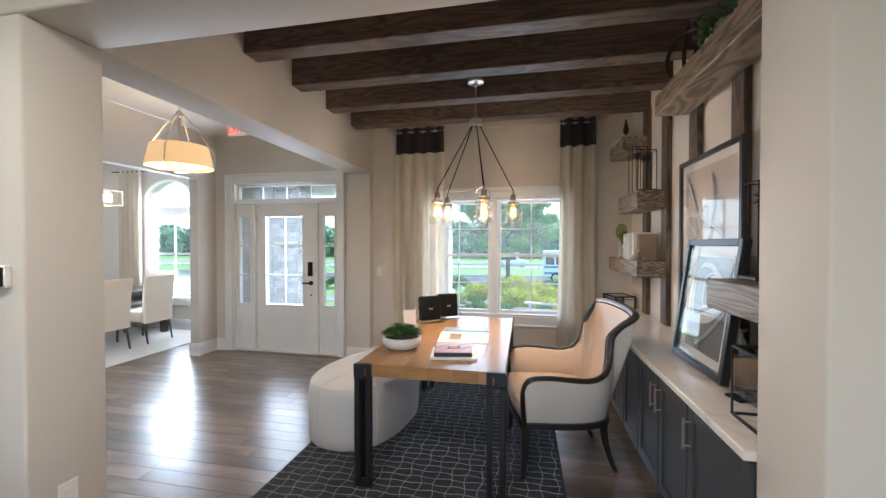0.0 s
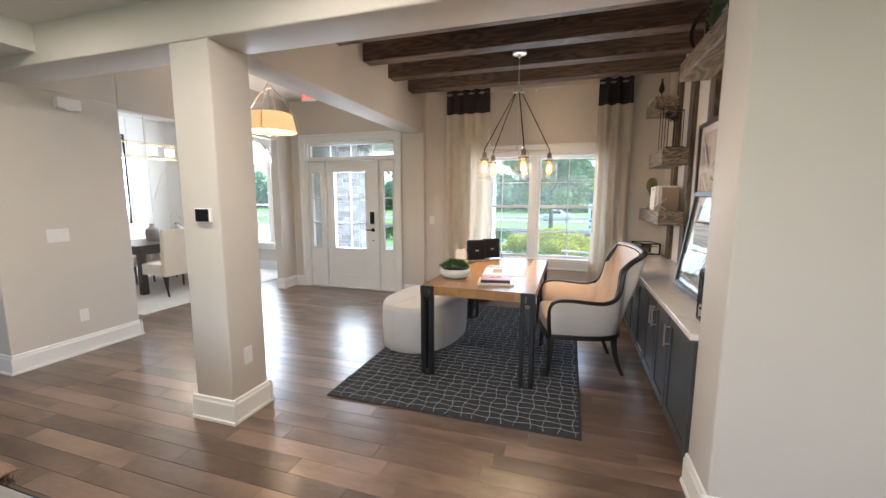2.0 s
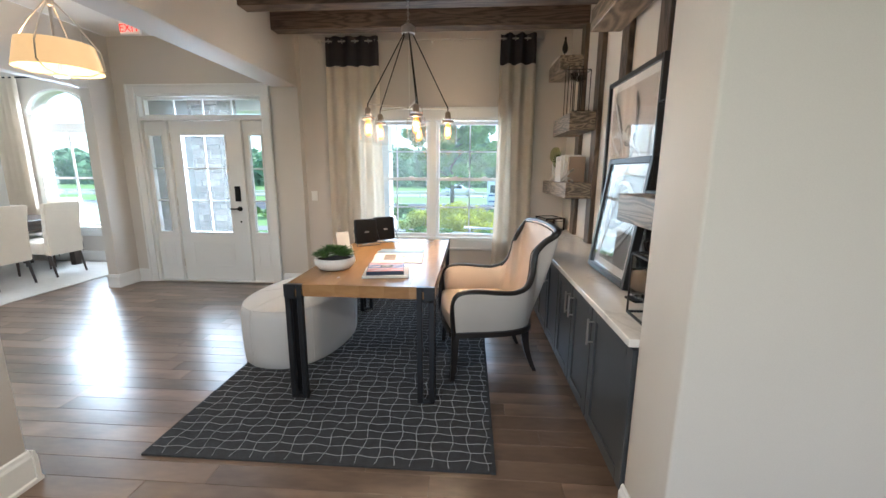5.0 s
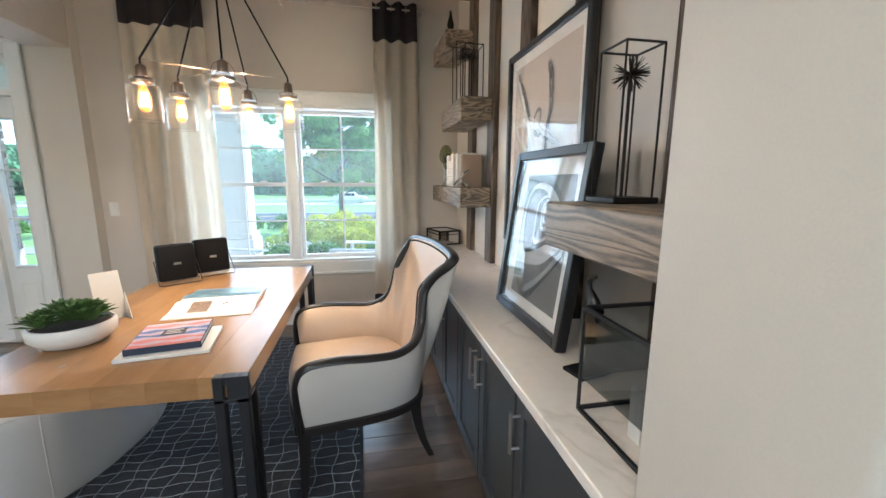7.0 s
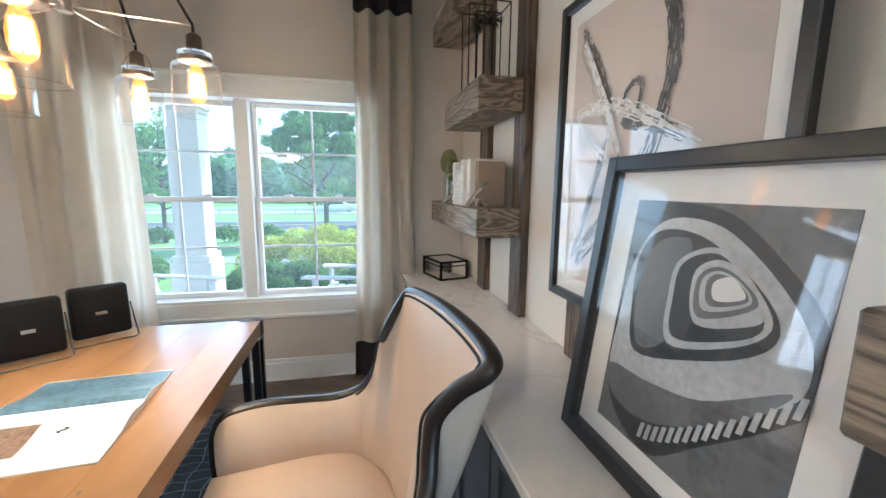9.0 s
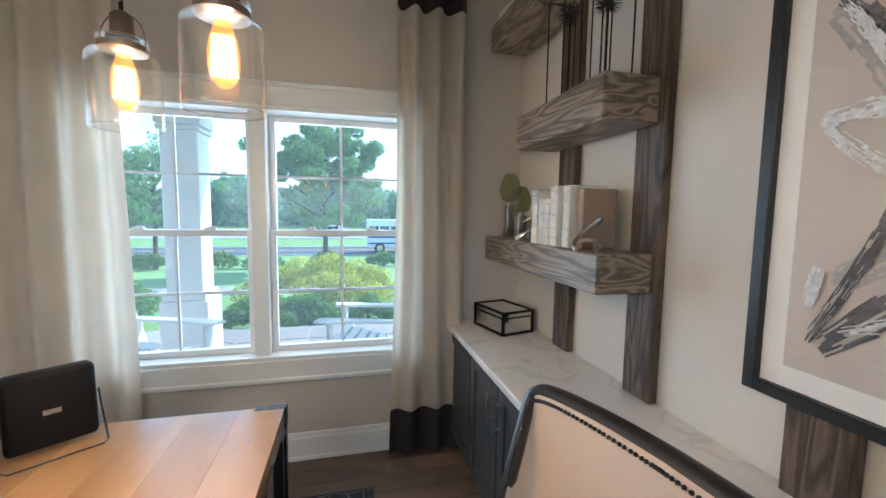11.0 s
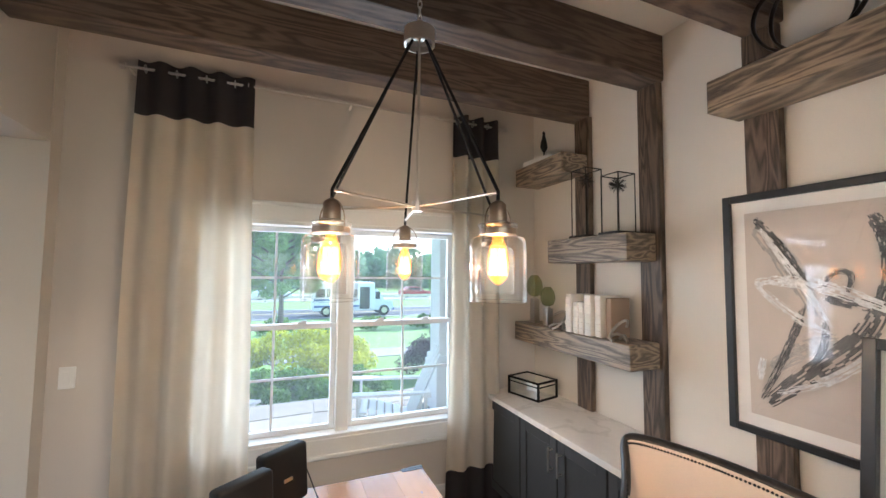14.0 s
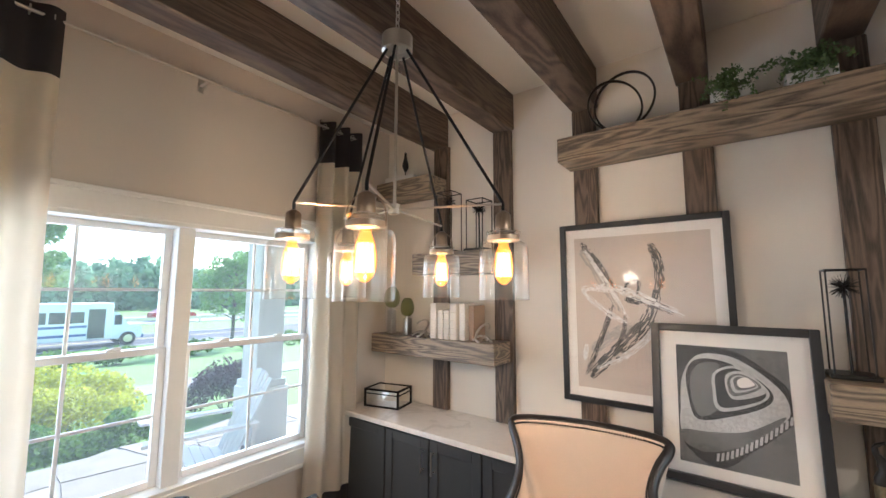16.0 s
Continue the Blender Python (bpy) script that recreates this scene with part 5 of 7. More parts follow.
def open_magazine():
    o = thing("open_magazine", pose(-0.20, 3.77, TOP, 0, 0, 4), "open magazine with photographs lying on the desk", "magazine")
    for sgn, nm in ((-1, "near_page"), (1, "far_page")):
        bm = bmesh.new()
        n = 10
        prof = [(0.26 * k / n, 0.004 + 0.016 * math.exp(-((k / n - 0.25) / 0.22) ** 2) + 0.006 * (1 - k / n)) for k in range(n + 1)]
        top = [[bm.verts.new((x, sgn * u, z)) for x in (-0.19, 0.19)] for u, z in prof]
        bot = [[bm.verts.new((x, sgn * u, 0.0)) for x in (-0.19, 0.19)] for u, z in prof]
        for k in range(n):
            bm.faces.new((top[k][0], top[k][1], top[k + 1][1], top[k + 1][0]))
            for e in (0, 1):
                bm.faces.new((top[k][e], top[k + 1][e], bot[k + 1][e], bot[k][e]))
            bm.faces.new((bot[k][0], bot[k + 1][0], bot[k + 1][1], bot[k][1]))
        bm.faces.new((top[n][0], top[n][1], bot[n][1], bot[n][0]))
        pg = part(nm, bm, PAGE, o, smooth=True)
        bm = bmesh.new()
        x0, x1, u0, u1, m = (-0.188, 0.188, 0.02, 0.255, SKYP) if sgn > 0 else (-0.11, -0.02, 0.07, 0.19, BROWNP)
        prev = None
        for k in range(9):
            u = u0 + (u1 - u0) * k / 8
            f = u / 0.26
            z = 0.0048 + 0.016 * math.exp(-((f - 0.25) / 0.22) ** 2) + 0.006 * (1 - f)
            cur = [bm.verts.new((x, sgn * u, z)) for x in (x0, x1)]
            if prev:
                bm.faces.new((prev[0], prev[1], cur[1], cur[0]))
            prev = cur
        part("printed_photo", bm, m, pg)
        if sgn < 0:
            bm = bmesh.new()
            z = 0.0095
            sweep(bm, [(0.045 + 0.012 * math.sin(t * 2), -0.10 - 0.006 * t, 0.0215 - 0.0012 * t) for t in (0, 0.6, 1.2, 1.8, 2.4, 3.0)], circle(0.002, 5))
            part("printed_mark", bm, NAVY, pg)


open_magazine()
sh = thing("sign_holder", pose(-0.575, 3.54, TOP, 0, 0, 50), "clear wedge sign holder with a white card", "sign holder")
bm = bmesh.new()
for x in (-0.05, 0.05):
    v = [bm.verts.new(p) for p in ((x, -0.045, 0.0), (x, 0.045, 0.0), (x, 0.0, 0.12))]
    bm.faces.new(v)
    v2 = [bm.verts.new((p.co.x + 0.004, p.co.y, p.co.z)) for p in v]
    bm.faces.new(v2)
    for k in range(3):
        bm.faces.new((v[k], v[(k + 1) % 3], v2[(k + 1) % 3], v2[k]))
part("wedge", bm, WHITEC, sh)
bm = bmesh.new()
box(bm, -0.055, 0.055, -0.0015, 0.0015, 0.005, 0.225)
bmesh.ops.rotate(bm, verts=bm.verts, cent=(0, 0, 0), matrix=Matrix.Rotation(radians(-12), 3, "X"))
part("card", bm, PAGE, sh, "white card")

# ---- things on the shelves and counter ----
MIRR = mat("mirror_silver", (0.75, 0.76, 0.76), 0.08, 1.0, var=0.06, scale=9, bump=0)
gb = thing("mirrored_box", pose(1.285, 5.255, 0.8055, 0, 0, 14), "black-edged mirrored glass box with lid", "box")
w, d, h = 0.11, 0.15, 0.135
bm = boxes((-w + 0.006, w - 0.006, -d + 0.006, d - 0.006, 0.006, h - 0.006))
part("mirrored_sides", bm, MIRR, gb, "silvered glass sides")
bm = bmesh.new()
e = 0.007
for z in (0.0, 0.095, h - 0.014):
    for q in ((-w, w, -d, -d + 2 * e), (-w, w, d - 2 * e, d), (-w, -w + 2 * e, -d, d), (w - 2 * e, w, -d, d)):
        box(bm, q[0], q[1], q[2], q[3], z, z + (0.012 if z != 0.095 else 0.005))
for sx in (-1, 1):
    for sy in (-1, 1):
        box(bm, sx * w - (2 * e if sx > 0 else 0), sx * w + (0 if sx > 0 else 2 * e), sy * d - (2 * e if sy > 0 else 0), sy * d + (0 if sy > 0 else 2 * e), 0.001, h - 0.001)
part("black_edging", bm, BLACKP, gb, "black metal edging")

GREENG = glass("green_glass", (0.70, 0.74, 0.55), 0.05, 0.05, 2.5)
for x, y, s, hh in ((1.31, 5.255, 1.0, 0.185), (1.30, 5.08, 0.85, 0.125)):
    v = thing("glass_bud_ornament", pose(x, y, 1.3505), "green ribbed glass ornament on a metal base", "ornament", "green glass ornaments")
    bm = bmesh.new()
    box(bm, -0.027, 0.027, -0.027, 0.027, 0, hh, 0.006, 2)
    tube(bm, (0, 0, hh), (0, 0, hh + 0.015), 0.016, 16)
    part("metal_base", bm, NICKEL, v, "polished nickel square base", True)
    bm = bmesh.new()
    prof = ((0.016, 0), (0.045, 0.015), (0.06, 0.05), (0.06, 0.09), (0.05, 0.13), (0.034, 0.155), (0.026, 0.165), (0.004, 0.16))
    seg = 40
    rings = [[bm.verts.new((s * r * (1 + 0.045 * math.cos(8 * 2 * math.pi * i / seg)) * math.cos(2 * math.pi * i / seg), s * r * (1 + 0.045 * math.cos(8 * 2 * math.pi * i / seg)) * math.sin(2 * math.pi * i / seg), hh + 0.014 + s * z)) for i in range(seg)] for r, z in prof]
    for p, q in zip(rings, rings[1:]):
        for i in range(seg):
            bm.faces.new((p[i], p[(i + 1) % seg], q[(i + 1) % seg], q[i]))
    part("glass_bulb", bm, GREENG, v, "ribbed green glass", True)

CREAM = mat("cream_book_cloth", (0.70, 0.66, 0.61), 0.6, var=0.05, scale=12, fine=250, bump=0.12)
for k, (y, hh, th) in enumerate(((4.765, 0.245, 0.055), (4.700, 0.20, 0.045), (4.650, 0.20, 0.045), (4.592, 0.25, 0.058), (4.53, 0.25, 0.05))):
    b = thing("standing_book", pose(1.22 if k < 4 else 1.24, y, 1.3505), "cream cloth-bound book standing on the shelf", "book", "cream books")
    bm = bmesh.new()
    box(bm, 0, 0.17, -th / 2 + 0.001, th / 2 - 0.001, 0, hh, 0.006, 2)
    for z in (0.03, 0.07, hh * 0.5, hh - 0.07, hh - 0.03):
        box(bm, -0.004, 0.004, -th / 2 + 0.003, th / 2 - 0.003, z, z + 0.008, 0.003, 2)
    part("cover", bm, CREAM, b)
    part("page_block", boxes((0.02, 0.168, -th / 2 + 0.006, th / 2 - 0.006, hh + 0.0002, hh + 0.001)), PAGE, b)
tan = thing("standing_book", pose(1.27, 4.475, 1.3505), "tan cloth-bound book standing on the shelf", "book", "cream books")
part("cover", boxes((0, 0.15, -0.02, 0.02, 0, 0.235), bevel=0.003), mat("tan_book_cloth", (0.36, 0.26, 0.19), 0.7, fine=250, bump=0.1), tan)

for y, s in ((4.39, 1), (4.86, -1)):
    kb = thing("knot_bookend", pose(1.27, y, 1.3505 + 0.008), "polished nickel knot bookend on the shelf", "bookend", "knot bookends")
    bm = bmesh.new()
    path = [(-0.03 + 0.05 * math.sin(t * 1.2), s * (0.05 * math.cos(t) - 0.03), 0.055 + 0.055 * math.sin(t)) for t in np.linspace(-1.5, 2.6, 16)]
    sweep(bm, path, circle(0.008, 10), up=(1, 0, 0.1))
    sweep(bm, [(-0.05 + 0.07 * t, s * (-0.10 + 0.12 * t), 0.002 + 0.03 * math.sin(math.pi * t)) for t in np.linspace(0, 1, 9)], circle(0.008, 10), up=(0, 0, 1))
    sweep(bm, [(0.02 - 0.07 * t, s * (-0.03 + 0.07 * t), 0.002 + 0.03 * math.sin(math.pi * t)) for t in np.linspace(0, 1, 9)], circle(0.008, 10), up=(0, 0, 1))
    part("knot", bm, NICKEL, kb, smooth=True)



def burr_stand(x, y, z, w, h, hb):
    """A dark wire prism on a tray with a spiked burr on a rod inside."""
    t = thing("burr_sculpture", pose(x, y, z), "black wire prism with a spiky burr on a rod", "sculpture", "burr sculptures")
    bm = bmesh.new()
    box(bm, -w * 0.62, w * 0.62, -w * 0.62, w * 0.62, 0.0, 0.018, 0.003)
    part("tray", bm, BRONZE, t)
    c = [(-w / 2, -w / 2), (w / 2, -w / 2), (w / 2, w / 2), (-w / 2, w / 2)]
    for k in range(4):
        bm = bmesh.new()
        tube(bm, (*c[k], 0.016), (*c[k], h), 0.0035, 6)
        tube(bm, (*c[k], h), (*c[(k + 1) % 4], h), 0.0035, 6)
        part("wire_edge", bm, BRONZE, t)
    bm = bmesh.new()
    tube(bm, (0, 0, 0.016), (0, 0, hb), 0.005, 8)
    part("rod", bm, BRONZE, t)
    bm = bmesh.new()
    rnd = random.Random(int(h * 100))
    for k in range(90):
        u, a = rnd.uniform(-1, 1), rnd.uniform(0, 6.28)
        r = math.sqrt(1 - u * u)
        tube(bm, (0, 0, hb), (0.052 * r * math.cos(a), 0.052 * r * math.sin(a), hb + 0.052 * u), 0.0025, 4, 0.0008)
    part("burr", bm, BRONZE, t, "spiky dark burr")


burr_stand(1.322, 2.66, 1.3355, 0.119, 0.44, 0.37)
burr_stand(1.325, 4.44, 1.9585, 0.13, 0.36, 0.30)
burr_stand(1.325, 4.70, 1.9585, 0.13, 0.45, 0.38)

lb = thing("stacked_book", pose(1.32, 5.13, 2.5555, 0, 0, 6), "pale book lying flat on the shelf", "book")
part("cover", boxes((-0.09, 0.09, -0.14, 0.14, 0, 0.004), (-0.09, 0.09, -0.14, 0.14, 0.032, 0.036), (-0.094, -0.088, -0.14, 0.14, 0, 0.036)), CREAM, lb)
part("page_block", boxes((-0.087, 0.086, -0.135, 0.135, 0.004, 0.032)), PAGE, lb)
fg = thing("bird_figurine", pose(1.32, 5.14, 2.592), "small dark bronze abstract figurine on a book", "sculpture")
bm = bmesh.new()
lathe(bm, ((0.022, 0), (0.022, 0.008), (0.006, 0.012), (0.005, 0.06), (0.018, 0.075), (0.030, 0.10), (0.028, 0.13), (0.016, 0.17), (0.010, 0.20), (0.013, 0.215), (0.002, 0.228)), 18)
bmesh.ops.scale(bm, vec=(1, 0.75, 1), verts=bm.verts)
part("figure", bm, BRONZE, fg, smooth=True)

rg = thing("ring_sculpture", pose(1.31, 3.47, 2.5855), "two interlocked black metal rings on the shelf", "sculpture")
for rr, tx, rot in ((0.165, 0.0, 8), (0.150, -0.045, -32)):
    bm = bmesh.new()
    sweep(bm, [(rr * math.sin(a) * math.sin(radians(rot)), rr * math.sin(a) * math.cos(radians(rot)) + tx * -1, rr + 0.006 + rr * math.cos(a)) for a in [2 * math.pi * k / 48 for k in range(48)]], [(0.006 * math.cos(b), 0.014 * math.sin(b)) for b in [2 * math.pi * k / 8 for k in range(8)]], closed=True, up=(1, 0, 0))
    part("ring", bm, BRONZE, rg, smooth=True)

PLANTG = mat("trailing_plant_green", (0.085, 0.14, 0.045), 0.55, var=0.35, scale=30, fine=100, bump=0.1, random_tone=0.35)
for y, sd in ((2.98, 1), (2.70, 2)):
    tp = thing("trailing_plant", pose(1.30, y, 2.5855), "trailing green plant in a white shelf planter", "plant", "trailing shelf plants")
    bm = bmesh.new()
    box(bm, -0.065, 0.06, -0.085, 0.085, 0, 0.065, 0.006, 2)
    part("planter", bm, WHITEC, tp, "white rectangular planter", True)
    bm = bmesh.new()
    rnd = random.Random(sd)
    for s in range(38):
        p = Vector((rnd.uniform(-0.06, 0.05), rnd.uniform(-0.06, 0.06), 0.06))
        dv = Vector((rnd.uniform(-1, 0.3), rnd.uniform(-0.4, 0.4), rnd.uniform(0.6, 1.6))).normalized()
        for k in range(rnd.randint(8, 14)):
            p2 = p + dv * 0.014
            dv = (dv + Vector((-0.05, 0, -0.26))).normalized()
            if p2.x < -0.10:
                dv.x *= 0.2
            if p2.z < 0.01 and p2.x > -0.098:
                p2.z = 0.01
                dv.z = 0
                dv.x -= 0.4
                dv.normalize()
            for e in range(4):
                q = p2 + Vector((rnd.uniform(-1, 1), rnd.uniform(-1, 1), rnd.uniform(-1, 1))) * 0.012
                a, b = Vector((rnd.uniform(-1, 1), rnd.uniform(-1, 1), rnd.uniform(-1, 1))) * 0.008, Vector((rnd.uniform(-1, 1), rnd.uniform(-1, 1), rnd.uniform(-1, 1))) * 0.008
                v = [bm.verts.new(w_) for w_ in (q - a, q + b, q + a, q - b)]
                bm.faces.new(v)
            p = p2
    part("foliage", bm, PLANTG, tp, "fine trailing green leaves")
bv = thing("black_vase", pose(1.32, 2.40, 2.5855), "tall matt black vase on the top shelf", "vase")
bm = bmesh.new()
lathe(bm, ((0.04, 0), (0.055, 0.02), (0.06, 0.10), (0.05, 0.18), (0.028, 0.215), (0.026, 0.235), (0.02, 0.235), (0.02, 0.2)), 24)
part("body", bm, BLACKP, bv, smooth=True)

bd = thing("bird_statuette", pose(1.225, 2.625, 0.8055, 0, 0, 12), "dark bronze bird statuette on a black base", "sculpture")
part("base", boxes((-0.055, 0.055, -0.045, 0.045, 0, 0.012), bevel=0.002), BLACKP, bd)
bm = bmesh.new()
tube(bm, (0, 0, 0.012), (0, 0, 0.10), 0.007, 10)
part("rod", bm, NICKEL, bd)
bm = bmesh.new()
tube(bm, (0, 0, 0.095), (0, 0, 0.16), 0.025, 20, 0.024)
part("drum", bm, mat("aged_brass", (0.25, 0.20, 0.12), 0.45, 0.8, var=0.4, scale=20, fine=100, bump=0.2), bd, smooth=True)
bm = bmesh.new()
prof = ((0.018, 0.16, 0), (0.024, 0.185, 0.004), (0.023, 0.21, 0.01), (0.015, 0.245, 0.004), (0.008, 0.275, -0.006), (0.007, 0.295, -0.006), (0.011, 0.308, 0.002), (0.003, 0.318, 0.008))
rings = [[bm.verts.new((r * math.cos(2 * math.pi * k / 16), 1.3 * r * math.sin(2 * math.pi * k / 16) - o * 2, z)) for k in range(16)] for r, z, o in prof]
for p, q in zip(rings, rings[1:]):
    for k in range(16):
        bm.faces.new((p[k], p[(k + 1) % 16], q[(k + 1) % 16], q[k]))
bm.faces.new(rings[0][::-1]), bm.faces.new(rings[-1])
part("bird", bm, BRONZE, bd, smooth=True)

SMOKE = glass("smoked_glass", (0.66, 0.68, 0.68), 0.02, 0.06, 3.0)
lt = thing("smoked_glass_stand", pose(1.215, 2.305, 0.8055), "thin black steel frame with smoked glass panes", "stand")
bm = bmesh.new()
for y in (-0.15, 0.14):
    for x in (-0.12, 0.16):
        box(bm, x - 0.004, x + 0.004, y - 0.004, y + 0.004, 0, 0.28, 0.001)
for z in (0.0, 0.275):
    box(bm, -0.125, -0.115, -0.145, 0.135, z, z + 0.009), box(bm, 0.155, 0.165, -0.145, 0.135, z, z + 0.009)
    box(bm, -0.115, 0.155, -0.155, -0.145, z, z + 0.009), box(bm, -0.115, 0.155, 0.135, 0.145, z, z + 0.009)
part("frame", bm, STEEL, lt)
for q in ((-0.122, -0.118, -0.14, 0.13), (-0.11, 0.15, 0.138, 0.142), (-0.11, 0.15, -0.152, -0.148)):
    part("glass_panel", boxes((*q, 0.095, 0.275)), SMOKE, lt, "smoked glass panel")
sb = thing("small_book", pose(1.15, 2.30, 0.806), "white book standing in the glass stand", "book")
part("cover", boxes((0, 0.12, -0.022, 0.022, 0.0, 0.13), bevel=0.002), PAGE, sb)

# ---- wall plates and devices ----
def plate(m, w, h, label, kind, toggles):
    """A cover plate facing local -y."""
    p = thing(kind, m, label, kind.replace("_", " "))
    bm = bmesh.new()
    box(bm, -w / 2, w / 2, -0.006, -0.0005, -h / 2, h / 2, 0.002)
    part("cover_plate", bm, PLASTIC, p)
    for k in range(toggles):
        bm = bmesh.new()
        if kind == "wall_outlet":
            z = 0.02 - 0.04 * k
            box(bm, -0.014, 0.014, -0.008, -0.0055, z - 0.013, z + 0.013, 0.002)
            part("socket", bm, PLASTIC, p)
        else:
            x = (k - (toggles - 1) / 2) * 0.045
            box(bm, x - 0.016, x + 0.016, -0.009, -0.0055, -0.033, 0.033, 0.002)
            part("rocker", bm, PLASTIC, p)
    return p


plate(pose(XL, 2.235, 1.135, 0, 0, 90), 0.165, 0.118, "white four-gang light switch plate", "light_switch", 3)
plate(pose(XL, 2.36, 0.36, 0, 0, 90), 0.075, 0.118, "white wall outlet on the greige wall", "wall_outlet", 2)
plate(pose(XH1, 1.963, 0.42, 0, 0, 90), 0.075, 0.118, "white wall outlet on the column", "wall_outlet", 2)
plate(pose(-1.57, YW, 1.14), 0.075, 0.118, "white light switch beside the window", "light_switch", 1)
th = thing("thermostat", pose(-1.775, Y0, 1.37), "black smart thermostat on the column", "thermostat")
part("body", boxes((-0.058, 0.058, -0.024, -0.0005, -0.044, 0.044), bevel=0.005, seg=2), PLASTIC, th, "silver grey body")
part("screen", boxes((-0.052, 0.052, -0.0275, -0.0235, -0.038, 0.038)), BLACKP, th, "glossy black screen")
al = thing("emergency_light", pose(XL, 2.405, 2.305, 0, 0, 90), "white emergency light box on the wall", "emergency light")
part("housing", boxes((-0.09, 0.09, -0.07, -0.0005, -0.045, 0.05), bevel=0.008, seg=2), PLASTIC, al)
part("lamp_lens", boxes((-0.03, 0.03, -0.066, -0.02, -0.055, -0.044), bevel=0.003), MATTE, al)

# ---- foyer ----
SHADE = mat("ivory_fabric_shade", (0.76, 0.60, 0.40), 0.85, var=0.05, scale=10, fine=400, bump=0.2)
pt = SHADE.node_tree
pb = pt.nodes["Principled BSDF"]
pb.inputs["Emission Color"].default_value = (1.0, 0.52, 0.18, 1)
pb.inputs["Emission Strength"].default_value = 0.20
pn = thing("pendant_light", pose(-3.10, 3.97, 3.0), "foyer pendant with an ivory drum shade in a metal cage", "pendant light")
bm = bmesh.new()
lathe(bm, ((0.07, 0), (0.07, -0.02), (0.015, -0.03)), 20)
tube(bm, (0, 0, -0.03), (0, 0, -0.20), 0.008, 8)
part("canopy", bm, NICKEL, pn, smooth=True)
bm = bmesh.new()
lathe(bm, ((0.03, -0.19), (0.03, -0.24), (0.012, -0.25), (0.012, -0.75)), 14)
part("stem", bm, NICKEL, pn, smooth=True)
bm = bmesh.new()
lathe(bm, ((0.25, -0.53), (0.295, -0.74), (0.292, -0.742), (0.247, -0.532)), 40, close=False)
part("drum_shade", bm, SHADE, pn, "glowing ivory fabric shade", True)
bm = bmesh.new()
for k in range(4):
    a = 0.4 + math.pi / 2 * k
    c, s = math.cos(a), math.sin(a)
    sweep(bm, [(0.03 * c, 0.03 * s, -0.21), (0.16 * c, 0.16 * s, -0.36), (0.30 * c, 0.30 * s, -0.58), (0.32 * c, 0.32 * s, -0.72), (0.20 * c, 0.20 * s, -0.77), (0.03 * c, 0.03 * s, -0.775)], circle(0.006, 6), up=(-s, c, 0.01))
part("cage", bm, NICKEL, pn, "brushed metal cage")
bm = bmesh.new()
lathe(bm, ((0.0, -0.77), (0.05, -0.77), (0.05, -0.79), (0.0, -0.79)), 16, close=False)
part("base_cap", bm, NICKEL, pn)
lamp("pendant_bulb", "POINT", Matrix.Translation((-3.10, 3.97, 2.36)), 4.5, (1, 0.68, 0.36), 0.06)

ex = thing("exit_sign", pose(-3.25, 4.95, 3.0), "white ceiling-hung exit sign with red letters", "exit sign")
part("housing", boxes((-0.11, 0.11, -0.02, 0.02, -0.155, -0.02), bevel=0.004), PLASTIC, ex)
part("stem", boxes((-0.03, 0.03, -0.02, 0.02, -0.02, 0.0)), PLASTIC, ex)
cu = bpy.data.curves.new("letters", "FONT")
cu.body, cu.size, cu.extrude, cu.align_x = "EXIT", 0.11, 0.001, "CENTER"
cu.materials.append(glow("red_exit_letters", (0.9, 0.03, 0.02), 0.8))
tx = new("letters", cu)
tx.matrix_local = pose(0, -0.0215, -0.125, 90)
tx.parent = ex

# ---- dining room ----
rugd = mat("pale_dining_rug", (0.62, 0.60, 0.57), 0.95, var=0.1, scale=12, fine=300, bump=0.5)
dr = thing("dining_rug", pose(0, 0, 0), "pale ivory rug under the dining table", "rug")
part("carpet", boxes((-7.5, -4.66, 3.35, 6.4, 0, 0.01), bevel=0.003), rugd, dr)
DARKW = mat("espresso_wood", (0.035, 0.024, 0.019), 0.35, var=0.25, scale=10, fine=90, bump=0.08)
dt = thing("dining_table", pose(-6.1, 5.15, 0.01), "dark espresso dining table on a pale rug", "table")
part("tabletop", boxes((-0.48, 0.48, -1.15, 1.15, 0.70, 0.75), bevel=0.006), DARKW, dt)
for sx in (-1, 1):
    for sy in (-1, 1):
        part("leg", boxes((sx * 0.40 - 0.045, sx * 0.40 + 0.045, sy * 1.05 - 0.045, sy * 1.05 + 0.045, 0, 0.70), bevel=0.004), DARKW, dt)
part("apron", boxes((-0.40, 0.40, -1.04, -1.01, 0.60, 0.70), (-0.40, 0.40, 1.01, 1.04, 0.60, 0.70), (0.385, 0.415, -1.0, 1.0, 0.60, 0.70), (-0.415, -0.385, -1.0, 1.0, 0.60, 0.70)), DARKW, dt)


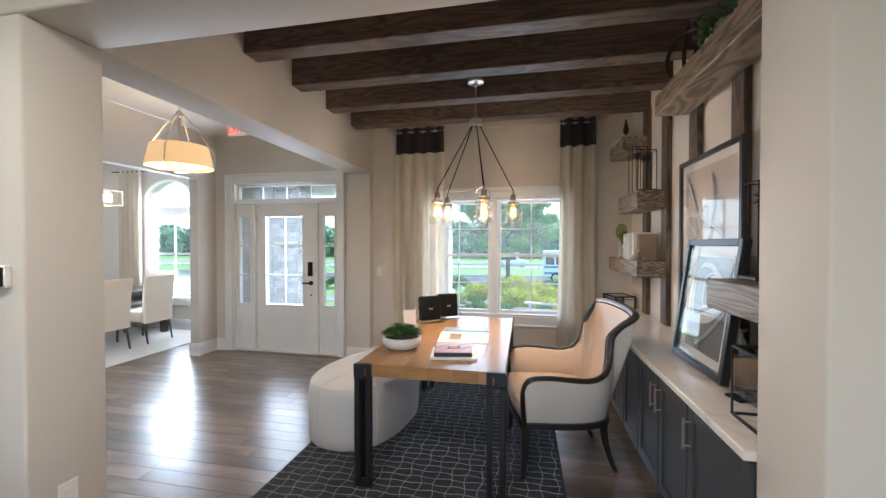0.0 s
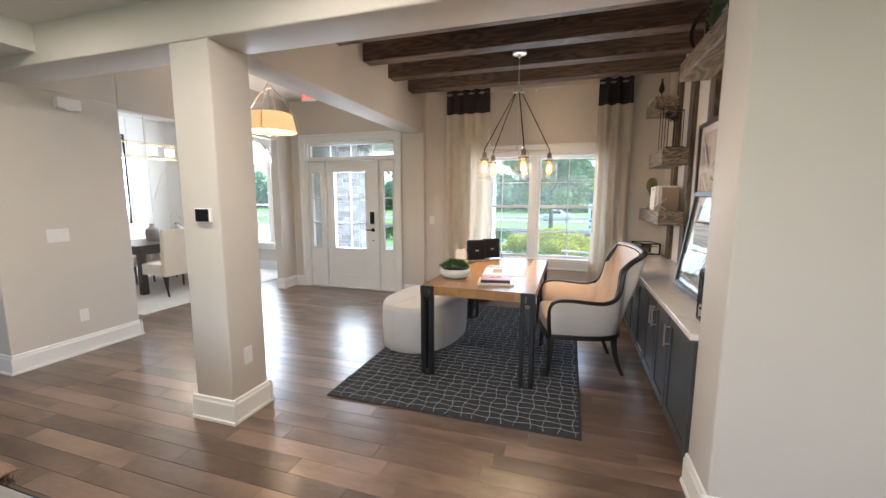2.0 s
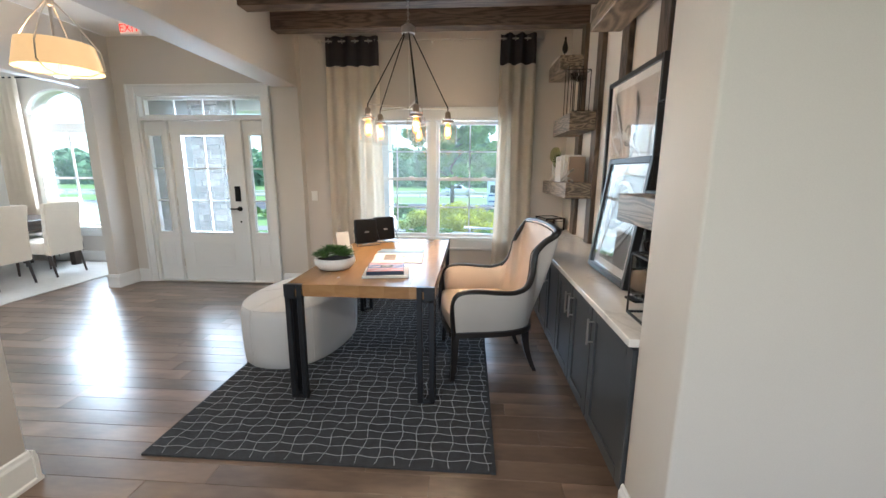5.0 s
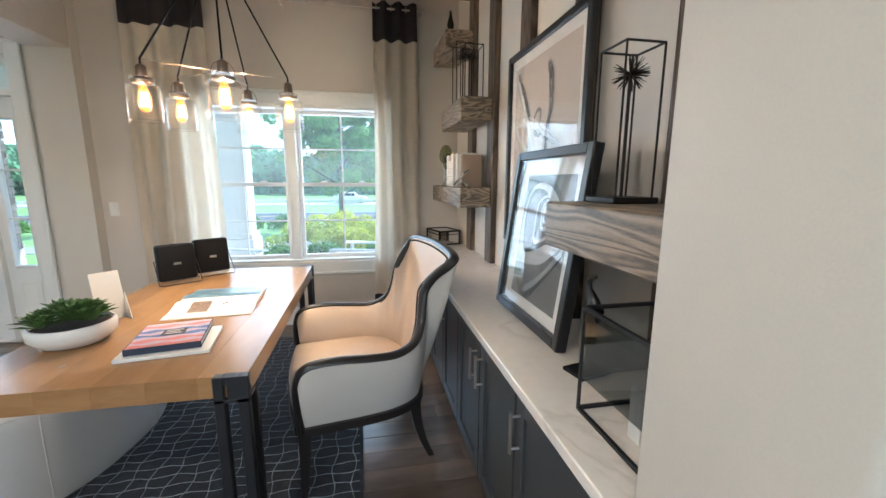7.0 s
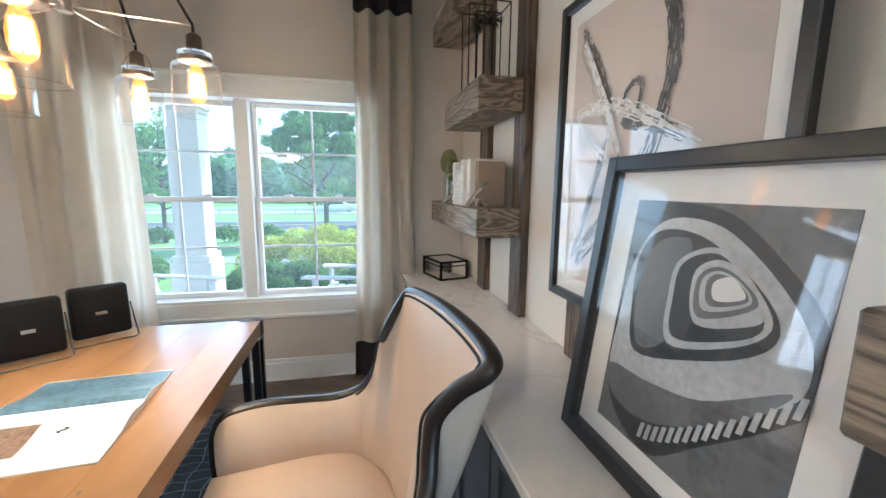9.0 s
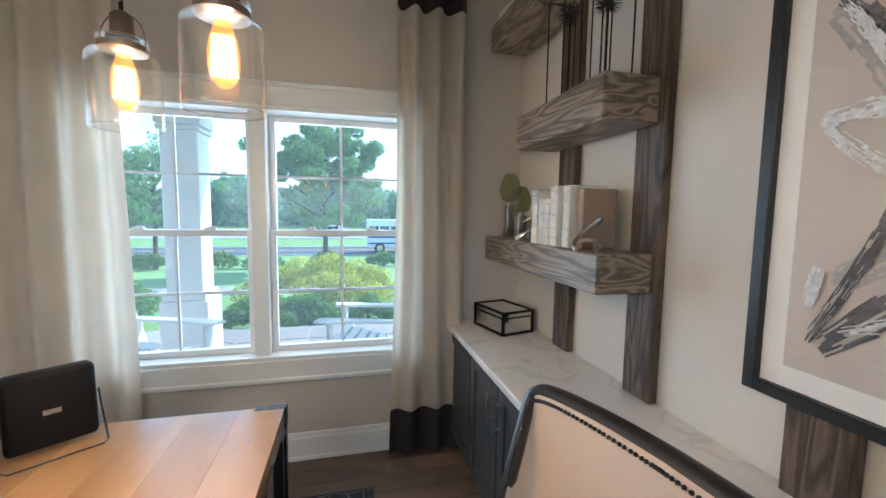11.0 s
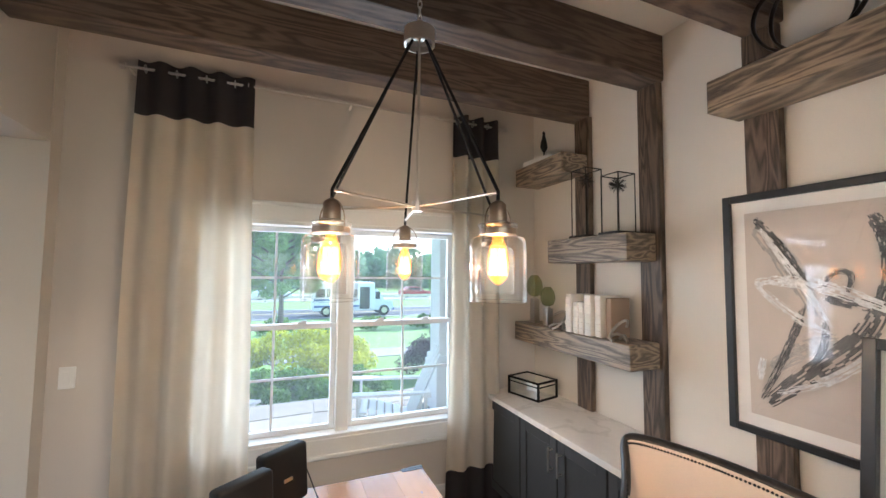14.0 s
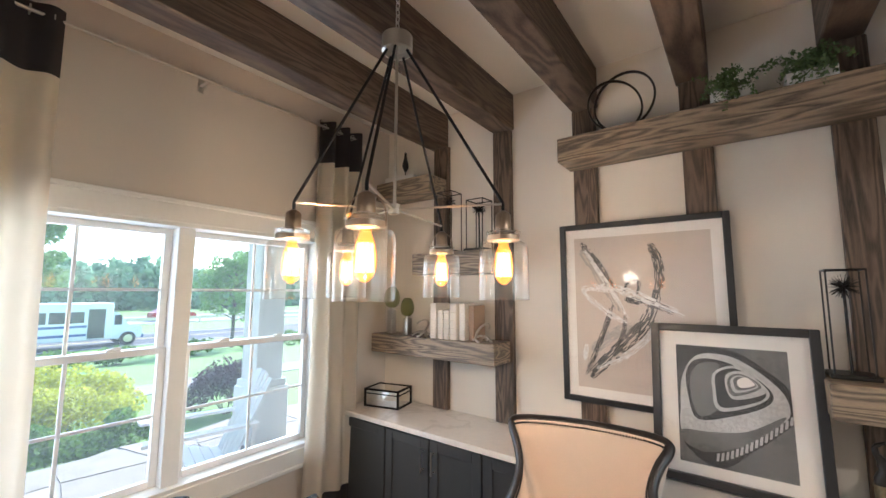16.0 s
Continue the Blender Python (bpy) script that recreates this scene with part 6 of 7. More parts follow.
def dining_chair(m):
    c = thing("dining_chair", m, "cream upholstered parsons dining chair with dark legs", "chair", "dining chairs")
    bm = bmesh.new()
    rows = ((0.30, 0.235, 0.22), (0.50, 0.235, 0.225), (0.75, 0.24, 0.245), (0.98, 0.25, 0.285), (1.0, 0.245, 0.285))
    rings = [[bm.verts.new(p) for p in ((-w, y, z), (w, y, z), (w, y + 0.075 - 0.02 * k / 4, z), (-w, y + 0.075 - 0.02 * k / 4, z))] for k, (z, w, y) in enumerate(rows)]
    for p, q in zip(rings, rings[1:]):
        for k in range(4):
            bm.faces.new((p[k], p[(k + 1) % 4], q[(k + 1) % 4], q[k]))
    bm.faces.new(rings[0][::-1]), bm.faces.new(rings[-1])
    bmesh.ops.bevel(bm, geom=bm.edges[:], offset=0.012, segments=2, affect="EDGES")
    part("backrest", bm, LINEN, c, smooth=True)
    part("seat", boxes((-0.235, 0.235, -0.27, 0.218, 0.31, 0.48), bevel=0.025, seg=3), LINEN, c, smooth=True)
    for sx in (-1, 1):
        for y, dy in ((-0.24, -0.01), (0.24, 0.07)):
            bm = bmesh.new()
            tube(bm, (sx * 0.205, y, 0.32), (sx * 0.205, y + dy, 0.0), 0.026, 4, 0.016)
            part("leg", bm, DARKW, c)
    return c


dc = dining_chair(pose(-5.50, 4.30, 0.0105, 0, 0, -90))
for x, y, r in ((-5.50, 4.98, -90), (-5.50, 5.66, -90), (-6.70, 4.30, 90), (-6.70, 5.0, 90), (-6.05, 6.22, 6)):
    copy_thing(dc, pose(x, y, 0.0105, 0, 0, r))
STONEW = mat("grey_stoneware", (0.30, 0.28, 0.25), 0.7, var=0.2, scale=14, fine=150, bump=0.2)
for x, y, s in ((-6.15, 4.62, 1.0), (-6.05, 4.98, 1.0), (-6.1, 5.28, 0.95)):
    u = thing("stoneware_urn", pose(x, y, 0.7605), "grey stoneware bottle urn on the dining table", "urn", "dining table urns")
    bm = bmesh.new()
    lathe(bm, tuple((r * s, z * s) for r, z in ((0.06, 0), (0.085, 0.01), (0.095, 0.12), (0.085, 0.19), (0.035, 0.23), (0.028, 0.26), (0.04, 0.275), (0.03, 0.28))), 24)
    part("body", bm, STONEW, u, smooth=True)
# linear chandelier over the table
lc = thing("linear_chandelier", pose(-6.1, 5.0, 2.1), "brass box-frame chandelier with glowing glass shades", "chandelier")
BRASS = mat("pale_brass", (0.55, 0.43, 0.25), 0.3, 1.0, var=0.1, bump=0)
bm = bmesh.new()
for sx in (-0.11, 0.11):
    for z in (0.0, 0.22):
        tube(bm, (sx, -0.75, z), (sx, 0.75, z), 0.006, 6)
for y in (-0.75, 0.75):
    for sx in (-0.11, 0.11):
        tube(bm, (sx, y, 0), (sx, y, 0.22), 0.006, 6)
    for z in (0, 0.22):
        tube(bm, (-0.11, y, z), (0.11, y, z), 0.006, 6)
part("box_frame", bm, BRASS, lc)
for y in (-0.4, 0.4):
    bm = bmesh.new()
    tube(bm, (0, y, 0.22), (0, y, 0.90), 0.005, 6)
    tube(bm, (-0.11, y, 0.22), (0.11, y, 0.22), 0.005, 6)
    part("hanger", bm, BRASS, lc)
GLOWS = glow("warm_glass_shade", (1.0, 0.80, 0.50), 1.3)
for k in range(5):
    bm = bmesh.new()
    box(bm, -0.05, 0.05, -0.6 + 0.3 * k - 0.05, -0.6 + 0.3 * k + 0.05, 0.05, 0.17, 0.01, 2)
    part("glass_shade", bm, GLOWS, lc, "glowing square glass shade")
lamp("dining_bulb", "POINT", Matrix.Translation((-6.1, 5.0, 2.0)), 6, (1, 0.8, 0.55), 0.15)
# panelled white wall with a black-framed mirror
pw = tagged(new("panel_wall"), "white geometric batten panelled wall", "panelling", kind="structure")
part("panel_field", boxes((-7.82, -7.75, 2.2, 6.48, 0, 3.0)), TRIM, pw)
rnd = random.Random(8)
for k in range(11):
    y = 2.5 + 0.37 * k
    part("batten", boxes((-7.75, -7.735, y - 0.02, y + 0.02, 0.15, 2.95), bevel=0.002), TRIM, pw)
    bm = bmesh.new()
    tube(bm, (-7.745, y, rnd.uniform(0.6, 2.4)), (-7.745, y + 0.36, rnd.uniform(0.6, 2.4)), 0.018, 4)
    part("batten", bm, TRIM, pw)
mr = thing("framed_mirror", pose(-7.735, 5.27, 0.95), "tall black-framed paned wall mirror", "mirror")
part("mirror_glass", boxes((0.002, 0.008, -0.07, 0.10, 0, 1.7)), MIRR, mr)
bm = bmesh.new()
for y in (-0.08, 0.09):
    box(bm, 0, 0.022, y, y + 0.018, 0, 1.7)
for z in (0, 0.42, 0.85, 1.28, 1.68):
    box(bm, 0, 0.02, -0.08, 0.108, z, z + 0.015)
part("frame", bm, BLACKP, mr)
dcu = thing("dining_curtain", pose(-6.55, YDIN - 0.1, 0), "cream full-length curtain beside the dining window", "curtain")
bm = bmesh.new()
g = [[bm.verts.new((-0.32 + 0.5 * i / 40, 0.035 * math.sin(i / 40 * 5 * 2 * math.pi), 0.01 + 2.78 * k / 6)) for k in range(7)] for i in range(41)]
for i in range(40):
    for k in range(6):
        bm.faces.new((g[i][k], g[i + 1][k], g[i + 1][k + 1], g[i][k + 1]))
bmesh.ops.solidify(bm, geom=bm.faces[:], thickness=0.003)
part("panel", bm, LINEN, dcu, smooth=True)
bm = bmesh.new()
tube(bm, (-0.45, 0, 2.78), (1.5, 0, 2.78), 0.012, 8)
part("rod", bm, STEEL, dcu)

# ---- sofa at the edge of the hall ----
GREYF = mat("taupe_grey_leather", (0.16, 0.15, 0.14), 0.5, var=0.1, scale=6, fine=250, bump=0.12)
FUR = mat("brown_fur_throw", (0.20, 0.12, 0.08), 0.95, var=0.6, scale=30, fine=200, bump=0.8, random_tone=0.4)
so = thing("sofa", pose(0, 0, 0), "taupe grey sofa with a piped back", "sofa")
part("backrest", boxes((-2.5, -0.62, 0.28, 0.53, 0.12, 0.69), bevel=0.035, seg=3), GREYF, so, smooth=True)
part("seat", boxes((-2.5, -0.62, -0.45, 0.28, 0.12, 0.44), bevel=0.03, seg=3), GREYF, so, smooth=True)
bm = bmesh.new()
sweep(bm, [(-2.45, 0.515, 0.678), (-0.66, 0.515, 0.678), (-0.635, 0.49, 0.678), (-0.635, 0.30, 0.678)], circle(0.006, 6))
part("piping", bm, BLACKP, so)
for x in (-2.4, -0.72):
    for y in (-0.38, 0.45):
        part("foot", boxes((x - 0.03, x + 0.03, y - 0.03, y + 0.03, 0, 0.13)), DARKW, so)
tw = thing("fur_throw", pose(-1.3, 0.40, 0.692), "shaggy brown fur throw over the sofa back", "throw")
bm = bmesh.new()
rnd = random.Random(3)
for k in range(5200):
    x, y = rnd.uniform(-0.32, 0.17), rnd.uniform(-0.15, 0.16)
    z = -0.02 if abs(y) < 0.12 else -0.05
    d = Vector((rnd.uniform(-1, 1), rnd.uniform(-1, 1), rnd.uniform(0.2, 1.2))).normalized() * rnd.uniform(0.02, 0.05)
    s = Vector((-d.y, d.x, 0)).normalized() * 0.0018
    o = Vector((x, y, z + 0.012))
    bm.faces.new([bm.verts.new(p) for p in (o - s, o + s, o + d)])
part("fur", bm, FUR, tw, "long brown fur")
part("backing", boxes((-0.33, 0.18, -0.155, 0.165, 0.0, 0.008), bevel=0.003), FUR, tw)

# ---- outdoors ----
GRASS = mat("lawn_grass", (0.16, 0.27, 0.055), 0.9, var=0.35, scale=0.6, fine=30, bump=0.5)
ASPH = mat("asphalt", (0.055, 0.055, 0.057), 0.9, var=0.2, scale=0.8, fine=60, bump=0.2)
CONC = mat("porch_concrete", (0.24, 0.225, 0.205), 0.85, var=0.15, scale=3, fine=60, bump=0.2)
FLAG = mat("flagstone", (0.25, 0.22, 0.185), 0.8, var=0.25, scale=5, fine=50, bump=0.3, random_tone=0.15)
STONE = mat("ledge_stone", (0.34, 0.29, 0.25), 0.85, var=0.35, scale=9, fine=60, bump=0.5, random_tone=0.35)
MORTAR = mat("stone_mortar", (0.25, 0.23, 0.21), 0.95, fine=90, bump=0.3)
LEAFG = mat("shrub_leaf", (0.14, 0.25, 0.05), spec=0.08, rough=0.6, trans=0.4, var=0.3, scale=9, fine=40, bump=0, random_tone=0.4)
LEAFY = mat("golden_shrub_leaf", (0.48, 0.50, 0.05), spec=0.08, rough=0.6, trans=0.4, var=0.3, scale=9, fine=40, bump=0, random_tone=0.35)
LEAFP = mat("plum_shrub_leaf", (0.075, 0.042, 0.055), spec=0.08, rough=0.6, trans=0.4, var=0.3, scale=9, fine=40, bump=0, random_tone=0.4)
LEAFT = mat("tree_leaf", (0.20, 0.33, 0.11), spec=0.08, rough=0.6, trans=0.5, var=0.3, scale=2, fine=30, bump=0, random_tone=0.4)
# distant haze is put into this leaf colour, paler and bluer than LEAFT
FARL = mat("far_woods_leaf", (0.21, 0.34, 0.19), spec=0.08, rough=0.8, trans=0.35, var=0.3, scale=0.15, fine=2, bump=0, random_tone=0.3)
BARK = mat("bark", (0.11, 0.085, 0.065), 0.9, var=0.4, scale=9, fine=50, bump=0.6)
WOODW = mat("white_outdoor_paint", (0.76, 0.76, 0.74), 0.45, var=0.04, scale=6, fine=60, bump=0.05)


def ground_z(y):
    if y < 12:
        return -0.36
    if y < 32:
        return -0.36 - 1.40 * (y - 12) / 20
    return -1.76


bm = bmesh.new()
ys = [6.72, 9, 12, 14, 17, 20, 24, 28, 32, 60, 110, 200, 900]
xs = [-900, -200, -80, -40, -20, -10, 0, 10, 20, 40, 80, 200, 900]
g = [[bm.verts.new((x, y, ground_z(y))) for y in ys] for x in xs]
for i in range(len(xs) - 1):
    for j in range(len(ys) - 1):
        bm.faces.new((g[i][j], g[i + 1][j], g[i + 1][j + 1], g[i][j + 1]))
v = [bm.verts.new(p) for p in ((-900, -900, -0.36), (900, -900, -0.36))]
bm.faces.new((v[0], v[1], g[-1][0], *[g[i][0] for i in range(len(xs) - 2, -1, -1)]))
tagged(new("ground", finish("ground", bm, GRASS)), "sloping green lawn reaching the road", "lawn", kind="structure")
rd = setting("road", boxes((-300, 300, 33.5, 41.5, -1.80, -1.745)), ASPH, "grey asphalt road")
for y in (37.4, 37.7):
    part("road_marking", boxes((-300, 300, y, y + 0.12, -1.746, -1.741)), mat("yellow_road_paint", (0.5, 0.38, 0.08), 0.7), rd)
for y in (33.8, 41.1):
    part("road_marking", boxes((-300, 300, y, y + 0.12, -1.746, -1.741)), WOODW, rd)
hw = setting("highway", boxes((-300, 300, 52, 66, -1.80, -1.70)), mat("pale_concrete_road", (0.30, 0.30, 0.29), 0.9, fine=20), "pale far highway")
gr = thing("guard_rail", pose(0, 50.5, -1.76), "long grey highway guard rail on posts", "guard rail")
part("rail", boxes((-120, 120, 0, 0.06, 0.45, 0.75)), NICKEL, gr)
bm = bmesh.new()
for k in range(60):
    box(bm, -118 + 4 * k, -117.85 + 4 * k, 0.06, 0.2, 0, 0.75)
part("posts", bm, NICKEL, gr)
# porch slab, steps off to the lawn by a kerb-high edge
setting("porch", boxes((-4.4, 4.6, 5.68, 8.55, -0.36, -0.06), bevel=0.01), CONC, "concrete porch base")
PORCH = tagged(new("patio", finish("patio", boxes((-4.4, 4.6, 5.68, 8.55, -0.06, -0.052)), MORTAR)), "irregular flagstone patio with pale joints", "patio", kind="structure")
setting("porch_ceiling", boxes((-4.0, 5.0, 5.70, 8.4, 2.75, 2.85)), WOODW, "white boarded porch ceiling")
setting("porch_beam", boxes((-4.0, 5.0, 7.45, 7.85, 2.45, 2.75), bevel=0.01), WOODW, "white porch beam")
setting("outer_wall", boxes((1.62, 6, 5.50, 5.7, -0.36, 3.2), (-8.6, 6, 5.70, 5.72, 3.1, 3.4), (-4.0, -3.85, 5.66, 6.7, -0.36, 3.1)), CONC, "exterior wall")
# path and mulch
setting("path", boxes((-9, 9, 12.6, 13.6, -0.5, -0.345 - 0.04)), CONC, "pale concrete garden path")


def porch_column(x, y):
    c = thing("porch_column", pose(x, y, -0.052), "square white panelled porch column", "column", "porch columns")
    part("plinth", boxes((-0.22, 0.22, -0.22, 0.22, 0, 0.62), bevel=0.008), WOODW, c)
    part("shaft", boxes((-0.165, 0.165, -0.165, 0.165, 0.62, 2.36), bevel=0.008), WOODW, c)
    part("capital", boxes((-0.2, 0.2, -0.2, 0.2, 2.36, 2.502), (-0.19, 0.19, -0.19, 0.19, 2.30, 2.345), bevel=0.006), WOODW, c)
    part("base_cap", boxes((-0.2, 0.2, -0.2, 0.2, 0.62, 0.70), bevel=0.01), WOODW, c)


porch_column(-1.20, 7.65)
porch_column(1.58, 7.65)


def adirondack(m):
    c = thing("adirondack_chair", m, "white wooden adirondack chair on the patio", "chair", "patio chairs")
    for sx in (-1, 1):
        bm = bmesh.new()
        sweep(bm, [(sx * 0.27, -0.36, 0.33), (sx * 0.27, 0.0, 0.24), (sx * 0.27, 0.48, 0.03)], ((-0.012, -0.05), (0.012, -0.05), (0.012, 0.05), (-0.012, 0.05)))
        part("side_rail", bm, WOODW, c)
        part("front_leg", boxes((sx * 0.29 - 0.05, sx * 0.29 + 0.05, -0.37, -0.345, 0, 0.56), bevel=0.003), WOODW, c)
        bm = bmesh.new()
        pts = ((0.0, -0.46), (0.06, -0.47), (0.07, -0.30), (0.04, 0.0), (0.02, 0.36), (-0.04, 0.36), (-0.05, 0.0), (-0.06, -0.35), (-0.05, -0.45))
        lo = [bm.verts.new((sx * (0.31 + u), w, 0.562)) for u, w in pts]
        hi = [bm.verts.new((sx * (0.31 + u), w, 0.585)) for u, w in pts]
        bm.faces.new(lo), bm.faces.new(hi[::-1])
        for k in range(len(pts)):
            bm.faces.new((lo[k], lo[(k + 1) % len(pts)], hi[(k + 1) % len(pts)], hi[k]))
        part("armrest", bm, WOODW, c)
        bm = bmesh.new()
        box(bm, sx * 0.30 - 0.02, sx * 0.30 + 0.02, 0.30, 0.33, 0.10, 0.565)
        part("arm_support", bm, WOODW, c)
    for k in range(6):
        y = -0.34 + 0.085 * k
        z = 0.375 - 0.026 * k
        part("seat_slat", boxes((-0.27, 0.27, y, y + 0.07, z, z + 0.018), bevel=0.003), WOODW, c)
    for k in range(6):
        x = -0.235 + 0.094 * k
        h = 0.92 + 0.06 * math.sin(math.pi * (k + 0.5) / 6)
        bm = bmesh.new()
        sweep(bm, [(x, 0.15, 0.22), (x, 0.30, 0.58), (x * 1.06, 0.46, h)], ((-0.041, -0.009), (0.041, -0.009), (0.041, 0.009), (-0.041, 0.009)), up=(0, -1, 0.3))
        part("back_slat", bm, WOODW, c)
    part("back_brace", boxes((-0.33, 0.33, 0.325, 0.365, 0.53, 0.562)), WOODW, c)
    return c


ad = adirondack(pose(0.64, 6.85, -0.05, 0, 0, -104))
copy_thing(ad, pose(-1.22, 6.62, -0.05, 0, 0, 68))


def fast_leaves(name, blobs, n, size, material, parent, seed, label=""):
    """One mesh of many small leaves spread over a set of blobs (x, y, z, radius, squash)."""
    r = np.random.default_rng(seed)
    bl = np.array(blobs, float)
    w = bl[:, 3] ** 2
    idx = r.choice(len(bl), n, p=w / w.sum())
    c = bl[idx]
    d = r.normal(size=(n, 3))
    d /= np.linalg.norm(d, axis=1)[:, None]
    rad = c[:, 3] * (0.55 + 0.5 * r.random(n) ** 0.5)
    p = c[:, :3] + d * rad[:, None] * np.stack([np.ones(n), np.ones(n), c[:, 4]], 1)
    a = r.normal(size=(n, 3))
    a /= np.linalg.norm(a, axis=1)[:, None]
    b = np.cross(a, d)
    b /= np.linalg.norm(b, axis=1)[:, None] + 1e-9
    s = size * r.uniform(0.6, 1.4, n)[:, None]
    verts = np.stack([p - a * s, p + b * s * 0.6, p + a * s, p - b * s * 0.6], 1).reshape(-1, 3)
    faces = np.arange(n * 4).reshape(-1, 4)
    me = bpy.data.meshes.new(name)
    me.from_pydata(verts.tolist(), [], faces.tolist())
    me.materials.append(material)
    ob = new(name, me)
    ob.parent = parent
    if label:
        ob["label"] = label
    return ob


def shrub(x, y, z, w, d, h, material, n, size, label, seed, group="garden shrubs", name="shrub"):
    s = thing(name, pose(x, y, z), label, "shrub", group)
    rnd = random.Random(seed)
    blobs = []
    for k in range(26):
        a, r = rnd.uniform(0, 6.28), math.sqrt(rnd.random())
        zz = h * (0.30 + 0.45 * (1 - r * r)) * rnd.uniform(0.75, 1.1)
        blobs.append((w * 0.40 * r * math.cos(a), d * 0.40 * r * math.sin(a), zz, h * rnd.uniform(0.20, 0.30), 0.85))
    fast_leaves("foliage", blobs, n, size, material, s, seed)
    bm = bmesh.new()
    for k in range(7):
        a = k * 0.9
        tube(bm, (0.03 * math.cos(a), 0.03 * math.sin(a), -0.02), (w * 0.3 * math.cos(a), d * 0.3 * math.sin(a), h * 0.6), 0.012, 5, 0.004)
    part("stems", bm, BARK, s)
    return s


shrub(-0.10, 10.7, -0.36, 3.2, 2.0, 1.12, LEAFY, 18000, 0.026, "rounded golden-yellow evergreen shrub", 1)
shrub(-0.55, 9.45, -0.36, 2.4, 1.0, 0.62, LEAFG, 9000, 0.026, "low glossy green shrub before the golden one", 2)
shrub(0.75, 9.35, -0.36, 1.2, 0.9, 0.55, LEAFG, 5000, 0.026, "low glossy green shrub before the golden one", 3)
shrub(2.3, 10.0, -0.36, 1.3, 1.1, 0.95, LEAFP, 8000, 0.024, "dark plum-leaved rounded shrub", 4)
shrub(-3.4, 10.2, -0.36, 2.0, 1.6, 0.8, LEAFG, 6000, 0.03, "low glossy green shrub on the lawn", 6)
for k in range(16):
    x = -17 + 2.3 * k + (k % 3) * 0.3
    shrub(x, 21.5, ground_z(21.5) - 0.02, 1.7, 1.2, 0.85, LEAFG, 1400, 0.06, "clipped green hedge shrub by the road", 20 + k, "roadside hedge shrubs")


def tree(x, y, z, height, spread, seed, n, size, label, name="tree", group=""):
    t = thing(name, pose(x, y, z), label, "tree", group)
    rnd = random.Random(seed)
    bm = bmesh.new()
    tips = []
    top = Vector((rnd.uniform(-0.1, 0.1), rnd.uniform(-0.1, 0.1), height * 0.82))
    base_r = height * 0.018
    mid = Vector((top.x * 0.4, top.y * 0.4, height * 0.45))
    tube(bm, (0, 0, -0.1), mid, base_r, 8, base_r * 0.7)
    tube(bm, mid, top, base_r * 0.7, 8, base_r * 0.15)
    for k in range(30):
        f = 0.30 + 0.66 * k / 30
        o = Vector((0, 0, 0)).lerp(top, f)
        a = k * 2.4 + rnd.uniform(-0.3, 0.3)
        L = spread * 0.5 * (1.12 - abs(f - 0.52) * 1.5) * rnd.uniform(0.8, 1.1)
        e = o + Vector((math.cos(a) * L, math.sin(a) * L, L * rnd.uniform(0.35, 0.7)))
        tube(bm, o, e, base_r * 0.32, 5, base_r * 0.08)
        for q in range(4):
            m_ = o.lerp(e, 0.45 + 0.18 * q) + Vector((rnd.uniform(-1, 1), rnd.uniform(-1, 1), rnd.uniform(-0.5, 0.8))) * spread * 0.07
            tips.append((m_.x, m_.y, m_.z, spread * rnd.uniform(0.055, 0.10), 0.75))
    tips.append((top.x, top.y, top.z, spread * 0.10, 1.2))
    tips.append((top.x, top.y, top.z + height * 0.09, spread * 0.07, 1.3))
    part("trunk", bm, BARK, t)
    fast_leaves("crown", tips, n, size, LEAFT, t, seed)
    return t


tree(-0.45, 19.0, ground_z(19) - 0.02, 6.3, 4.2, 5, 46000, 0.055, "young leafy green tree on the lawn")
tree(-7.5, 22.0, ground_z(22) - 0.02, 6.0, 4.0, 6, 8000, 0.07, "young leafy green tree on the lawn")
tree(9.0, 24.0, ground_z(24) - 0.02, 5.5, 3.6, 9, 8000, 0.07, "young leafy green tree on the lawn")

# far woods: one belt of foliage blobs with an uneven top
rnd = random.Random(12)
blobs = []
for k in range(420):
    x = rnd.uniform(-130, 130)
    y = 88 + rnd.uniform(0, 26)
    h = 8.0 + 4.5 * noise.noise((x * 0.06, 1.7, 0)) + 4.5 * noise.noise((x * 0.2, 4.1, 0))
    for f in (0.15, 0.5, 0.85):
        blobs.append((x + rnd.uniform(-1, 1), y, -1.8 + h * f, rnd.uniform(1.5, 2.9), 1.0))
fw = fast_leaves("far_woods", blobs, 90000, 0.75, FARL, None, 44)
tagged(fw, "distant belt of green woods beyond the highway", "woods", kind="stuff")
bm = bmesh.new()
prev = None
for k in range(131):
    x = -130 + 2 * k
    h = 4.2 + 2.0 * noise.noise((x * 0.05, 1.7, 0)) + 1.2 * noise.noise((x * 0.3, 2.2, 0))
    cur = [bm.verts.new((x, 104, -1.8)), bm.verts.new((x, 104, -1.8 + h)), bm.verts.new((x, 110, -1.8 + h * 0.9)), bm.verts.new((x, 110, -1.8))]
    if prev:
        for q in range(3):
            bm.faces.new((prev[q], cur[q], cur[q + 1], prev[q + 1]))
    prev = cur
tagged(new("far_thicket", finish("far_thicket", bm, FARL)), "dense dark thicket behind the far trees", "woods", kind="stuff")


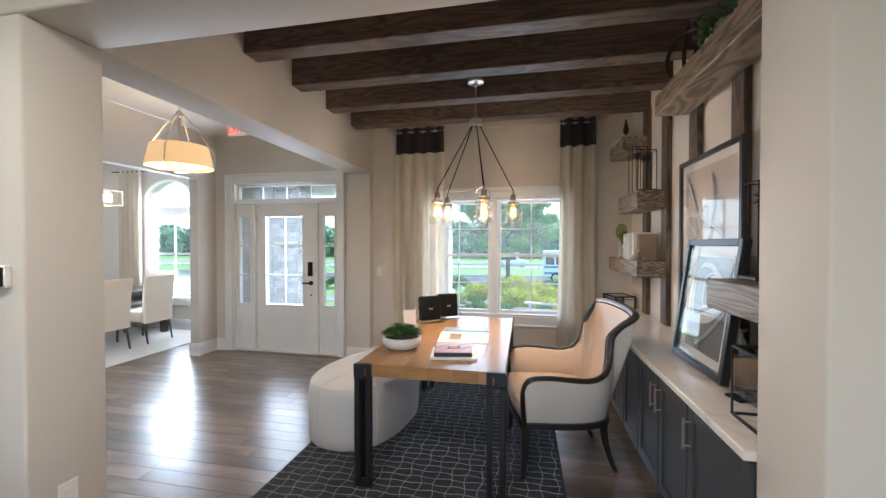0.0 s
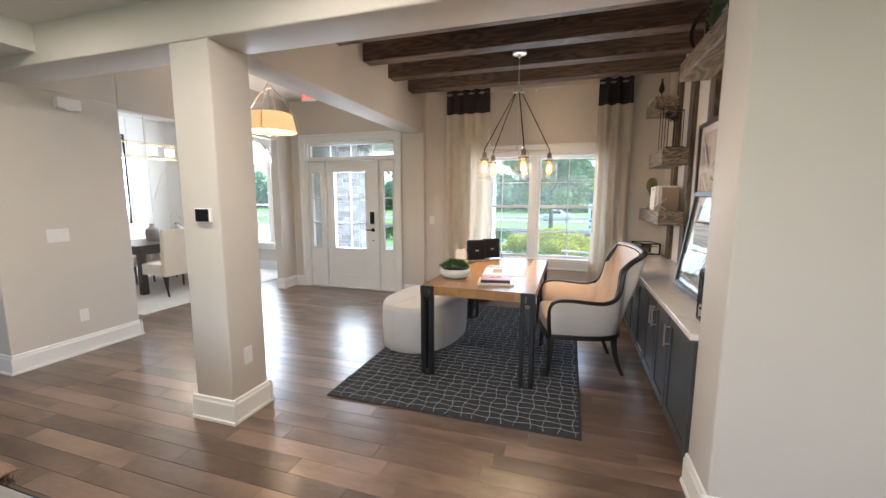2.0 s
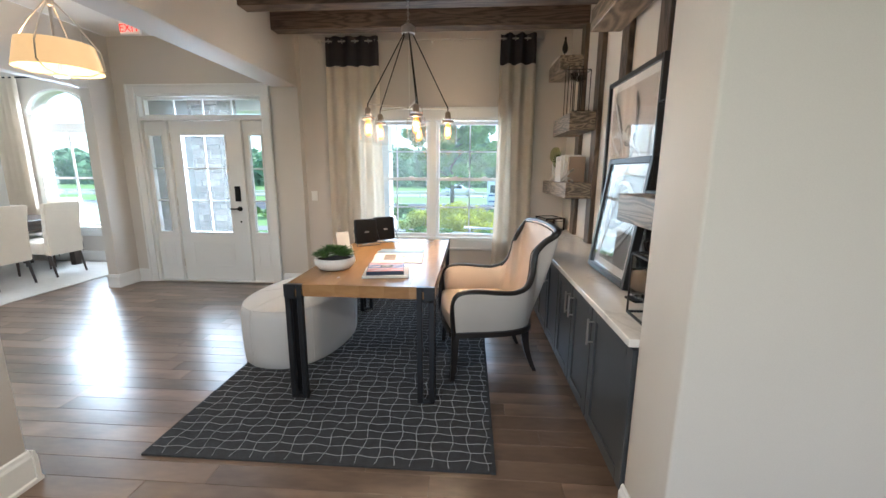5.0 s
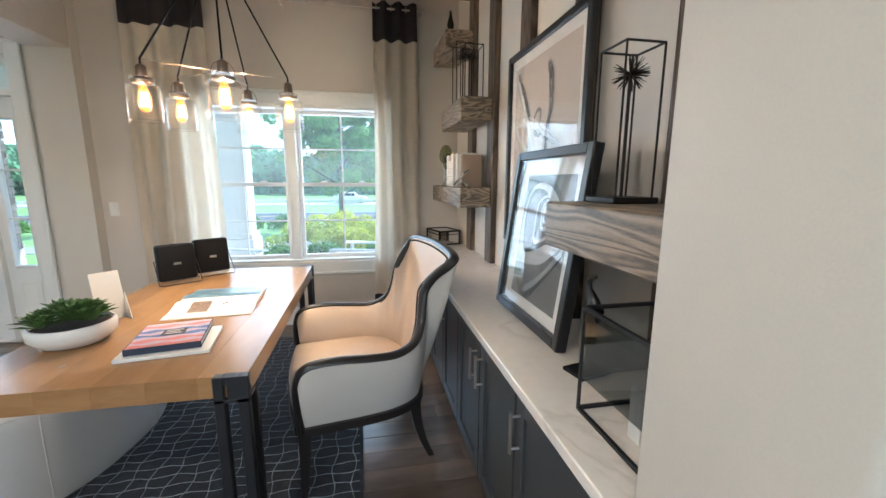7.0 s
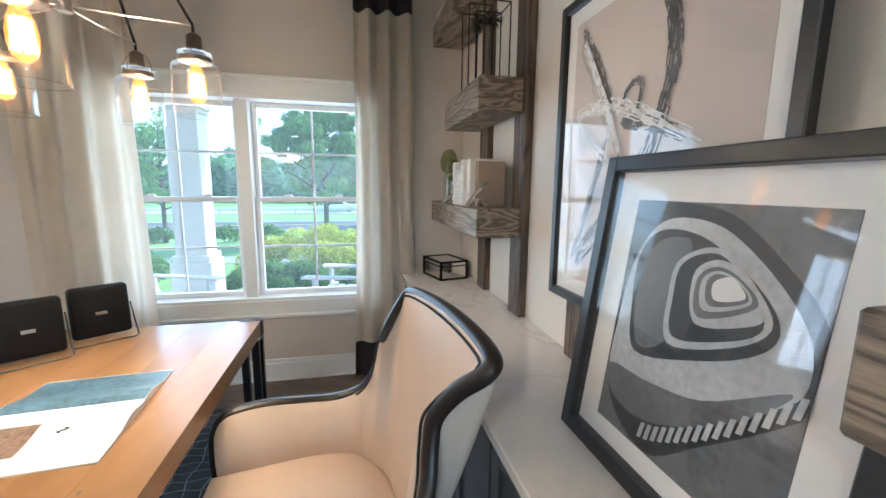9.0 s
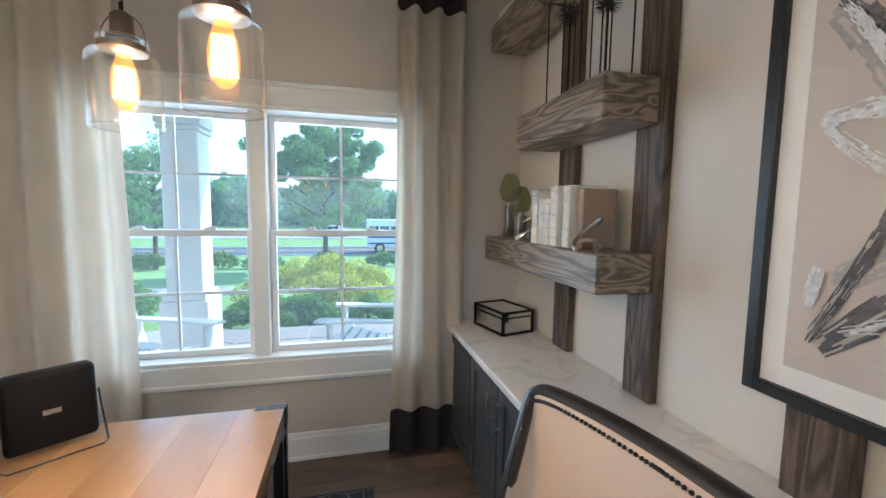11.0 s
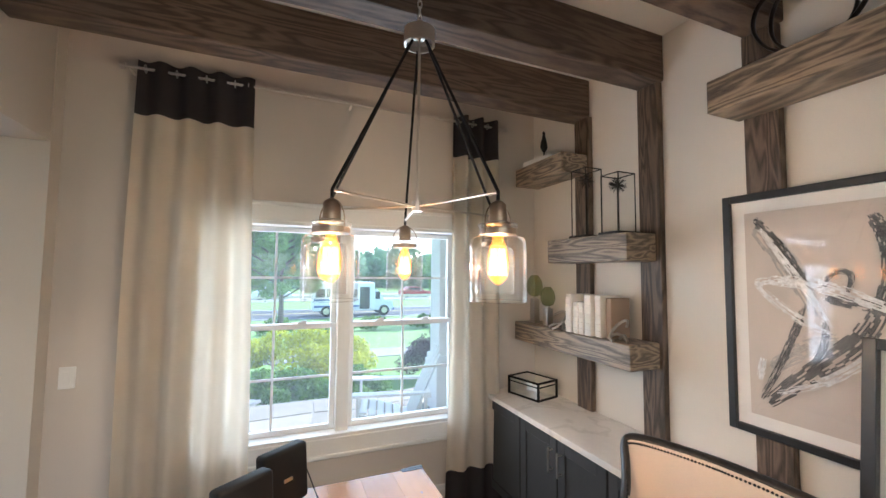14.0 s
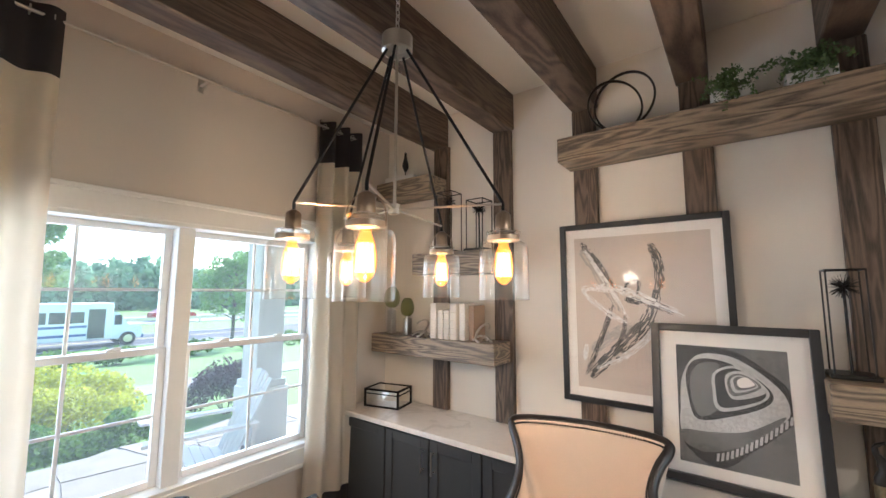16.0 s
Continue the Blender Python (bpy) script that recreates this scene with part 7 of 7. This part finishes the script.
# ---- vehicles ----
def wheel(parent, x, y, r, w):
    bm = bmesh.new()
    lathe(bm, ((r * 0.6, -w / 2), (r * 0.95, -w / 2), (r, -w / 3), (r, w / 3), (r * 0.95, w / 2), (r * 0.6, w / 2)), 20)
    bmesh.ops.rotate(bm, verts=bm.verts, cent=(0, 0, 0), matrix=Matrix.Rotation(radians(90), 3, "X"))
    bmesh.ops.translate(bm, verts=bm.verts, vec=(x, y, r))
    t = part("wheel", bm, BLACKP, parent, "black tyre", True)
    bm = bmesh.new()
    lathe(bm, ((0.02, -w / 2 - 0.01), (r * 0.55, -w / 2), (r * 0.58, w / 2), (0.02, w / 2 + 0.01)), 16)
    bmesh.ops.rotate(bm, verts=bm.verts, cent=(0, 0, 0), matrix=Matrix.Rotation(radians(90), 3, "X"))
    bmesh.ops.translate(bm, verts=bm.verts, vec=(x, y, r))
    part("rim", bm, NICKEL, t)


BUSW = mat("white_car_paint", (0.75, 0.76, 0.77), 0.3, var=0.04, scale=2, bump=0)
BLUES = mat("blue_stripe", (0.03, 0.07, 0.25), 0.35, var=0.1, bump=0)
DGLASS = mat("dark_vehicle_glass", (0.02, 0.025, 0.03), 0.1, var=0.1, bump=0)

bus = thing("shuttle_bus", pose(1.9, 34.3, -1.743), "white shuttle bus with blue stripes on the road", "bus")
part("body", boxes((0, 4.7, 0, 2.2, 0.45, 2.65), bevel=0.08, seg=3), BUSW, bus, smooth=True)
bm = bmesh.new()
prof = ((4.68, 0.45), (6.2, 0.45), (6.25, 0.7), (6.2, 1.1), (5.5, 1.28), (4.95, 2.05), (4.68, 2.1))
a = [bm.verts.new((x, 0.08, z)) for x, z in prof]
b = [bm.verts.new((x, 2.12, z)) for x, z in prof]
bm.faces.new(a), bm.faces.new(b[::-1])
for k in range(len(prof)):
    bm.faces.new((a[k], a[(k + 1) % len(prof)], b[(k + 1) % len(prof)], b[k]))
part("cab", bm, BUSW, bus)
part("cab_window", boxes((4.78, 5.15, 0.06, 0.09, 1.3, 1.9)), DGLASS, bus)
for k in range(4):
    part("window", boxes((0.15 + 0.82 * k, 0.85 + 0.82 * k, -0.012, 0.02, 1.5, 2.15), bevel=0.004), DGLASS, bus)
part("door", boxes((3.5, 4.3, -0.014, 0.02, 0.55, 2.3), bevel=0.004), DGLASS, bus, "glazed folding door")
for z in (0.72, 1.22):
    part("stripe", boxes((0.05, 3.45, -0.008, 0.02, z, z + 0.14)), BLUES, bus, "blue stripe")
part("bumper", boxes((6.15, 6.35, 0.1, 2.1, 0.42, 0.62), bevel=0.02), BLUES, bus)
for x in (0.95, 5.5):
    for y in (0.12, 2.08):
        wheel(bus, x, y, 0.42, 0.26)


def car(m, paint, label):
    c = thing("car", m, label, "car", "far cars")
    bm = bmesh.new()
    prof = ((0, 0.3), (4.4, 0.3), (4.45, 0.65), (4.2, 0.85), (3.3, 0.95), (2.7, 1.42), (1.1, 1.45), (0.3, 0.98), (0.0, 0.9))
    a = [bm.verts.new((x, 0, z)) for x, z in prof]
    b = [bm.verts.new((x, 1.75, z)) for x, z in prof]
    bm.faces.new(a), bm.faces.new(b[::-1])
    for k in range(len(prof)):
        bm.faces.new((a[k], a[(k + 1) % len(prof)], b[(k + 1) % len(prof)], b[k]))
    part("body", bm, paint, c)
    part("side_window", boxes((1.0, 2.75, -0.01, 0.02, 0.98, 1.34), bevel=0.004), DGLASS, c)
    for x in (0.8, 3.55):
        for y in (0.1, 1.65):
            wheel(c, x, y, 0.32, 0.2)


car(pose(-3.5, 55, -1.70), BUSW, "white car passing on the far highway")
car(pose(15.0, 55, -1.70), mat("red_car_paint", (0.35, 0.02, 0.02), 0.3, bump=0), "red car passing on the far highway")

# ---- flag on its pole ----
fl = thing("striped_flag", pose(-2.95, 7.15, -0.052), "red and white striped flag hanging from a pole", "flag")
bm = bmesh.new()
tube(bm, (0, 0, 0), (0, 0, 2.2), 0.014, 8)
part("pole", bm, WOODW, fl)
REDF = mat("red_cloth", (0.45, 0.03, 0.04), 0.85, fine=300, bump=0.1)
for k in range(7):
    bm = bmesh.new()
    x0 = 0.02 + 0.032 * k
    lo = []
    for q in range(13):
        z = 1.25 + 0.8 * q / 12
        wv = 0.03 * math.sin(z * 9 + k) + (2.05 - z) * 0.12
        lo.append([bm.verts.new((x0 + e + wv * 0.4, 0.02 * math.sin(z * 7 + k * 0.8), z)) for e in (0, 0.031)])
    for p, q in zip(lo, lo[1:]):
        bm.faces.new((p[0], p[1], q[1], q[0]))
    bmesh.ops.solidify(bm, geom=bm.faces[:], thickness=0.002)
    part("stripe", bm, REDF if k % 2 == 0 else LINEN, fl)

# ---- pieces: floor planks ----
def plank_mesh(length, width):
    bm = bmesh.new()
    box(bm, 0.0006, length - 0.0006, 0.0005, width - 0.0005, -0.012, 0.0, 0.0016)
    return finish("plank", bm, PLANK)


LENS = (0.62, 0.86, 1.05, 1.22)
PW = 0.127
PM = [plank_mesh(L, PW) for L in LENS]
rnd = random.Random(21)
near, far = 0, []
y = -1.0
while y < 6.5:
    x = -8.4 - rnd.uniform(0, 1.0)
    while x < 3.9:
        k = rnd.randrange(4)
        L = LENS[k]
        if -3.3 < x + L / 2 < 1.0 and 0.9 < y < 4.3 and near < 300 and not (-1.3 < x and x + L < 0.5 and y > 2.4):
            ob = new("plank", PM[k])
            ob.location = (x, y, 0)
            ob.parent = FLOOR
            near += 1
        else:
            far.append((x, y, L))
        x += L
    y += PW
verts, faces = [], []
for x, y, L in far:
    b = len(verts)
    x0, x1, y0, y1 = x + 0.0006, x + L - 0.0006, y + 0.0005, y + PW - 0.0005
    e = 0.0014
    verts += [(x0, y0, -0.002), (x1, y0, -0.002), (x1, y1, -0.002), (x0, y1, -0.002), (x0 + e, y0 + e, 0), (x1 - e, y0 + e, 0), (x1 - e, y1 - e, 0), (x0 + e, y1 - e, 0)]
    faces += [tuple(b + i for i in f) for f in ((4, 5, 6, 7), (0, 1, 5, 4), (1, 2, 6, 5), (2, 3, 7, 6), (3, 0, 4, 7))]
me = bpy.data.meshes.new("planks")
me.from_pydata(verts, [], faces)
me.materials.append(PLANK)
pf = new("planks", me)
pf.parent = FLOOR
pf["kind"] = "stuff"

# ---- flagstones on the patio ----
rnd = random.Random(31)
cells = [[(-2.6 + 0.62 * i + rnd.uniform(-0.16, 0.16), 5.75 + 0.56 * j + rnd.uniform(-0.15, 0.15)) for j in range(6)] for i in range(11)]
for i in range(10):
    for j in range(5):
        q = [cells[i][j], cells[i + 1][j], cells[i + 1][j + 1], cells[i][j + 1]]
        cx, cy = sum(p[0] for p in q) / 4, sum(p[1] for p in q) / 4
        bm = bmesh.new()
        lo = [bm.verts.new((cx + (p[0] - cx) * 0.955, cy + (p[1] - cy) * 0.955, -0.053)) for p in q]
        hi = [bm.verts.new((cx + (p[0] - cx) * 0.945, cy + (p[1] - cy) * 0.945, -0.044)) for p in q]
        bm.faces.new(lo[::-1]), bm.faces.new(hi)
        for k in range(4):
            bm.faces.new((lo[k], lo[(k + 1) % 4], hi[(k + 1) % 4], hi[k]))
        part("flagstone", bm, FLAG, PORCH)

# ---- ledge stone pier outside the door ----
pier = tagged(new("stone_pier"), "ledge stone pier beside the front door", "pier", kind="structure")
part("core", boxes((-4.35, -3.40, 6.55, 6.98, -0.36, 2.74)), MORTAR, pier)
SM = []
for L, h in ((0.16, 0.07), (0.24, 0.07), (0.31, 0.07), (0.20, 0.10), (0.28, 0.10)):
    bm = bmesh.new()
    box(bm, 0, L - 0.008, -0.03, 0.012, 0, h - 0.008, 0.006)
    for v in bm.verts:
        v.co += Vector((rnd.uniform(-1, 1), rnd.uniform(-1, 1), rnd.uniform(-1, 1))) * 0.004
    SM.append((L, h, finish("ledge_stone", bm, STONE)))
z = -0.34
while z < 2.68:
    h = rnd.choice((0.07, 0.10))
    opts = [s for s in SM if s[1] == h]
    for axis in ("front", "side"):
        x = -4.35 if axis == "front" else 0.0
        end = -3.40 if axis == "front" else 0.43
        while x < end - 0.02:
            L, _, me = rnd.choice(opts)
            ob = new("ledge_stone", me)
            ob.parent = pier
            s = min(1.0, (end - x) / L)
            if axis == "front":
                ob.matrix_local = pose(x, 6.55 + rnd.uniform(-0.008, 0.006), z) @ Matrix.Diagonal((s, 1, 1, 1))
            else:
                ob.matrix_local = pose(-3.40 + rnd.uniform(-0.006, 0.008), 6.55 + x, z, 0, 0, 90) @ Matrix.Diagonal((s, 1, 1, 1))
            x += L
    z += h
